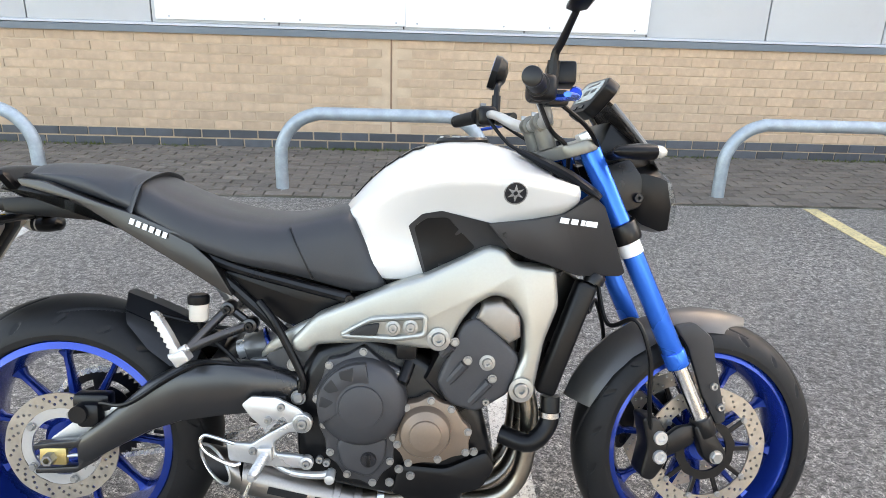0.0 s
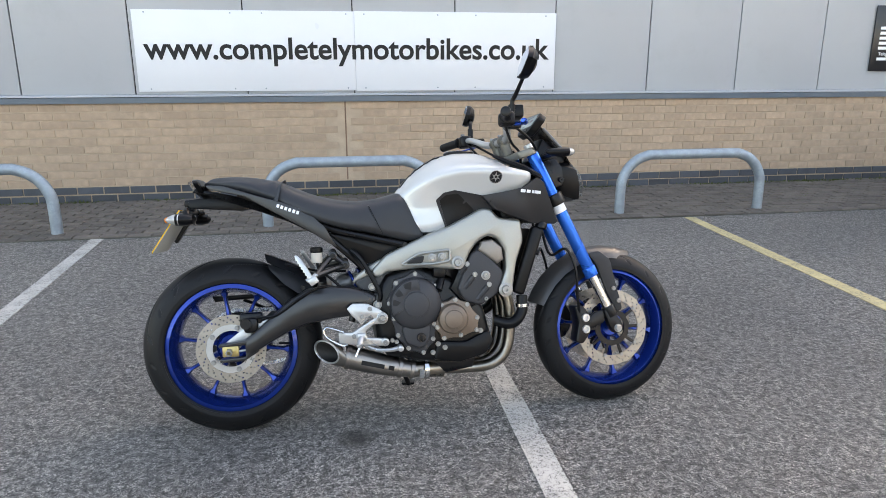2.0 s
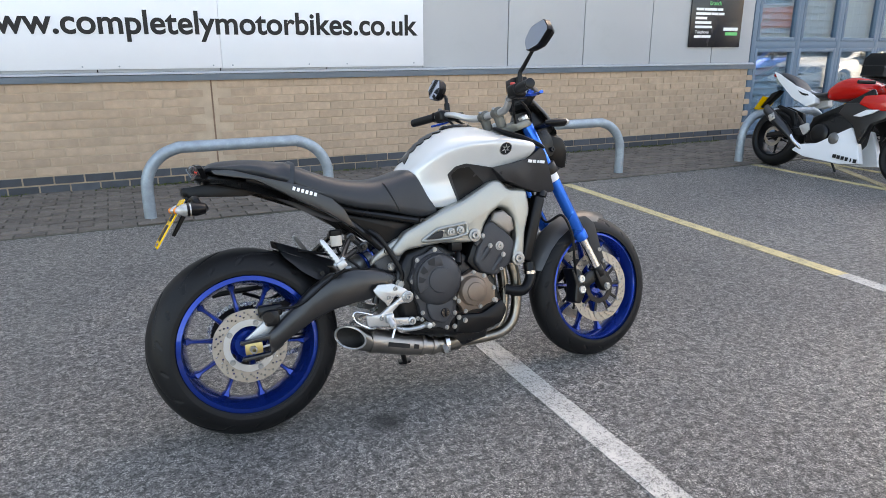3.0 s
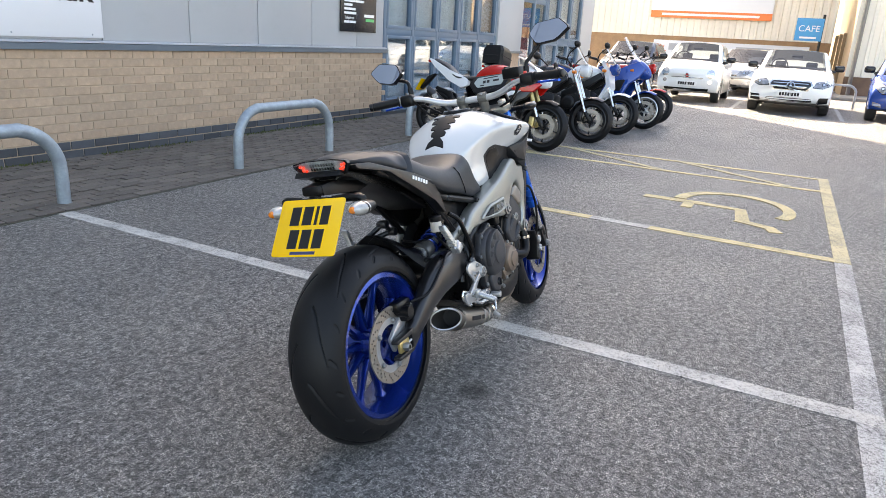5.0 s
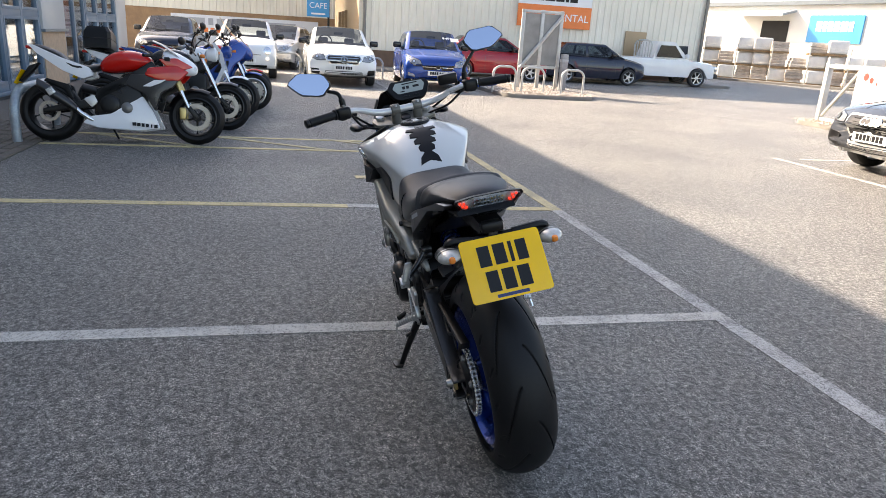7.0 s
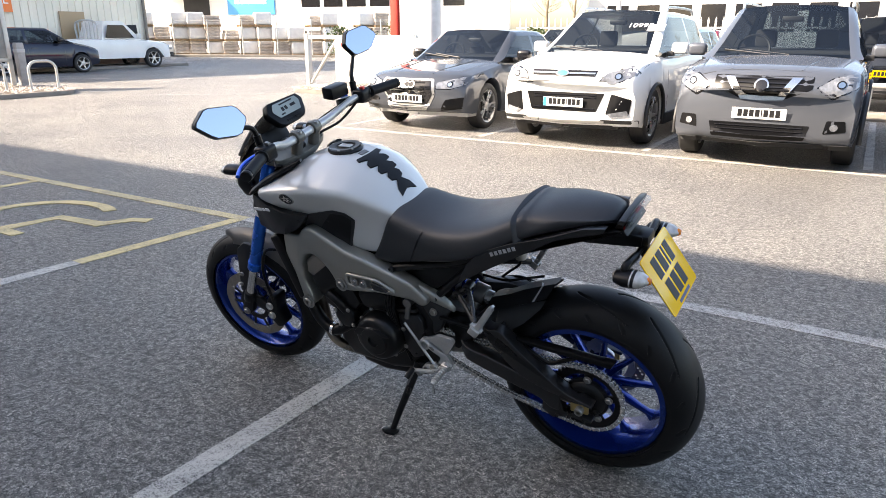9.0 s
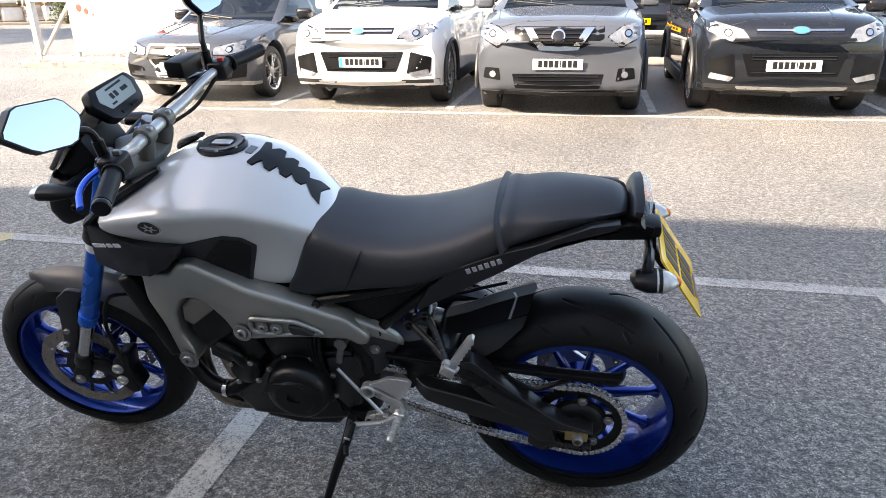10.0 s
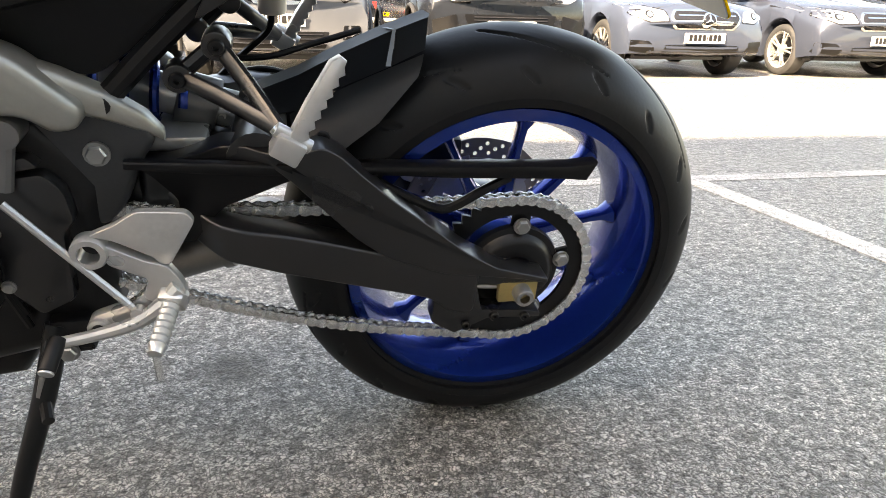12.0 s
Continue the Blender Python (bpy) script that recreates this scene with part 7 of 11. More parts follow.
for x, w in ((0.5, 0.085), (0.567, 0.02)):
    part("mark_bar", moved(box(-w / 2, w / 2, -0.0012, 0.001, -0.008, 0.008, 0.0005, 1), Matrix.Translation((x, -0.116 - float(np.interp(x, [0.5, 0.565], [0.0437, 0.0392])), 0.238 - (x - 0.5) * 0.27)) @ Matrix.Rotation(radians(15.5), 4, "Y") @ Matrix.Rotation(radians(4), 4, "Z")), INK, exh)
part("wire_guard", tube([(0.4, -0.195, 0.368), (0.365, -0.2, 0.382), (0.34, -0.2, 0.388), (0.331, -0.2, 0.373), (0.345, -0.2, 0.35), (0.39, -0.195, 0.322), (0.41, -0.19, 0.322)], 0.0042, 8), CHROME, exh)
part("sensor_boss", rod((0.68, -0.15, 0.2), (0.675, -0.175, 0.185), 0.009, 10), ALLOY, exh)

# right footrest plate, brake pedal
rs = thing("rider_footrest", pose(0, 0, 0), "", "")
rs.parent = bike
tagged(rs, "alloy footrest plate with brake pedal")
part("plate", prism([(0.38, 0.367), (0.432, 0.364), (0.47, 0.389), (0.517, 0.416), (0.54, 0.428), (0.557, 0.42), (0.556, 0.397), (0.538, 0.39), (0.508, 0.389), (0.479, 0.367), (0.482, 0.343), (0.531, 0.338), (0.555, 0.332), (0.559, 0.32), (0.551, 0.31), (0.531, 0.31), (0.472, 0.314), (0.384, 0.327)], -0.188, -0.173, 0.004, 3, r=0.006), ALLOY, rs)
part("heel_guard", prism([(0.413, 0.45), (0.434, 0.468), (0.487, 0.465), (0.532, 0.441), (0.548, 0.425), (0.51, 0.41), (0.492, 0.42), (0.474, 0.398), (0.462, 0.386), (0.456, 0.4), (0.43, 0.425)], -0.19, -0.181, 0.002, r=0.006), ALLOY, rs)
part("eye", rod((0.538, -0.175, 0.411), (0.538, -0.195, 0.411), 0.021, 20, bev=0.003), ALLOY, rs)
part("eye", rod((0.546, -0.175, 0.323), (0.546, -0.193, 0.323), 0.0145, 18, bev=0.002), ALLOY, rs)
part("pedal", tube([(0.43, -0.168, 0.35), (0.5, -0.172, 0.3), (0.56, -0.18, 0.292), (0.6, -0.19, 0.3)], [0.01, 0.008, 0.008, 0.009], 10, 4), ALLOY, rs)
part("pedal_tip", rod((0.598, -0.225, 0.302), (0.598, -0.185, 0.302), 0.0105, 12, bev=0.002), ALLOY, rs)
PEG = [(0.0, 0.0), (0.0095, 0.0)] + [(0.0112 if k % 2 else 0.0088, 0.006 + 0.0044 * k) for k in range(17)] + [(0.008, 0.083), (0.0, 0.085)]
pegm = Matrix.Translation((0.462, -0.192, 0.345)) @ Vector((0, 1, 0)).rotation_difference(Vector((-0.012, -0.08, -0.016)).normalized()).to_matrix().to_4x4()
part("peg_clevis", box(0.447, 0.477, -0.204, -0.186, 0.332, 0.362, 0.004), ALLOY, rs)
part("peg", moved(turned(PEG, 14), pegm), ALLOY, rs, "ribbed alloy peg")
part("feeler", rod((0.451, -0.268, 0.323), (0.438, -0.272, 0.294), 0.0042, 8), CHROME, rs)
bolt(BIG_BOLT, 0.538, -0.197, 0.411, 0.85, False, rs)
for x, y, z in ((0.495, -0.192, 0.446), (0.468, -0.192, 0.418), (0.435, -0.19, 0.35), (0.546, -0.195, 0.323), (0.587, -0.18, 0.32), (0.572, -0.178, 0.326)):
    bolt(SOCKET, x, y, z, 1.1, False, rs)
part("master_cylinder", join(rod((0.43, -0.15, 0.4), (0.45, -0.15, 0.47), 0.012, 12), box(0.44, 0.5, -0.16, -0.14, 0.42, 0.46, 0.006)), BLACK_METAL, rs)
# left footrest plate, shifter
ls = thing("rider_footrest", pose(0, 0, 0), "", "")
ls.parent = bike
tagged(ls, "alloy footrest plate with gear lever")
part("plate", prism([(0.524, 0.442), (0.495, 0.454), (0.47, 0.47), (0.418, 0.467), (0.41, 0.455), (0.442, 0.401), (0.452, 0.401), (0.459, 0.411), (0.5, 0.435)], 0.166, 0.178, 0.003, 3, r=0.006), ALLOY, ls, "cast alloy heel plate")
part("arm", prism([(0.522, 0.437), (0.508, 0.43), (0.468, 0.407), (0.446, 0.4), (0.433, 0.378), (0.427, 0.358), (0.444, 0.345), (0.47, 0.338), (0.484, 0.334), (0.522, 0.308), (0.538, 0.309), (0.544, 0.32), (0.536, 0.335), (0.492, 0.35), (0.474, 0.367), (0.468, 0.383), (0.508, 0.404)], 0.164, 0.18, 0.004, 3, r=0.006), ALLOY, ls, "cast alloy bracket arm")
part("eye", turned([(0.012, 0.16), (0.0185, 0.16), (0.0205, 0.164), (0.0205, 0.18), (0.0185, 0.184), (0.012, 0.184)], 28, (0.525, 0, 0.421), closed=True), ALLOY, ls)
part("eye", rod((0.531, 0.16, 0.32), (0.531, 0.186, 0.32), 0.0135, 18, bev=0.002), ALLOY, ls)
bolt(SOCKET_DARK, 0.531, 0.188, 0.32, 1.1, True, ls)
part("gear_lever", tube([(0.434, 0.185, 0.372), (0.452, 0.19, 0.356), (0.486, 0.194, 0.334), (0.531, 0.197, 0.322), (0.57, 0.202, 0.318)], [0.013, 0.011, 0.009, 0.0075, 0.007], 10, 4), ALLOY, ls)
part("lever_tip", rod((0.57, 0.202, 0.325), (0.577, 0.238, 0.306), 0.0095, 12, bev=0.002), RUBBER, ls)
part("tip_end", rod((0.577, 0.238, 0.306), (0.5775, 0.241, 0.3045), 0.0085, 12, bev=0.001), ALLOY, ls)
part("shift_rod", rod((0.487, 0.188, 0.348), (0.6, 0.172, 0.482), 0.0045, 8), ALLOY, ls)
part("rod_end", rod((0.484, 0.182, 0.345), (0.484, 0.196, 0.345), 0.0085, 12, bev=0.002), ALLOY, ls)
pegm = Matrix.Translation((0.442, 0.182, 0.362)) @ Vector((0, 1, 0)).rotation_difference(Vector((0.016, 0.08, -0.027)).normalized()).to_matrix().to_4x4()
part("peg_clevis", moved(box(-0.015, 0.015, -0.002, 0.016, -0.013, 0.013, 0.004), pegm), ALLOY, ls)
part("peg", moved(turned(PEG, 14), pegm), ALLOY, ls, "ribbed alloy peg")
part("feeler", rod((0.457, 0.256, 0.333), (0.455, 0.262, 0.303), 0.0042, 8), CHROME, ls)
# side stand on the left
st = thing("side_stand", pose(0, 0, 0), "", "")
st.parent = bike
tagged(st, "black steel side stand, down")
part("leg", tube([(0.59, 0.14, 0.3), (0.612, 0.18, 0.22), (0.64, 0.215, 0.14), (0.662, 0.244, 0.07), (0.666, 0.25, 0.056)], [0.015, 0.014, 0.0125, 0.011, 0.011], 12, 4), BLACK_METAL, st)
part("foot", moved(prism([(-0.03, -0.016), (0.022, -0.02), (0.03, 0.012), (0.008, 0.022), (-0.026, 0.016)], -0.004, 0.006, 0.002, r=0.006, plane="xy"), Matrix.Translation((0.668, 0.262, 0.0605)) @ Matrix.Rotation(radians(12), 4, "X")), BLACK_METAL, st)
part("bracket", box(0.55, 0.6, 0.1, 0.15, 0.26, 0.31, 0.008), BLACK_METAL, st)
bolt(HEX, 0.58, 0.16, 0.27, 1.4, True, st)
part("tang", rod((0.612, 0.18, 0.22), (0.6, 0.215, 0.212), 0.007, 10), BLACK_METAL, st)
part("spring", rod((0.595, 0.16, 0.29), (0.632, 0.21, 0.165), 0.006, 8), GREY_PAINT, st)

# tank
TX = [0.6, 0.64, 0.69, 0.76, 0.84, 0.92, 1.0, 1.06, 1.105]
def tab(x, ys):
    return float(np.interp(x, TX, ys))
rings = []
for x in np.linspace(0.6, 1.105, 22):
    zt = tab(x, [0.845, 0.89, 0.94, 0.985, 1.006, 1.006, 0.982, 0.95, 0.922])
    wt = tab(x, [0.05, 0.07, 0.085, 0.095, 0.1, 0.1, 0.1, 0.11, 0.14])
    zs = tab(x, [0.82, 0.85, 0.885, 0.918, 0.93, 0.93, 0.924, 0.915, 0.905])
    ws = tab(x, [0.09, 0.12, 0.15, 0.182, 0.208, 0.226, 0.236, 0.236, 0.226])
    zl = tab(x, [0.77, 0.775, 0.78, 0.8, 0.83, 0.85, 0.865, 0.875, 0.89])
    wl = tab(x, [0.096, 0.118, 0.132, 0.144, 0.163, 0.19, 0.216, 0.226, 0.22])
    zb = tab(x, [0.77, 0.735, 0.705, 0.705, 0.725, 0.76, 0.81, 0.85, 0.88])
    wb = tab(x, [0.09, 0.128, 0.142, 0.15, 0.155, 0.16, 0.18, 0.2, 0.2])
    half = [(0, zt), (wt * 0.55, zt - 0.003), (wt, zt - 0.014), (wt + (ws - wt) * 0.5, zt - 0.014 - (zt - 0.014 - zs) * 0.42), (ws - 0.014, zs + 0.012), (ws, zs - 0.002), (ws - 0.003, zs - 0.016),
            (wl + (ws - wl) * 0.35, zl + (zs - zl) * 0.4), (wl, zl), (wb, zb + (zl - zb) * 0.4), (wb - 0.004, zb), (wb * 0.7, zb - 0.004), (0, zb)]
    rings.append(mirrored([(x, y, z) for y, z in half]))
tank = bp("tank", loft(rings), TANK_SILVER, "pearl silver fuel tank with sharp shoulders", smooth=60, sub=1)
TT = tree_of(tank)
for sgn, way in ((-1, "-y"), (1, "+y")):
    # graphite side pads, air scoops, badges
    pad = part("side_pad", patch(TT, [(0.752, 0.825), (0.78, 0.851), (0.82, 0.859), (0.922, 0.836), (0.96, 0.785), (0.9, 0.752), (0.835, 0.722), (0.788, 0.714)], way, 1, 0.03, 0.004, 0.012, 0.005), MATT_GREY, tank, "matt graphite tank side panel")
    part("knee_pad", patch(tree_of(pad), [(0.764, 0.824), (0.79, 0.843), (0.832, 0.846), (0.891, 0.784), (0.829, 0.728), (0.79, 0.725)], way, 1, 0.03, 0.0012, 0.003, 0.006), BLACK_PLASTIC, pad)
    bd = part("badge", patch(TT, [(0.962 + 0.023 * math.cos(a), 0.9 + 0.023 * math.sin(a)) for a in np.linspace(0, 6.2832, 29)[:-1]], way, 1, 0.02, 0.003, 0.006), CHROME, tank, "round black and chrome tank badge")
    part("badge_face", patch(TT, [(0.962 + 0.0205 * math.cos(a), 0.9 + 0.0205 * math.sin(a)) for a in np.linspace(0, 6.2832, 29)[:-1]], way, 1, 0.02, 0.0036, 0.004), BLACK_GLOSS, bd)
    for k in range(6):
        a = k * math.pi / 3 + 0.52
        c, s = math.cos(a), math.sin(a)
        part("badge_ray", patch(TT, [(0.962 + 0.018 * c, 0.9 + 0.018 * s), (0.962 + 0.004 * -s + 0.004 * c, 0.9 + 0.004 * c + 0.004 * s), (0.962 - 0.004 * -s + 0.004 * c, 0.9 - 0.004 * c + 0.004 * s)], way, 1, 0.02, 0.0042, 0.002), CHROME, bd)
    part("shoulder_trim", tube([(0.985, sgn * 0.1, 0.985), (1.03, sgn * 0.125, 0.962), (1.08, sgn * 0.165, 0.935), (1.12, sgn * 0.205, 0.905), (1.135, sgn * 0.213, 0.893)], [0.012, 0.02, 0.021, 0.017, 0.01], 10, 4, flat=0.55), BLACK_PLASTIC, tank)
    SCOOP = [(0.914, 0.836), (0.99, 0.846), (1.064, 0.86), (1.12, 0.897), (1.15, 0.875), (1.217, 0.731), (1.206, 0.722), (1.106, 0.729), (0.999, 0.768), (0.958, 0.785)]
    sc = bp("air_scoop", prism(SCOOP, sgn * 0.17, sgn * 0.215, 0.006, 2, r=0.005), MATT_GREY, "matt graphite air scoop")
    for v in sc.data.vertices:
        v.co.y *= float(np.interp(v.co.x, [0.92, 1.0, 1.1, 1.19], [0.92, 1.06, 1.06, 0.86]))
        if v.co.x > 1.0:
            v.co.y -= sgn * float(np.interp(v.co.z, [0.72, 0.9], [0.05, 0.0]))
    y = sgn * 0.2218
    for k, (u, w) in enumerate(((1.062, 0.018), (1.083, 0.014), (1.1, 0.008), (1.118, 0.024))):
        part("mark_bar", moved(box(-w / 2, w / 2, -0.0012, 0.0012, -0.0055, 0.0055), Matrix.Translation((u, sgn * (0.2235 - (u - 1.06) * 0.1), 0.848 - (u - 1.06) * 0.12)) @ Matrix.Rotation(radians(8), 4, "Y") @ Matrix.Rotation(radians(-8 * sgn), 4, "Z") @ Matrix.Rotation(radians(-sgn * 15), 4, "X")), INK_WHITE, sc)
    bolt(SOCKET_DARK, 0.948, sgn * 0.206, 0.815, 0.8, sgn > 0, sc)
# filler cap, pad on the tank's back, small labels
cap = part("filler_cap", moved(turned([(0.0, 0.004), (0.03, 0.004), (0.032, 0.007), (0.056, 0.006), (0.06, 0.0), (0.058, -0.01)], 36, axis="z"), Matrix.Translation((0.87, 0, 1.005)) @ Matrix.Rotation(radians(-2), 4, "Y")), BLACK_METAL, tank, "black round filler cap")
part("cap_ring", moved(turned([(0.036, 0.0075), (0.05, 0.0075), (0.05, 0.006), (0.036, 0.006)], 36, axis="z", closed=True), Matrix.Translation((0.87, 0, 1.005))), GREY_PAINT, cap)
part("key_flap", moved(box(-0.026, 0.022, -0.012, 0.012, 0.004, 0.0095, 0.003), Matrix.Translation((0.87, 0, 1.005))), ALLOY, cap)
for k in range(7):
    share("bolt", SOCKET, cap, Matrix.Translation((0.87 + 0.052 * math.cos(0.8976 * k), 0.052 * math.sin(0.8976 * k), 1.0115)) @ Matrix.Rotation(radians(-90), 4, "X") @ Matrix.Scale(0.55, 4))
part("tank_label", patch(TT, [(0.79, -0.018), (0.805, -0.018), (0.805, 0.018), (0.79, 0.018)], "+z", 2, 0.02, 0.002, 0.003), GREY_PAINT, tank)
PAD = [(0.785, 0.055), (0.772, 0.06), (0.76, 0.03), (0.748, 0.05), (0.735, 0.052), (0.728, 0.022), (0.715, 0.042), (0.702, 0.042), (0.697, 0.018), (0.686, 0.032), (0.674, 0.03), (0.668, 0.012), (0.65, 0.034), (0.632, 0.04), (0.64, 0.0)]
part("tank_pad", patch(TT, PAD + [(x, -y) for x, y in PAD[::-1] if y > 0] + [(0.778, 0.0)], "+z", 2, 0.02, 0.003, 0.004), BLACK_PLASTIC, tank, "black spine-shaped tank protector")

# seat
rings = []
SX = [-0.075, -0.06, 0.0, 0.1, 0.165, 0.18, 0.215, 0.3, 0.4, 0.5, 0.58, 0.64, 0.69]
for x in [-0.075, -0.06, -0.02, 0.04, 0.1, 0.14, 0.163, 0.172, 0.182, 0.2, 0.24, 0.3, 0.36, 0.42, 0.48, 0.54, 0.59, 0.63, 0.65, 0.67, 0.69, 0.712]:
    f = lambda ys: float(np.interp(x, SX, ys))
    zt = f([0.912, 0.932, 0.94, 0.934, 0.92, 0.921, 0.905, 0.866, 0.838, 0.832, 0.85, 0.87, 0.85]) if x < 0.645 else float(np.interp(x, [0.645, 0.66, 0.69, 0.716], [0.85, 0.81, 0.75, 0.7]))
    zb = f([0.9, 0.9, 0.895, 0.868, 0.845, 0.838, 0.815, 0.775, 0.735, 0.72, 0.695, 0.678, 0.685])
    w = f([0.06, 0.075, 0.1, 0.125, 0.135, 0.14, 0.15, 0.165, 0.168, 0.16, 0.15, 0.146, 0.15])
    if x > 0.55:
        zt = min(zt, 0.9)
    crown = 0.006 if x > 0.17 else 0.008
    half = [(0, zt), (0.45 * w, zt - crown * 0.4), (0.72 * w, zt - crown * 1.6), (0.88 * w, zt - 0.022), (0.97 * w, zt - 0.05 if zt - zb > 0.07 else zt - 0.024), (w, zb + 0.02), (0.99 * w, zb), (0.6 * w, zb - 0.004), (0, zb - 0.004)]
    rings.append(mirrored([(x, y, z) for y, z in half]))
seat = bp("seat", loft(rings), LEATHER, "black vinyl dual seat with a strap", smooth=60, sub=1)
ST = tree_of(seat)
strap = [(0.168, y, z) for y, z in ((-0.142, 0.835), (-0.132, 0.872), (-0.11, 0.893), (0, 0.907), (0.11, 0.893), (0.132, 0.872), (0.142, 0.835))]
part("strap", tube([(x + 0.03 - 0.25 * (0.905 - z), y * 1.005, z + 0.004) for x, y, z in strap], 0.015, 12, 6, flat=0.16), LEATHER, seat, "black passenger strap")
for sgn, way in ((-1, "-y"), (1, "+y")):
    part("seam", patch(ST, [(0.498, 0.83), (0.501, 0.83), (0.556, 0.71), (0.553, 0.71)], way, 1, 0.02, 0.0015, 0.004), BLACK_PLASTIC, seat)

# tail: side cowls, undertray, lamp, plate hanger
for sgn in (-1, 1):
    COWL = [(-0.06, 0.904), (0.0, 0.9), (0.12, 0.86), (0.2, 0.836), (0.29, 0.8), (0.35, 0.742), (0.39, 0.668), (0.365, 0.682), (0.3, 0.728), (0.185, 0.795), (0.072, 0.862), (-0.05, 0.889)]
    cw = bp("tail_cowl", prism(COWL, sgn * 0.115, sgn * 0.15, 0.008, 3, r=0.008), BLACK_SATIN, "satin black tail side panel")
    for v in cw.data.vertices:
        v.co.y *= float(np.interp(v.co.x, [-0.06, 0.1, 0.3, 0.4], [0.72, 0.95, 1.08, 0.98]))
    for k in range(6):
        part("mark_bar", moved(box(-0.0046, 0.0046, -0.001, 0.001, -0.006, 0.006), Matrix.Translation((0.19 + 0.0135 * k, sgn * (0.1525 + 0.0014 * k), 0.823 - 0.0052 * k)) @ Matrix.Rotation(radians(20), 4, "Y") @ Matrix.Rotation(radians(sgn * 3.5), 4, "Z")), INK_GREY if sgn > 0 else INK_WHITE, cw)
    bp("side_cover", prism([(0.36, 0.72), (0.63, 0.665), (0.6, 0.62), (0.5, 0.6), (0.4, 0.67)], sgn * 0.085, sgn * 0.115, 0.006, r=0.015), BLACK_PLASTIC)
bp("undertray", prism([(-0.1, 0.895), (0.1, 0.85), (0.35, 0.73), (0.37, 0.69), (0.3, 0.722), (0.18, 0.788), (0.07, 0.85), (-0.08, 0.872), (-0.11, 0.88)], -0.085, 0.085, 0.006), BLACK_PLASTIC)
def lamp_ring(d, k):
    """One outline of the tail lamp, d behind its front, k its size."""
    return [(-0.064 - d + 0.4 * (0.014 - z), -0.012 + y * k, 0.894 + z * k) for y, z in ((-0.096, 0.027), (-0.05, 0.034), (0.05, 0.034), (0.096, 0.027), (0.101, 0.018), (0.078, -0.013), (0.036, -0.034), (-0.036, -0.034), (-0.078, -0.013), (-0.101, 0.018))]
lampbox = bp("tail_lamp", loft([lamp_ring(0.012, 0.86), lamp_ring(0.018, 0.98), lamp_ring(0.034, 1.0), lamp_ring(0.035, 0.93), lamp_ring(0.02, 0.9)]), BLACK_PLASTIC, "wide clear tail lamp with red lights")
part("lens", loft([lamp_ring(0.034, 0.93), lamp_ring(0.046, 0.9), lamp_ring(0.052, 0.78)]), CLEAR, lampbox, "clear lens")
part("reflector", loft([lamp_ring(0.0215, 0.89), lamp_ring(0.022, 0.89)]), surf("grey lamp bowl", (0.62, 0.62, 0.63), 0.3, 0.35, var=0.3, scale=60), lampbox)
def on_lamp(y, z, w, h):
    return moved(box(-0.003, 0.003, -w, w, -h, h, 0.001, 1), Matrix.Translation((-0.09 + 0.4 * (0.014 - z), -0.012 + y, 0.894 + z)) @ Matrix.Rotation(radians(-22), 4, "Y"))
for sgn in (-1, 1):
    for k, (y, z) in enumerate(((0.082, 0.016), (0.071, 0.014), (0.074, 0.005), (0.063, 0.002), (0.066, -0.006), (0.056, -0.01))):
        part("red_led", on_lamp(sgn * y, z, 0.0036, 0.0032), LED_RED, lampbox, "lit red light")
for k in range(9):
    for z in (0.018, 0.007, -0.004):
        part("led", on_lamp(-0.04 + 0.01 * k, z, 0.0032, 0.0045), CHROME, lampbox)
part("lamp_bar", on_lamp(0.0, -0.024, 0.03, 0.004), BLACK_PLASTIC, lampbox)
hang = bp("plate_hanger", join(prism([(-0.135, 0.856), (-0.06, 0.864), (0.05, 0.845), (0.1, 0.82), (0.05, 0.812), (-0.06, 0.82), (-0.13, 0.826)], -0.034, 0.034, 0.004, r=0.006), prism([(-0.14, 0.84), (-0.115, 0.835), (-0.125, 0.79), (-0.185, 0.7), (-0.195, 0.706), (-0.145, 0.79)], -0.014, 0.014, 0.003, r=0.004), rod((-0.125, -0.09, 0.812), (-0.125, 0.09, 0.812), 0.009, 10)), BLACK_PLASTIC, "black plastic plate hanger")
part("plate_lamp", box(-0.15, -0.105, -0.032, 0.032, 0.828, 0.858, 0.008), BLACK_PLASTIC, hang)
PM = Matrix.Translation((-0.196, -0.01, 0.745)) @ Matrix.Rotation(radians(34), 4, "Y") @ Matrix.Rotation(radians(-90), 4, "Z")
plate = bp("number_plate", moved(prism([(-0.115, -0.089), (0.115, -0.089), (0.115, 0.089), (-0.115, 0.089)], -0.0035, 0.0, 0.001, r=0.012), PM), PLATE_YELLOW, "yellow number plate with black bars")
for row, ws in ((0.036, (0.034, 0.034, 0.01, 0.03)), (-0.036, (0.034, 0.034, 0.034))):
    for k, w in enumerate(ws):
        x = -sum(ws) / 2 - 0.0105 * (len(ws) - 1) / 2 + sum(ws[:k]) + 0.0105 * k + w / 2
        part("text_bar", moved(box(x - w / 2, x + w / 2, -0.0046, -0.003, row - 0.029, row + 0.029), PM), INK, plate)
part("text_bar", moved(box(-0.045, 0.045, -0.0046, -0.003, -0.083, -0.074), PM), surf("dark blue ink", (0.02, 0.03, 0.09), 0.4), plate)
part("plate_back", moved(prism([(-0.114, -0.088), (0.114, -0.088), (0.114, 0.088), (-0.114, 0.088)], 0.0002, 0.0016, 0.0004, 1, r=0.012), PM), surf("pale plate back", (0.5, 0.49, 0.44), 0.4, var=0.08), plate, "pale grey back of the plate")
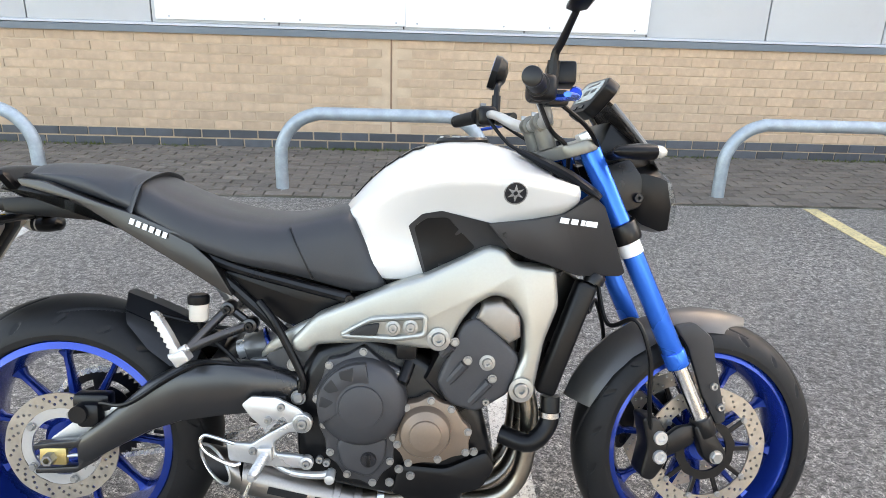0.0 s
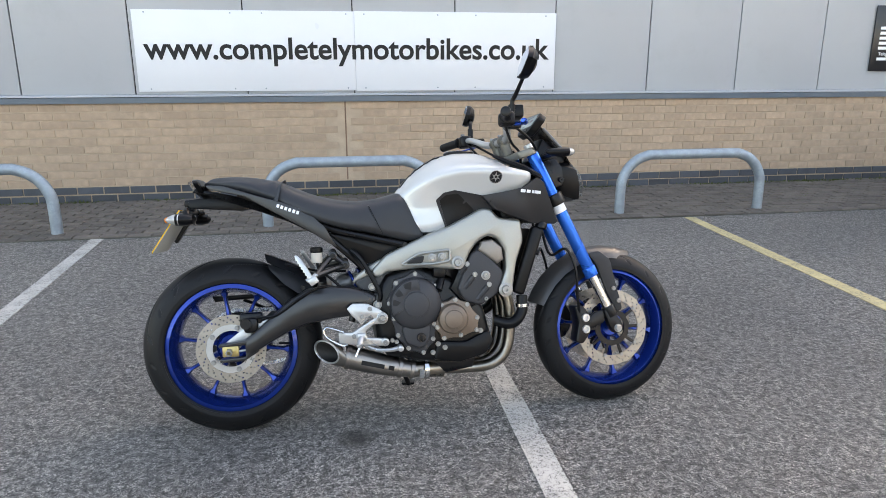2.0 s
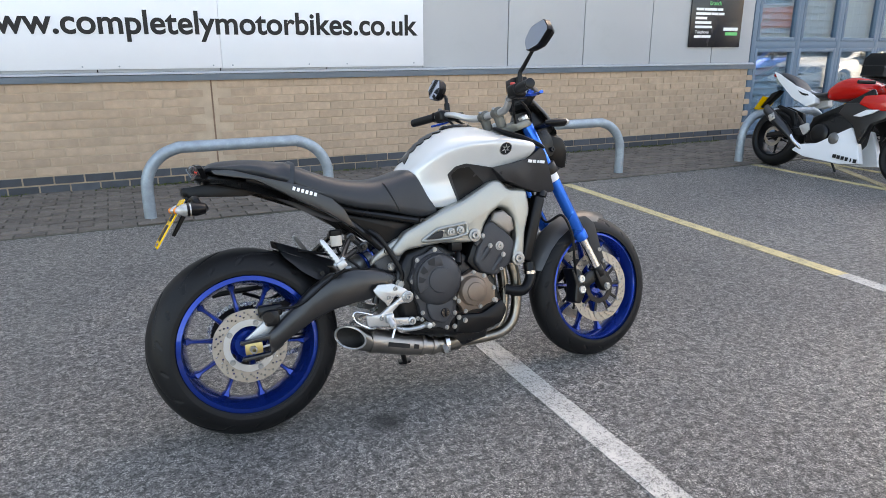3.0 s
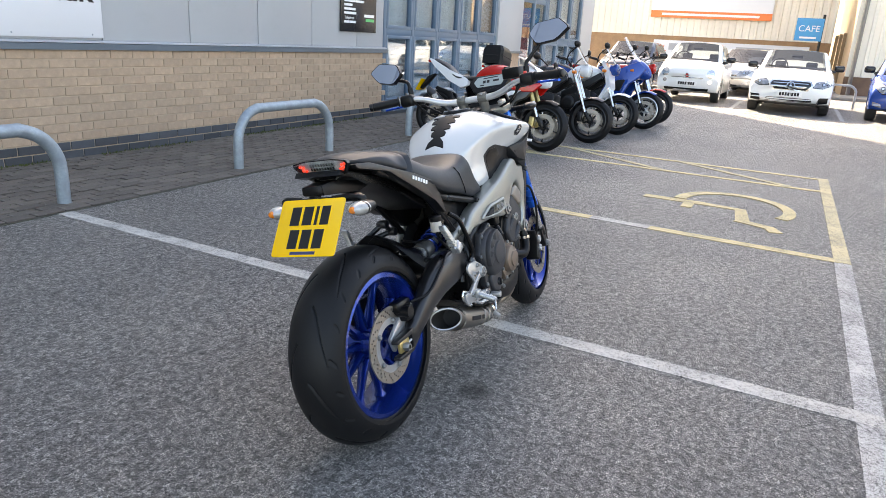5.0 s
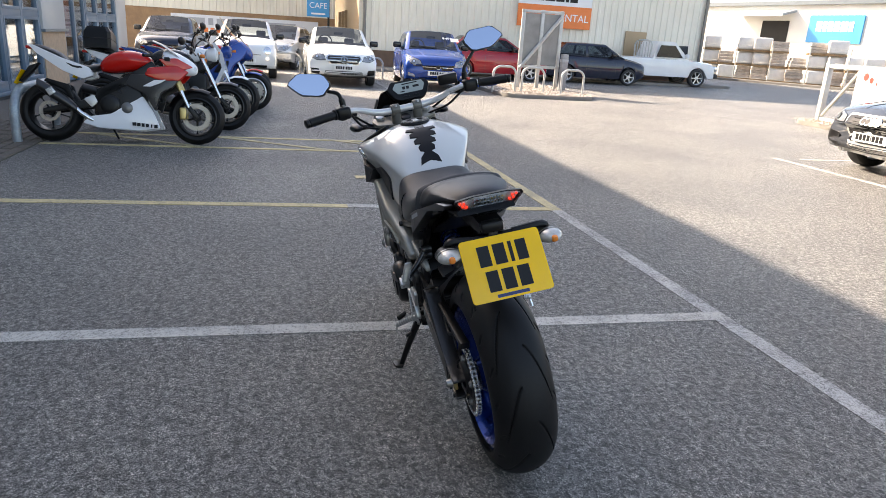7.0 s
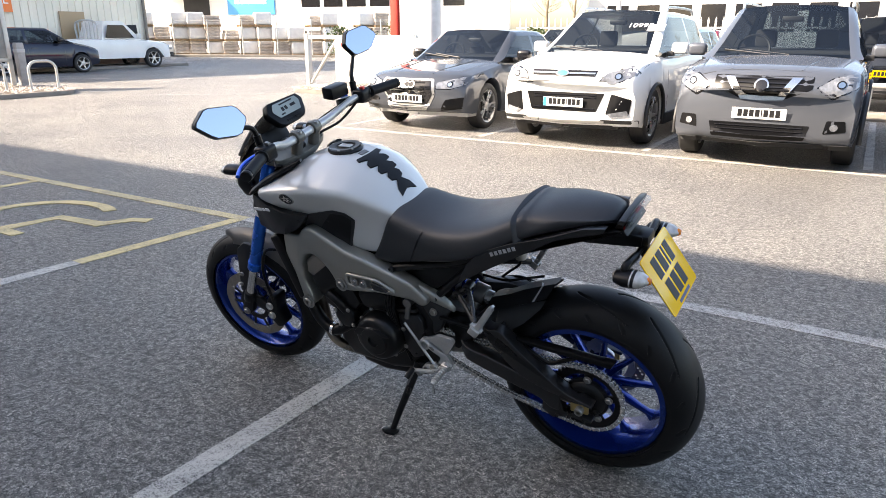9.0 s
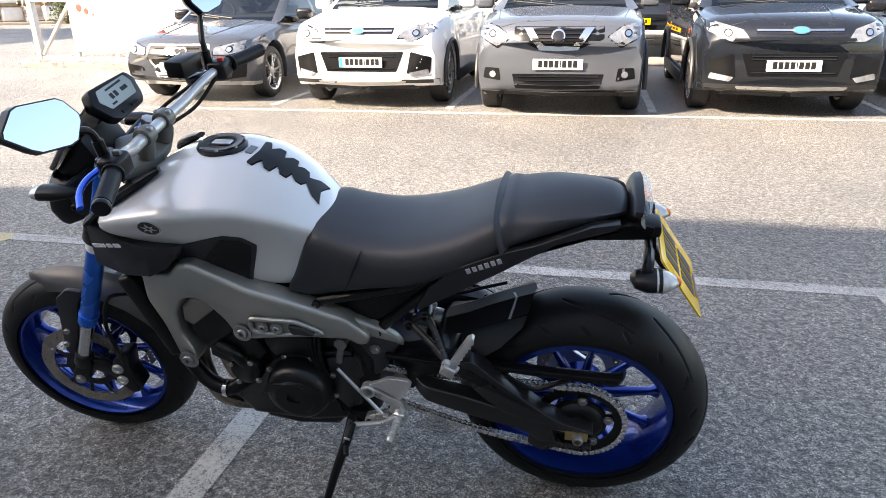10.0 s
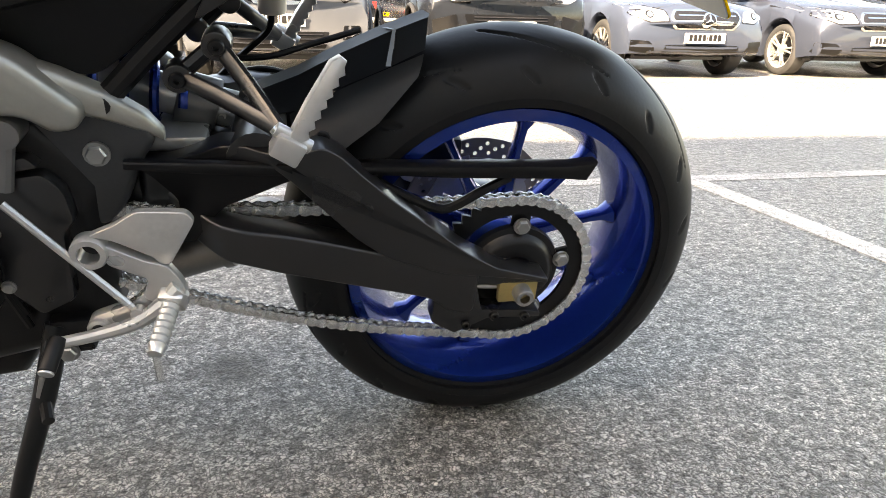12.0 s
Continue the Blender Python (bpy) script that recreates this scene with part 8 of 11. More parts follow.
for sgn in (-1, 1):
    cy = -0.03 if sgn < 0 else 0.0
    ind = bp("rear_indicator", loft([[(x, cy + sgn * (0.07 + dy) + r * 1.25 * math.cos(a), 0.786 + r * 0.76 * math.sin(a)) for a in np.linspace(0, 6.2832, 17)[:-1]] for x, dy, r in ((-0.085, 0.055, 0.006), (-0.095, 0.06, 0.022), (-0.12, 0.062, 0.029), (-0.15, 0.062, 0.028))]), BLACK_PLASTIC, "rear indicator with a clear lens")
    part("lens", loft([[(x, cy + sgn * 0.132 + r * 1.25 * math.cos(a), 0.786 + r * 0.76 * math.sin(a)) for a in np.linspace(0, 6.2832, 17)[:-1]] for x, r in ((-0.138, 0.0285), (-0.15, 0.0278), (-0.164, 0.0235), (-0.176, 0.0155), (-0.184, 0.008), (-0.187, 0.002))]), LENS_PALE, ind)
    part("reflector", loft([[(x, cy + sgn * 0.132 + r * 1.18 * math.cos(a), 0.786 + r * 0.7 * math.sin(a)) for a in np.linspace(0, 6.2832, 17)[:-1]] for x, r in ((-0.1485, 0.0265), (-0.1515, 0.026), (-0.1505, 0.012))]), HEADLAMP, ind)
    part("bulb", turned([(0.0, -0.1895), (0.007, -0.188), (0.0105, -0.182), (0.0105, -0.165)], 12, (0, cy + sgn * 0.132, 0.786), "x"), AMBER, ind)
    part("stalk", tube([(-0.125, sgn * 0.06, 0.812), (-0.12, cy + sgn * 0.12, 0.815), (-0.115, cy + sgn * 0.13, 0.79)], 0.012, 10, 4), BLACK_PLASTIC, ind)
res = bp("brake_reservoir", turned([(0.0, 0.0), (0.018, 0.0), (0.02, 0.004), (0.02, 0.036), (0.0, 0.036)], 24, (0.316, -0.14, 0.616), "z"), surf("milky plastic", (0.6, 0.55, 0.48), 0.3, fine=60), "milky brake fluid pot with a black lid")
part("lid", turned([(0.0215, 0.036), (0.0225, 0.04), (0.0225, 0.052), (0.018, 0.056), (0.0, 0.056)], 24, (0.316, -0.14, 0.616), "z"), BLACK_PLASTIC, res)
part("hose", tube([(0.316, -0.14, 0.618), (0.325, -0.14, 0.59), (0.37, -0.14, 0.55), (0.43, -0.15, 0.49)], 0.005, 8), BLACK_PLASTIC, res)

# front end, turned with the steering
def fork_at(z, off=0.0):
    return 1.129 + (0.985 - z) * 0.477 + off
for sgn in (-1, 1):
    y = sgn * 0.105
    leg = bp("fork_leg", rod((fork_at(1.0), y, 1.0), (fork_at(0.53), y, 0.53), 0.0238, 24, bev=0.002), BLUE_FORK, "blue anodised fork tube", steer=True)
    part("tube_end", moved(join(rod((fork_at(0.545), y, 0.545), (fork_at(0.51), y, 0.51), 0.0268, 24, bev=0.003)), STEER), BLUE_FORK, leg)
    part("chrome_tube", moved(rod((fork_at(0.52), y, 0.52), (fork_at(0.38), y, 0.38), 0.0185, 20), STEER), CHROME, leg)
    part("reflector_band", moved(rod((fork_at(0.8), y, 0.8), (fork_at(0.762), y, 0.762), 0.0258, 24, bev=0.001), STEER), INK_WHITE, leg, "white reflective band")
    part("cap", moved(rod((fork_at(1.0), y, 1.0), (fork_at(1.022), y, 1.022), 0.019, 8, bev=0.002), STEER), ALLOY, leg)
    low = part("fork_foot", moved(join(rod((fork_at(0.39), y, 0.39), (fork_at(0.35), y, 0.35), 0.025, 20, bev=0.003), prism([(1.39, 0.375), (1.43, 0.38), (1.475, 0.31), (1.47, 0.285), (1.44, 0.28), (1.42, 0.3)], y - 0.018, y + 0.018, 0.006, r=0.012),
                              prism([(1.4, 0.375), (1.36, 0.37), (1.315, 0.335), (1.31, 0.3), (1.335, 0.3), (1.4, 0.33)], y - 0.008, y + 0.008, 0.003, r=0.01)), STEER), BLACK_METAL, leg)
    share("bolt", HEX, low, STEER @ pose(1.448, sgn * 0.126, 0.302, 0, 0, 180 if sgn > 0 else 0) @ Matrix.Scale(1.7, 4))
    cp = bp("front_caliper", join(prism([(1.27, 0.4), (1.31, 0.395), (1.335, 0.35), (1.33, 0.29), (1.3, 0.25), (1.27, 0.26), (1.285, 0.33)], sgn * 0.06, sgn * 0.125, 0.01, 3, r=0.012)), BLACK_METAL, "black four-piston brake caliper", steer=True)
    for z in (0.352, 0.308):
        part("piston_cap", moved(turned([(0.0, -0.004), (0.006, -0.004), (0.008, -0.007), (0.0145, -0.007), (0.016, -0.004), (0.016, 0.004)], 20), STEER @ Matrix.Translation((1.312, sgn * 0.126, z)) @ Matrix.Rotation(math.pi if sgn > 0 else 0, 4, "Z")), ALLOY, cp, "bright piston cap")
    part("brake_hose", moved(tube([(1.29, sgn * 0.12, 0.37), (1.275, sgn * 0.14, 0.45), (1.27, sgn * 0.145, 0.54), (1.24, sgn * 0.13, 0.62), (1.2, sgn * 0.07, 0.6), (1.18, sgn * 0.04, 0.7), (1.15, sgn * 0.04, 0.85)], 0.0055, 8), STEER), BLACK_PLASTIC, cp)
    # lower clamp and upper clamp
    bp("lower_clamp", join(rod((fork_at(0.83), y, 0.83), (fork_at(0.79), y, 0.79), 0.035, 20, bev=0.004)), BLACK_METAL, steer=True)
bp("lower_bridge", box(1.17, 1.225, -0.11, 0.11, 0.79, 0.83, 0.012), BLACK_METAL, steer=True)
bp("upper_clamp", moved(prism([(-0.06, -0.04), (-0.03, -0.13), (0.02, -0.145), (0.05, -0.12), (0.035, -0.05), (0.06, 0), (0.035, 0.05), (0.05, 0.12), (0.02, 0.145), (-0.03, 0.13), (-0.06, 0.04)], -0.014, 0.014, 0.004, r=0.012, plane="xy"), Matrix.Translation((1.096, 0, 0.987)) @ Matrix.Rotation(radians(-17), 4, "Y")), surf("grey cast clamp", (0.2, 0.198, 0.175), 0.4, 0.6), "grey cast upper fork clamp", steer=True)
# mudguard
rings = []
for a in (160, 152, 142, 130, 117, 104, 92, 82, 74, 68):
    w = np.interp(a, [68, 78, 100, 150, 160], [0.016, 0.05, 0.064, 0.066, 0.054])
    R = float(np.interp(a, [68, 90, 115, 140, 160], [0.32, 0.326, 0.334, 0.342, 0.347]))
    rings.append([((R - 0.05 * abs(s) ** 2.2) * math.cos(radians(a)), s * w, (R - 0.05 * abs(s) ** 2.2) * math.sin(radians(a))) for s in (-1, -0.85, -0.5, 0, 0.5, 0.85, 1)])
mg = loft(rings, caps=False, closed=False)
bmesh.ops.solidify(mg, geom=mg.faces[:], thickness=0.003)
guard = bp("front_mudguard", moved(mg, Matrix.Translation((1.45, 0, 0.299))), GREY_PAINT, "dark grey metallic front mudguard", steer=True)
for sgn in (-1, 1):
    part("side_stay", moved(prism([(1.35, 0.598), (1.4, 0.606), (1.446, 0.57), (1.464, 0.487), (1.492, 0.37), (1.468, 0.36), (1.428, 0.434), (1.386, 0.55)], sgn * 0.07, sgn * 0.085, 0.005, r=0.012), STEER), MATT_GREY, guard)
    for z, x in ((0.455, 1.454), (0.405, 1.473)):
        share("bolt", SOCKET, guard, STEER @ pose(x, sgn * 0.087, z, 0, 0, 180 if sgn > 0 else 0) @ Matrix.Scale(1.2, 4))
# headlight, screen, clocks
def lamp_face(x, lo, hi, w):
    m_, h_ = (lo + hi) / 2, (hi - lo) / 2
    return [(x + max(0.0, (x - 1.25) / 0.07) * 0.16 * (0.9 - m_ - z * h_), y * w, m_ + z * h_) for y, z in ((-0.6, 1), (0.6, 1), (0.95, 0.6), (1, -0.2), (0.7, -0.95), (0.3, -1), (-0.3, -1), (-0.7, -0.95), (-1, -0.2), (-0.95, 0.6))]
hl = bp("headlight", loft([lamp_face(1.205, 0.88, 0.95, 0.07), lamp_face(1.235, 0.85, 0.962, 0.088), lamp_face(1.265, 0.822, 0.966, 0.098), lamp_face(1.3, 0.806, 0.96, 0.1), lamp_face(1.318, 0.81, 0.95, 0.094), lamp_face(1.316, 0.816, 0.944, 0.088), lamp_face(1.3, 0.82, 0.94, 0.084)]), BLACK_PLASTIC, "black headlight shell with a clear lens", steer=True)
part("lens", moved(loft([lamp_face(1.317, 0.817, 0.943, 0.088), lamp_face(1.334, 0.822, 0.938, 0.083), lamp_face(1.346, 0.838, 0.92, 0.064)]), STEER), CLEAR, hl, "clear lens")
part("lamp_bowl", moved(loft([lamp_face(1.312, 0.822, 0.938, 0.082), lamp_face(1.328, 0.83, 0.93, 0.074), lamp_face(1.336, 0.85, 0.91, 0.05)]), STEER), HEADLAMP, hl)
part("reflector", moved(loft([lamp_face(1.3015, 0.822, 0.938, 0.082), lamp_face(1.303, 0.822, 0.938, 0.082)]), STEER), REFLECTOR, hl)
for sgn in (-1, 1):
    part("bracket", moved(prism([(1.16, 0.95), (1.22, 0.97), (1.25, 0.93), (1.25, 0.865), (1.215, 0.855), (1.17, 0.88)], sgn * 0.098, sgn * 0.106, 0.003, r=0.012), STEER), BLACK_METAL, hl)
    share("bolt", SOCKET_DARK, hl, STEER @ pose(1.24, sgn * 0.11, 0.885, 0, 0, 180 if sgn > 0 else 0) @ Matrix.Scale(1.4, 4))
    ind = bp("front_indicator", moved(loft([[(x, r * math.cos(a), r * 0.62 * math.sin(a)) for a in np.linspace(0, 6.2832, 17)[:-1]] for x, r in ((-0.06, 0.006), (-0.05, 0.018), (-0.01, 0.027), (0.025, 0.027))]), Matrix.Translation((1.205, sgn * 0.2, 0.98))), BLACK_PLASTIC, "front indicator with a clear lens", steer=True)
    part("lens", moved(loft([[(x, sgn * 0.2 + r * math.cos(a), 0.98 + r * 0.62 * math.sin(a)) for a in np.linspace(0, 6.2832, 17)[:-1]] for x, r in ((1.229, 0.0265), (1.245, 0.022), (1.255, 0.012), (1.258, 0.002))]), STEER), LENS_PALE, ind)
    part("stalk", moved(rod((1.18, sgn * 0.09, 0.975), (1.185, sgn * 0.19, 0.98), 0.011, 10), STEER), BLACK_PLASTIC, ind)
scr = [[(x, q * w, z - dz * abs(q)) for q in (-1, -0.6, 0, 0.6, 1)] for x, z, w, dz in ((1.165, 1.128, 0.07, 0.02), (1.205, 1.092, 0.088, 0.025), (1.25, 1.038, 0.096, 0.03), (1.285, 0.99, 0.09, 0.03), (1.302, 0.968, 0.07, 0.02))]
sb = loft(scr, caps=False, closed=False)
bmesh.ops.solidify(sb, geom=sb.faces[:], thickness=0.004)
bp("fly_screen", sb, BLACK_GLOSS, "small gloss black fly screen", steer=True)
for sgn in (-1, 1):
    bp("screen_trim", tube([(1.185, sgn * 0.084, 1.085), (1.225, sgn * 0.098, 1.035), (1.27, sgn * 0.096, 0.985)], 0.006, 8, 4), GREY_PAINT, steer=True)
bp("cockpit_cover", prism([(1.15, 0.97), (1.185, 1.05), (1.235, 1.015), (1.285, 0.965), (1.26, 0.945), (1.2, 0.94)], -0.075, 0.075, 0.012), BLACK_PLASTIC, steer=True)
CM = Matrix.Translation((1.148, -0.05, 1.1)) @ Matrix.Rotation(radians(-56), 4, "Y")
clock = bp("instrument", moved(prism([(-0.048, -0.055), (-0.035, -0.075), (0.012, -0.098), (0.036, -0.085), (0.046, 0.07), (0.012, 0.095), (-0.036, 0.07), (-0.048, 0.05)], -0.016, 0.014, 0.005, r=0.008, plane="xy"), CM), BLACK_PLASTIC, "black digital instrument with a grey display", steer=True)
part("display", moved(prism([(-0.02, -0.06), (0.01, -0.076), (0.03, -0.068), (0.034, 0.052), (0.01, 0.07), (-0.018, 0.052)], 0.0138, 0.0152, 0.0004, 1, r=0.005, plane="xy"), STEER @ CM), LCD, clock, "grey liquid crystal display")
for x, y, h, w in ((0.006, -0.035, 0.01, 0.028), (0.006, 0.002, 0.014, 0.013), (0.006, 0.02, 0.014, 0.013), (0.024, -0.01, 0.005, 0.07), (-0.01, 0.03, 0.005, 0.02)):
    part("digit_bar", moved(box(x - h / 2, x + h / 2, y - w / 2, y + w / 2, 0.0152, 0.0156), STEER @ CM), INK, clock)
for y in (-0.025, 0.02):
    part("button", moved(box(-0.04, -0.031, y - 0.014, y + 0.014, 0.0138, 0.0165, 0.001, 1), STEER @ CM), BLACK_PLASTIC, clock)
# bars, grips, levers, mirrors
MIRROR_EDGE = ((0.092, 0.0), (0.088, 0.012), (0.055, 0.044), (0.04, 0.049), (-0.045, 0.046), (-0.06, 0.038), (-0.082, 0.008), (-0.08, -0.006), (-0.055, -0.04), (-0.035, -0.045), (0.03, -0.042), (0.05, -0.032))
bar = bp("handlebar", tube([(0.93, 0.4, 1.085), (0.965, 0.3, 1.09), (0.985, 0.22, 1.085), (1.02, 0.14, 1.055), (1.035, 0.08, 1.045), (1.035, 0.0, 1.045), (1.035, -0.08, 1.045), (1.02, -0.14, 1.055), (0.985, -0.22, 1.085), (0.965, -0.3, 1.09), (0.93, -0.4, 1.085)], [0.011, 0.011, 0.0115, 0.014, 0.0145, 0.0145, 0.0145, 0.014, 0.0115, 0.011, 0.011], 16, 5), ALLOY, "silver tapered handlebar", steer=True)
for sgn in (-1, 1):
    part("riser", moved(join(rod((1.036, sgn * 0.048 - 0.019, 1.046), (1.036, sgn * 0.048 + 0.019, 1.046), 0.023, 20, bev=0.004), box(1.012, 1.06, sgn * 0.048 - 0.018, sgn * 0.048 + 0.018, 1.038, 1.054, 0.005), rod((1.052, sgn * 0.048, 0.99), (1.038, sgn * 0.048, 1.035), 0.02, 18)), STEER), surf("bronze grey cast riser", (0.13, 0.125, 0.108), 0.42, 0.5), bar)
    for x in (1.02, 1.05):
        share("bolt", SOCKET, bar, STEER @ Matrix.Translation((x, sgn * 0.048, 1.063)) @ Matrix.Rotation(radians(-90), 4, "X"))
    d = Vector((-0.034, sgn * 0.1, -0.004)).normalized()
    a = Vector((0.955, sgn * 0.315, 1.089))
    rib_ = [(0.0, 0.0), (0.0165, 0.0)] + [(0.0178 if k % 2 else 0.0166, 0.01 + 0.0042 * k) for k in range(24)] + [(0.0168, 0.114), (0.0, 0.115)]
    grip = bp("grip", moved(turned(rib_, 20), Matrix.Translation(a) @ Vector((0, 1, 0)).rotation_difference(d).to_matrix().to_4x4()), RUBBER, "black rubber handlebar grip", steer=True)
    part("bar_end", moved(rod(a + d * 0.115, a + d * 0.13, 0.0175, 20, bev=0.004), STEER), BLACK_METAL, grip)
    part("flange", moved(rod(a - d * 0.006, a, 0.022, 20, bev=0.002), STEER), RUBBER, grip)
    sw = bp("switch_pod", join(moved(box(-0.025, 0.025, -0.03, 0.03, -0.025, 0.025, 0.012, 3), Matrix.Translation((0.972, sgn * 0.275, 1.087))), moved(box(-0.01, 0.012, -0.012, 0.012, -0.03, -0.02, 0.003), Matrix.Translation((0.96, sgn * 0.28, 1.09)))), BLACK_PLASTIC, "black handlebar switch pod", steer=True)
    part("switch", moved(box(-0.008, 0.008, -0.006, 0.006, -0.006, 0.006, 0.002), STEER @ Matrix.Translation((0.962, sgn * 0.27, 1.114))), INK_RED if sgn < 0 else GREY_PAINT, sw)
    lv = bp("lever", tube([(1.01, sgn * 0.25, 1.075), (1.025, sgn * 0.3, 1.07), (1.015, sgn * 0.35, 1.066), (0.985, sgn * 0.4, 1.062)], [0.011, 0.0085, 0.007, 0.007], 10, 4, flat=0.7), BLUE_ANO, "blue anodised hand lever", steer=True)
    part("perch", moved(join(box(0.99, 1.035, sgn * 0.235 - 0.02, sgn * 0.235 + 0.02, 1.06, 1.09, 0.008), rod((1.03, sgn * 0.2, 1.08), (1.0, sgn * 0.25, 1.08), 0.012, 10)), STEER), BLACK_METAL, lv)
    mi = bp("mirror", moved(loft([[(x, y * k, z * k) for y, z in [(q * sgn, r) for q, r in MIRROR_EDGE]] for x, k in ((-0.012, 0.97), (0.004, 1.0), (0.022, 0.8), (0.032, 0.3))]), STEER @ Matrix.Translation((1.015, sgn * 0.375, 1.235 - 0.02 * sgn)) @ Matrix.Rotation(radians(-9), 4, "Z") @ Matrix.Rotation(radians(17), 4, "Y") @ Matrix.Rotation(radians(6 + 5 * sgn), 4, "X")), BLACK_PLASTIC, "black five-sided rear view mirror")
    part("glass", moved(prism([(y * 0.93, z * 0.92) for y, z in [(q * sgn, r) for q, r in MIRROR_EDGE]], -0.0135, -0.0125, plane="yz"), STEER @ Matrix.Translation((1.015, sgn * 0.375, 1.235 - 0.02 * sgn)) @ Matrix.Rotation(radians(-9), 4, "Z") @ Matrix.Rotation(radians(17), 4, "Y") @ Matrix.Rotation(radians(6 + 5 * sgn), 4, "X")), MIRROR, mi, "mirror glass")
    part("stem", moved(join(tube([(0.995, sgn * 0.265, 1.095), (0.998, sgn * 0.27, 1.15), (1.005, sgn * 0.285, 1.17), (1.02, sgn * 0.345, 1.21 - 0.02 * sgn), (1.022, sgn * 0.365, 1.225 - 0.02 * sgn)], [0.009, 0.008, 0.008, 0.006, 0.007], 10, 3), rod((0.995, sgn * 0.265, 1.09), (0.997, sgn * 0.268, 1.14), 0.012, 10)), STEER), BLACK_PLASTIC, mi)
bp("brake_fluid_box", moved(box(-0.028, 0.028, -0.04, 0.04, -0.022, 0.022, 0.006), Matrix.Translation((1.03, -0.2, 1.125)) @ Matrix.Rotation(radians(-12), 4, "Z")), BLACK_PLASTIC, "black square brake fluid box", steer=True)
bp("lever_span_knob", rod((1.04, -0.27, 1.08), (1.045, -0.255, 1.085), 0.012, 12), BLUE_ANO, steer=True)
for k, pts in enumerate((((0.97, -0.25, 1.08), (1.02, -0.18, 1.02), (1.08, -0.1, 0.99), (1.1, -0.05, 0.93)), ((0.97, 0.25, 1.08), (1.02, 0.2, 1.01), (1.07, 0.12, 0.97), (1.08, 0.06, 0.9)), ((1.0, 0.24, 1.07), (1.09, 0.16, 1.0), (1.16, 0.08, 0.95), (1.15, 0.04, 0.85)), ((1.01, -0.22, 1.08), (1.11, -0.16, 1.02), (1.17, -0.06, 0.95), (1.16, -0.03, 0.85)))):
    bp("cable", tube(pts, 0.005, 8, 5), BLACK_PLASTIC, steer=True)
bp("front_filler", prism([(1.02, 0.93), (1.1, 0.93), (1.11, 0.86), (1.06, 0.8), (0.98, 0.82)], -0.1, 0.1, 0.02), BLACK_PLASTIC)
bp("ignition_switch", rod((1.08, 0, 0.99), (1.072, 0, 1.005), 0.022, 18, bev=0.004), BLACK_METAL, steer=True)

# ---- motorcycles parked by the shop windows ----
SPORT_WHEELS = {}


def plain_wheel(R, w, rim_mat, spokes):
    key = (R, w, rim_mat.name, spokes)
    if key not in SPORT_WHEELS:
        rim = 0.215
        ty = turned([(rim - 0.004, -w * 0.4), (rim + 0.012, -w * 0.46), (rim + 0.035, -w * 0.5), (R - 0.045, -w * 0.47), (R - 0.015, -w * 0.3), (R, 0.0), (R - 0.015, w * 0.3), (R - 0.045, w * 0.47), (rim + 0.035, w * 0.5), (rim + 0.012, w * 0.46), (rim - 0.004, w * 0.4)], 56)
        SPORT_WHEELS[key] = (finish("tyre", ty, RUBBER), finish("rim", spoked_rim(rim, w, 0.045, 0.06, spokes), rim_mat),
                             finish("brake_disc", brake_disc(0.1, 0.148, (0.112, 0.124, 0.136), 18, 0.0), DISC_STEEL))
    return SPORT_WHEELS[key]


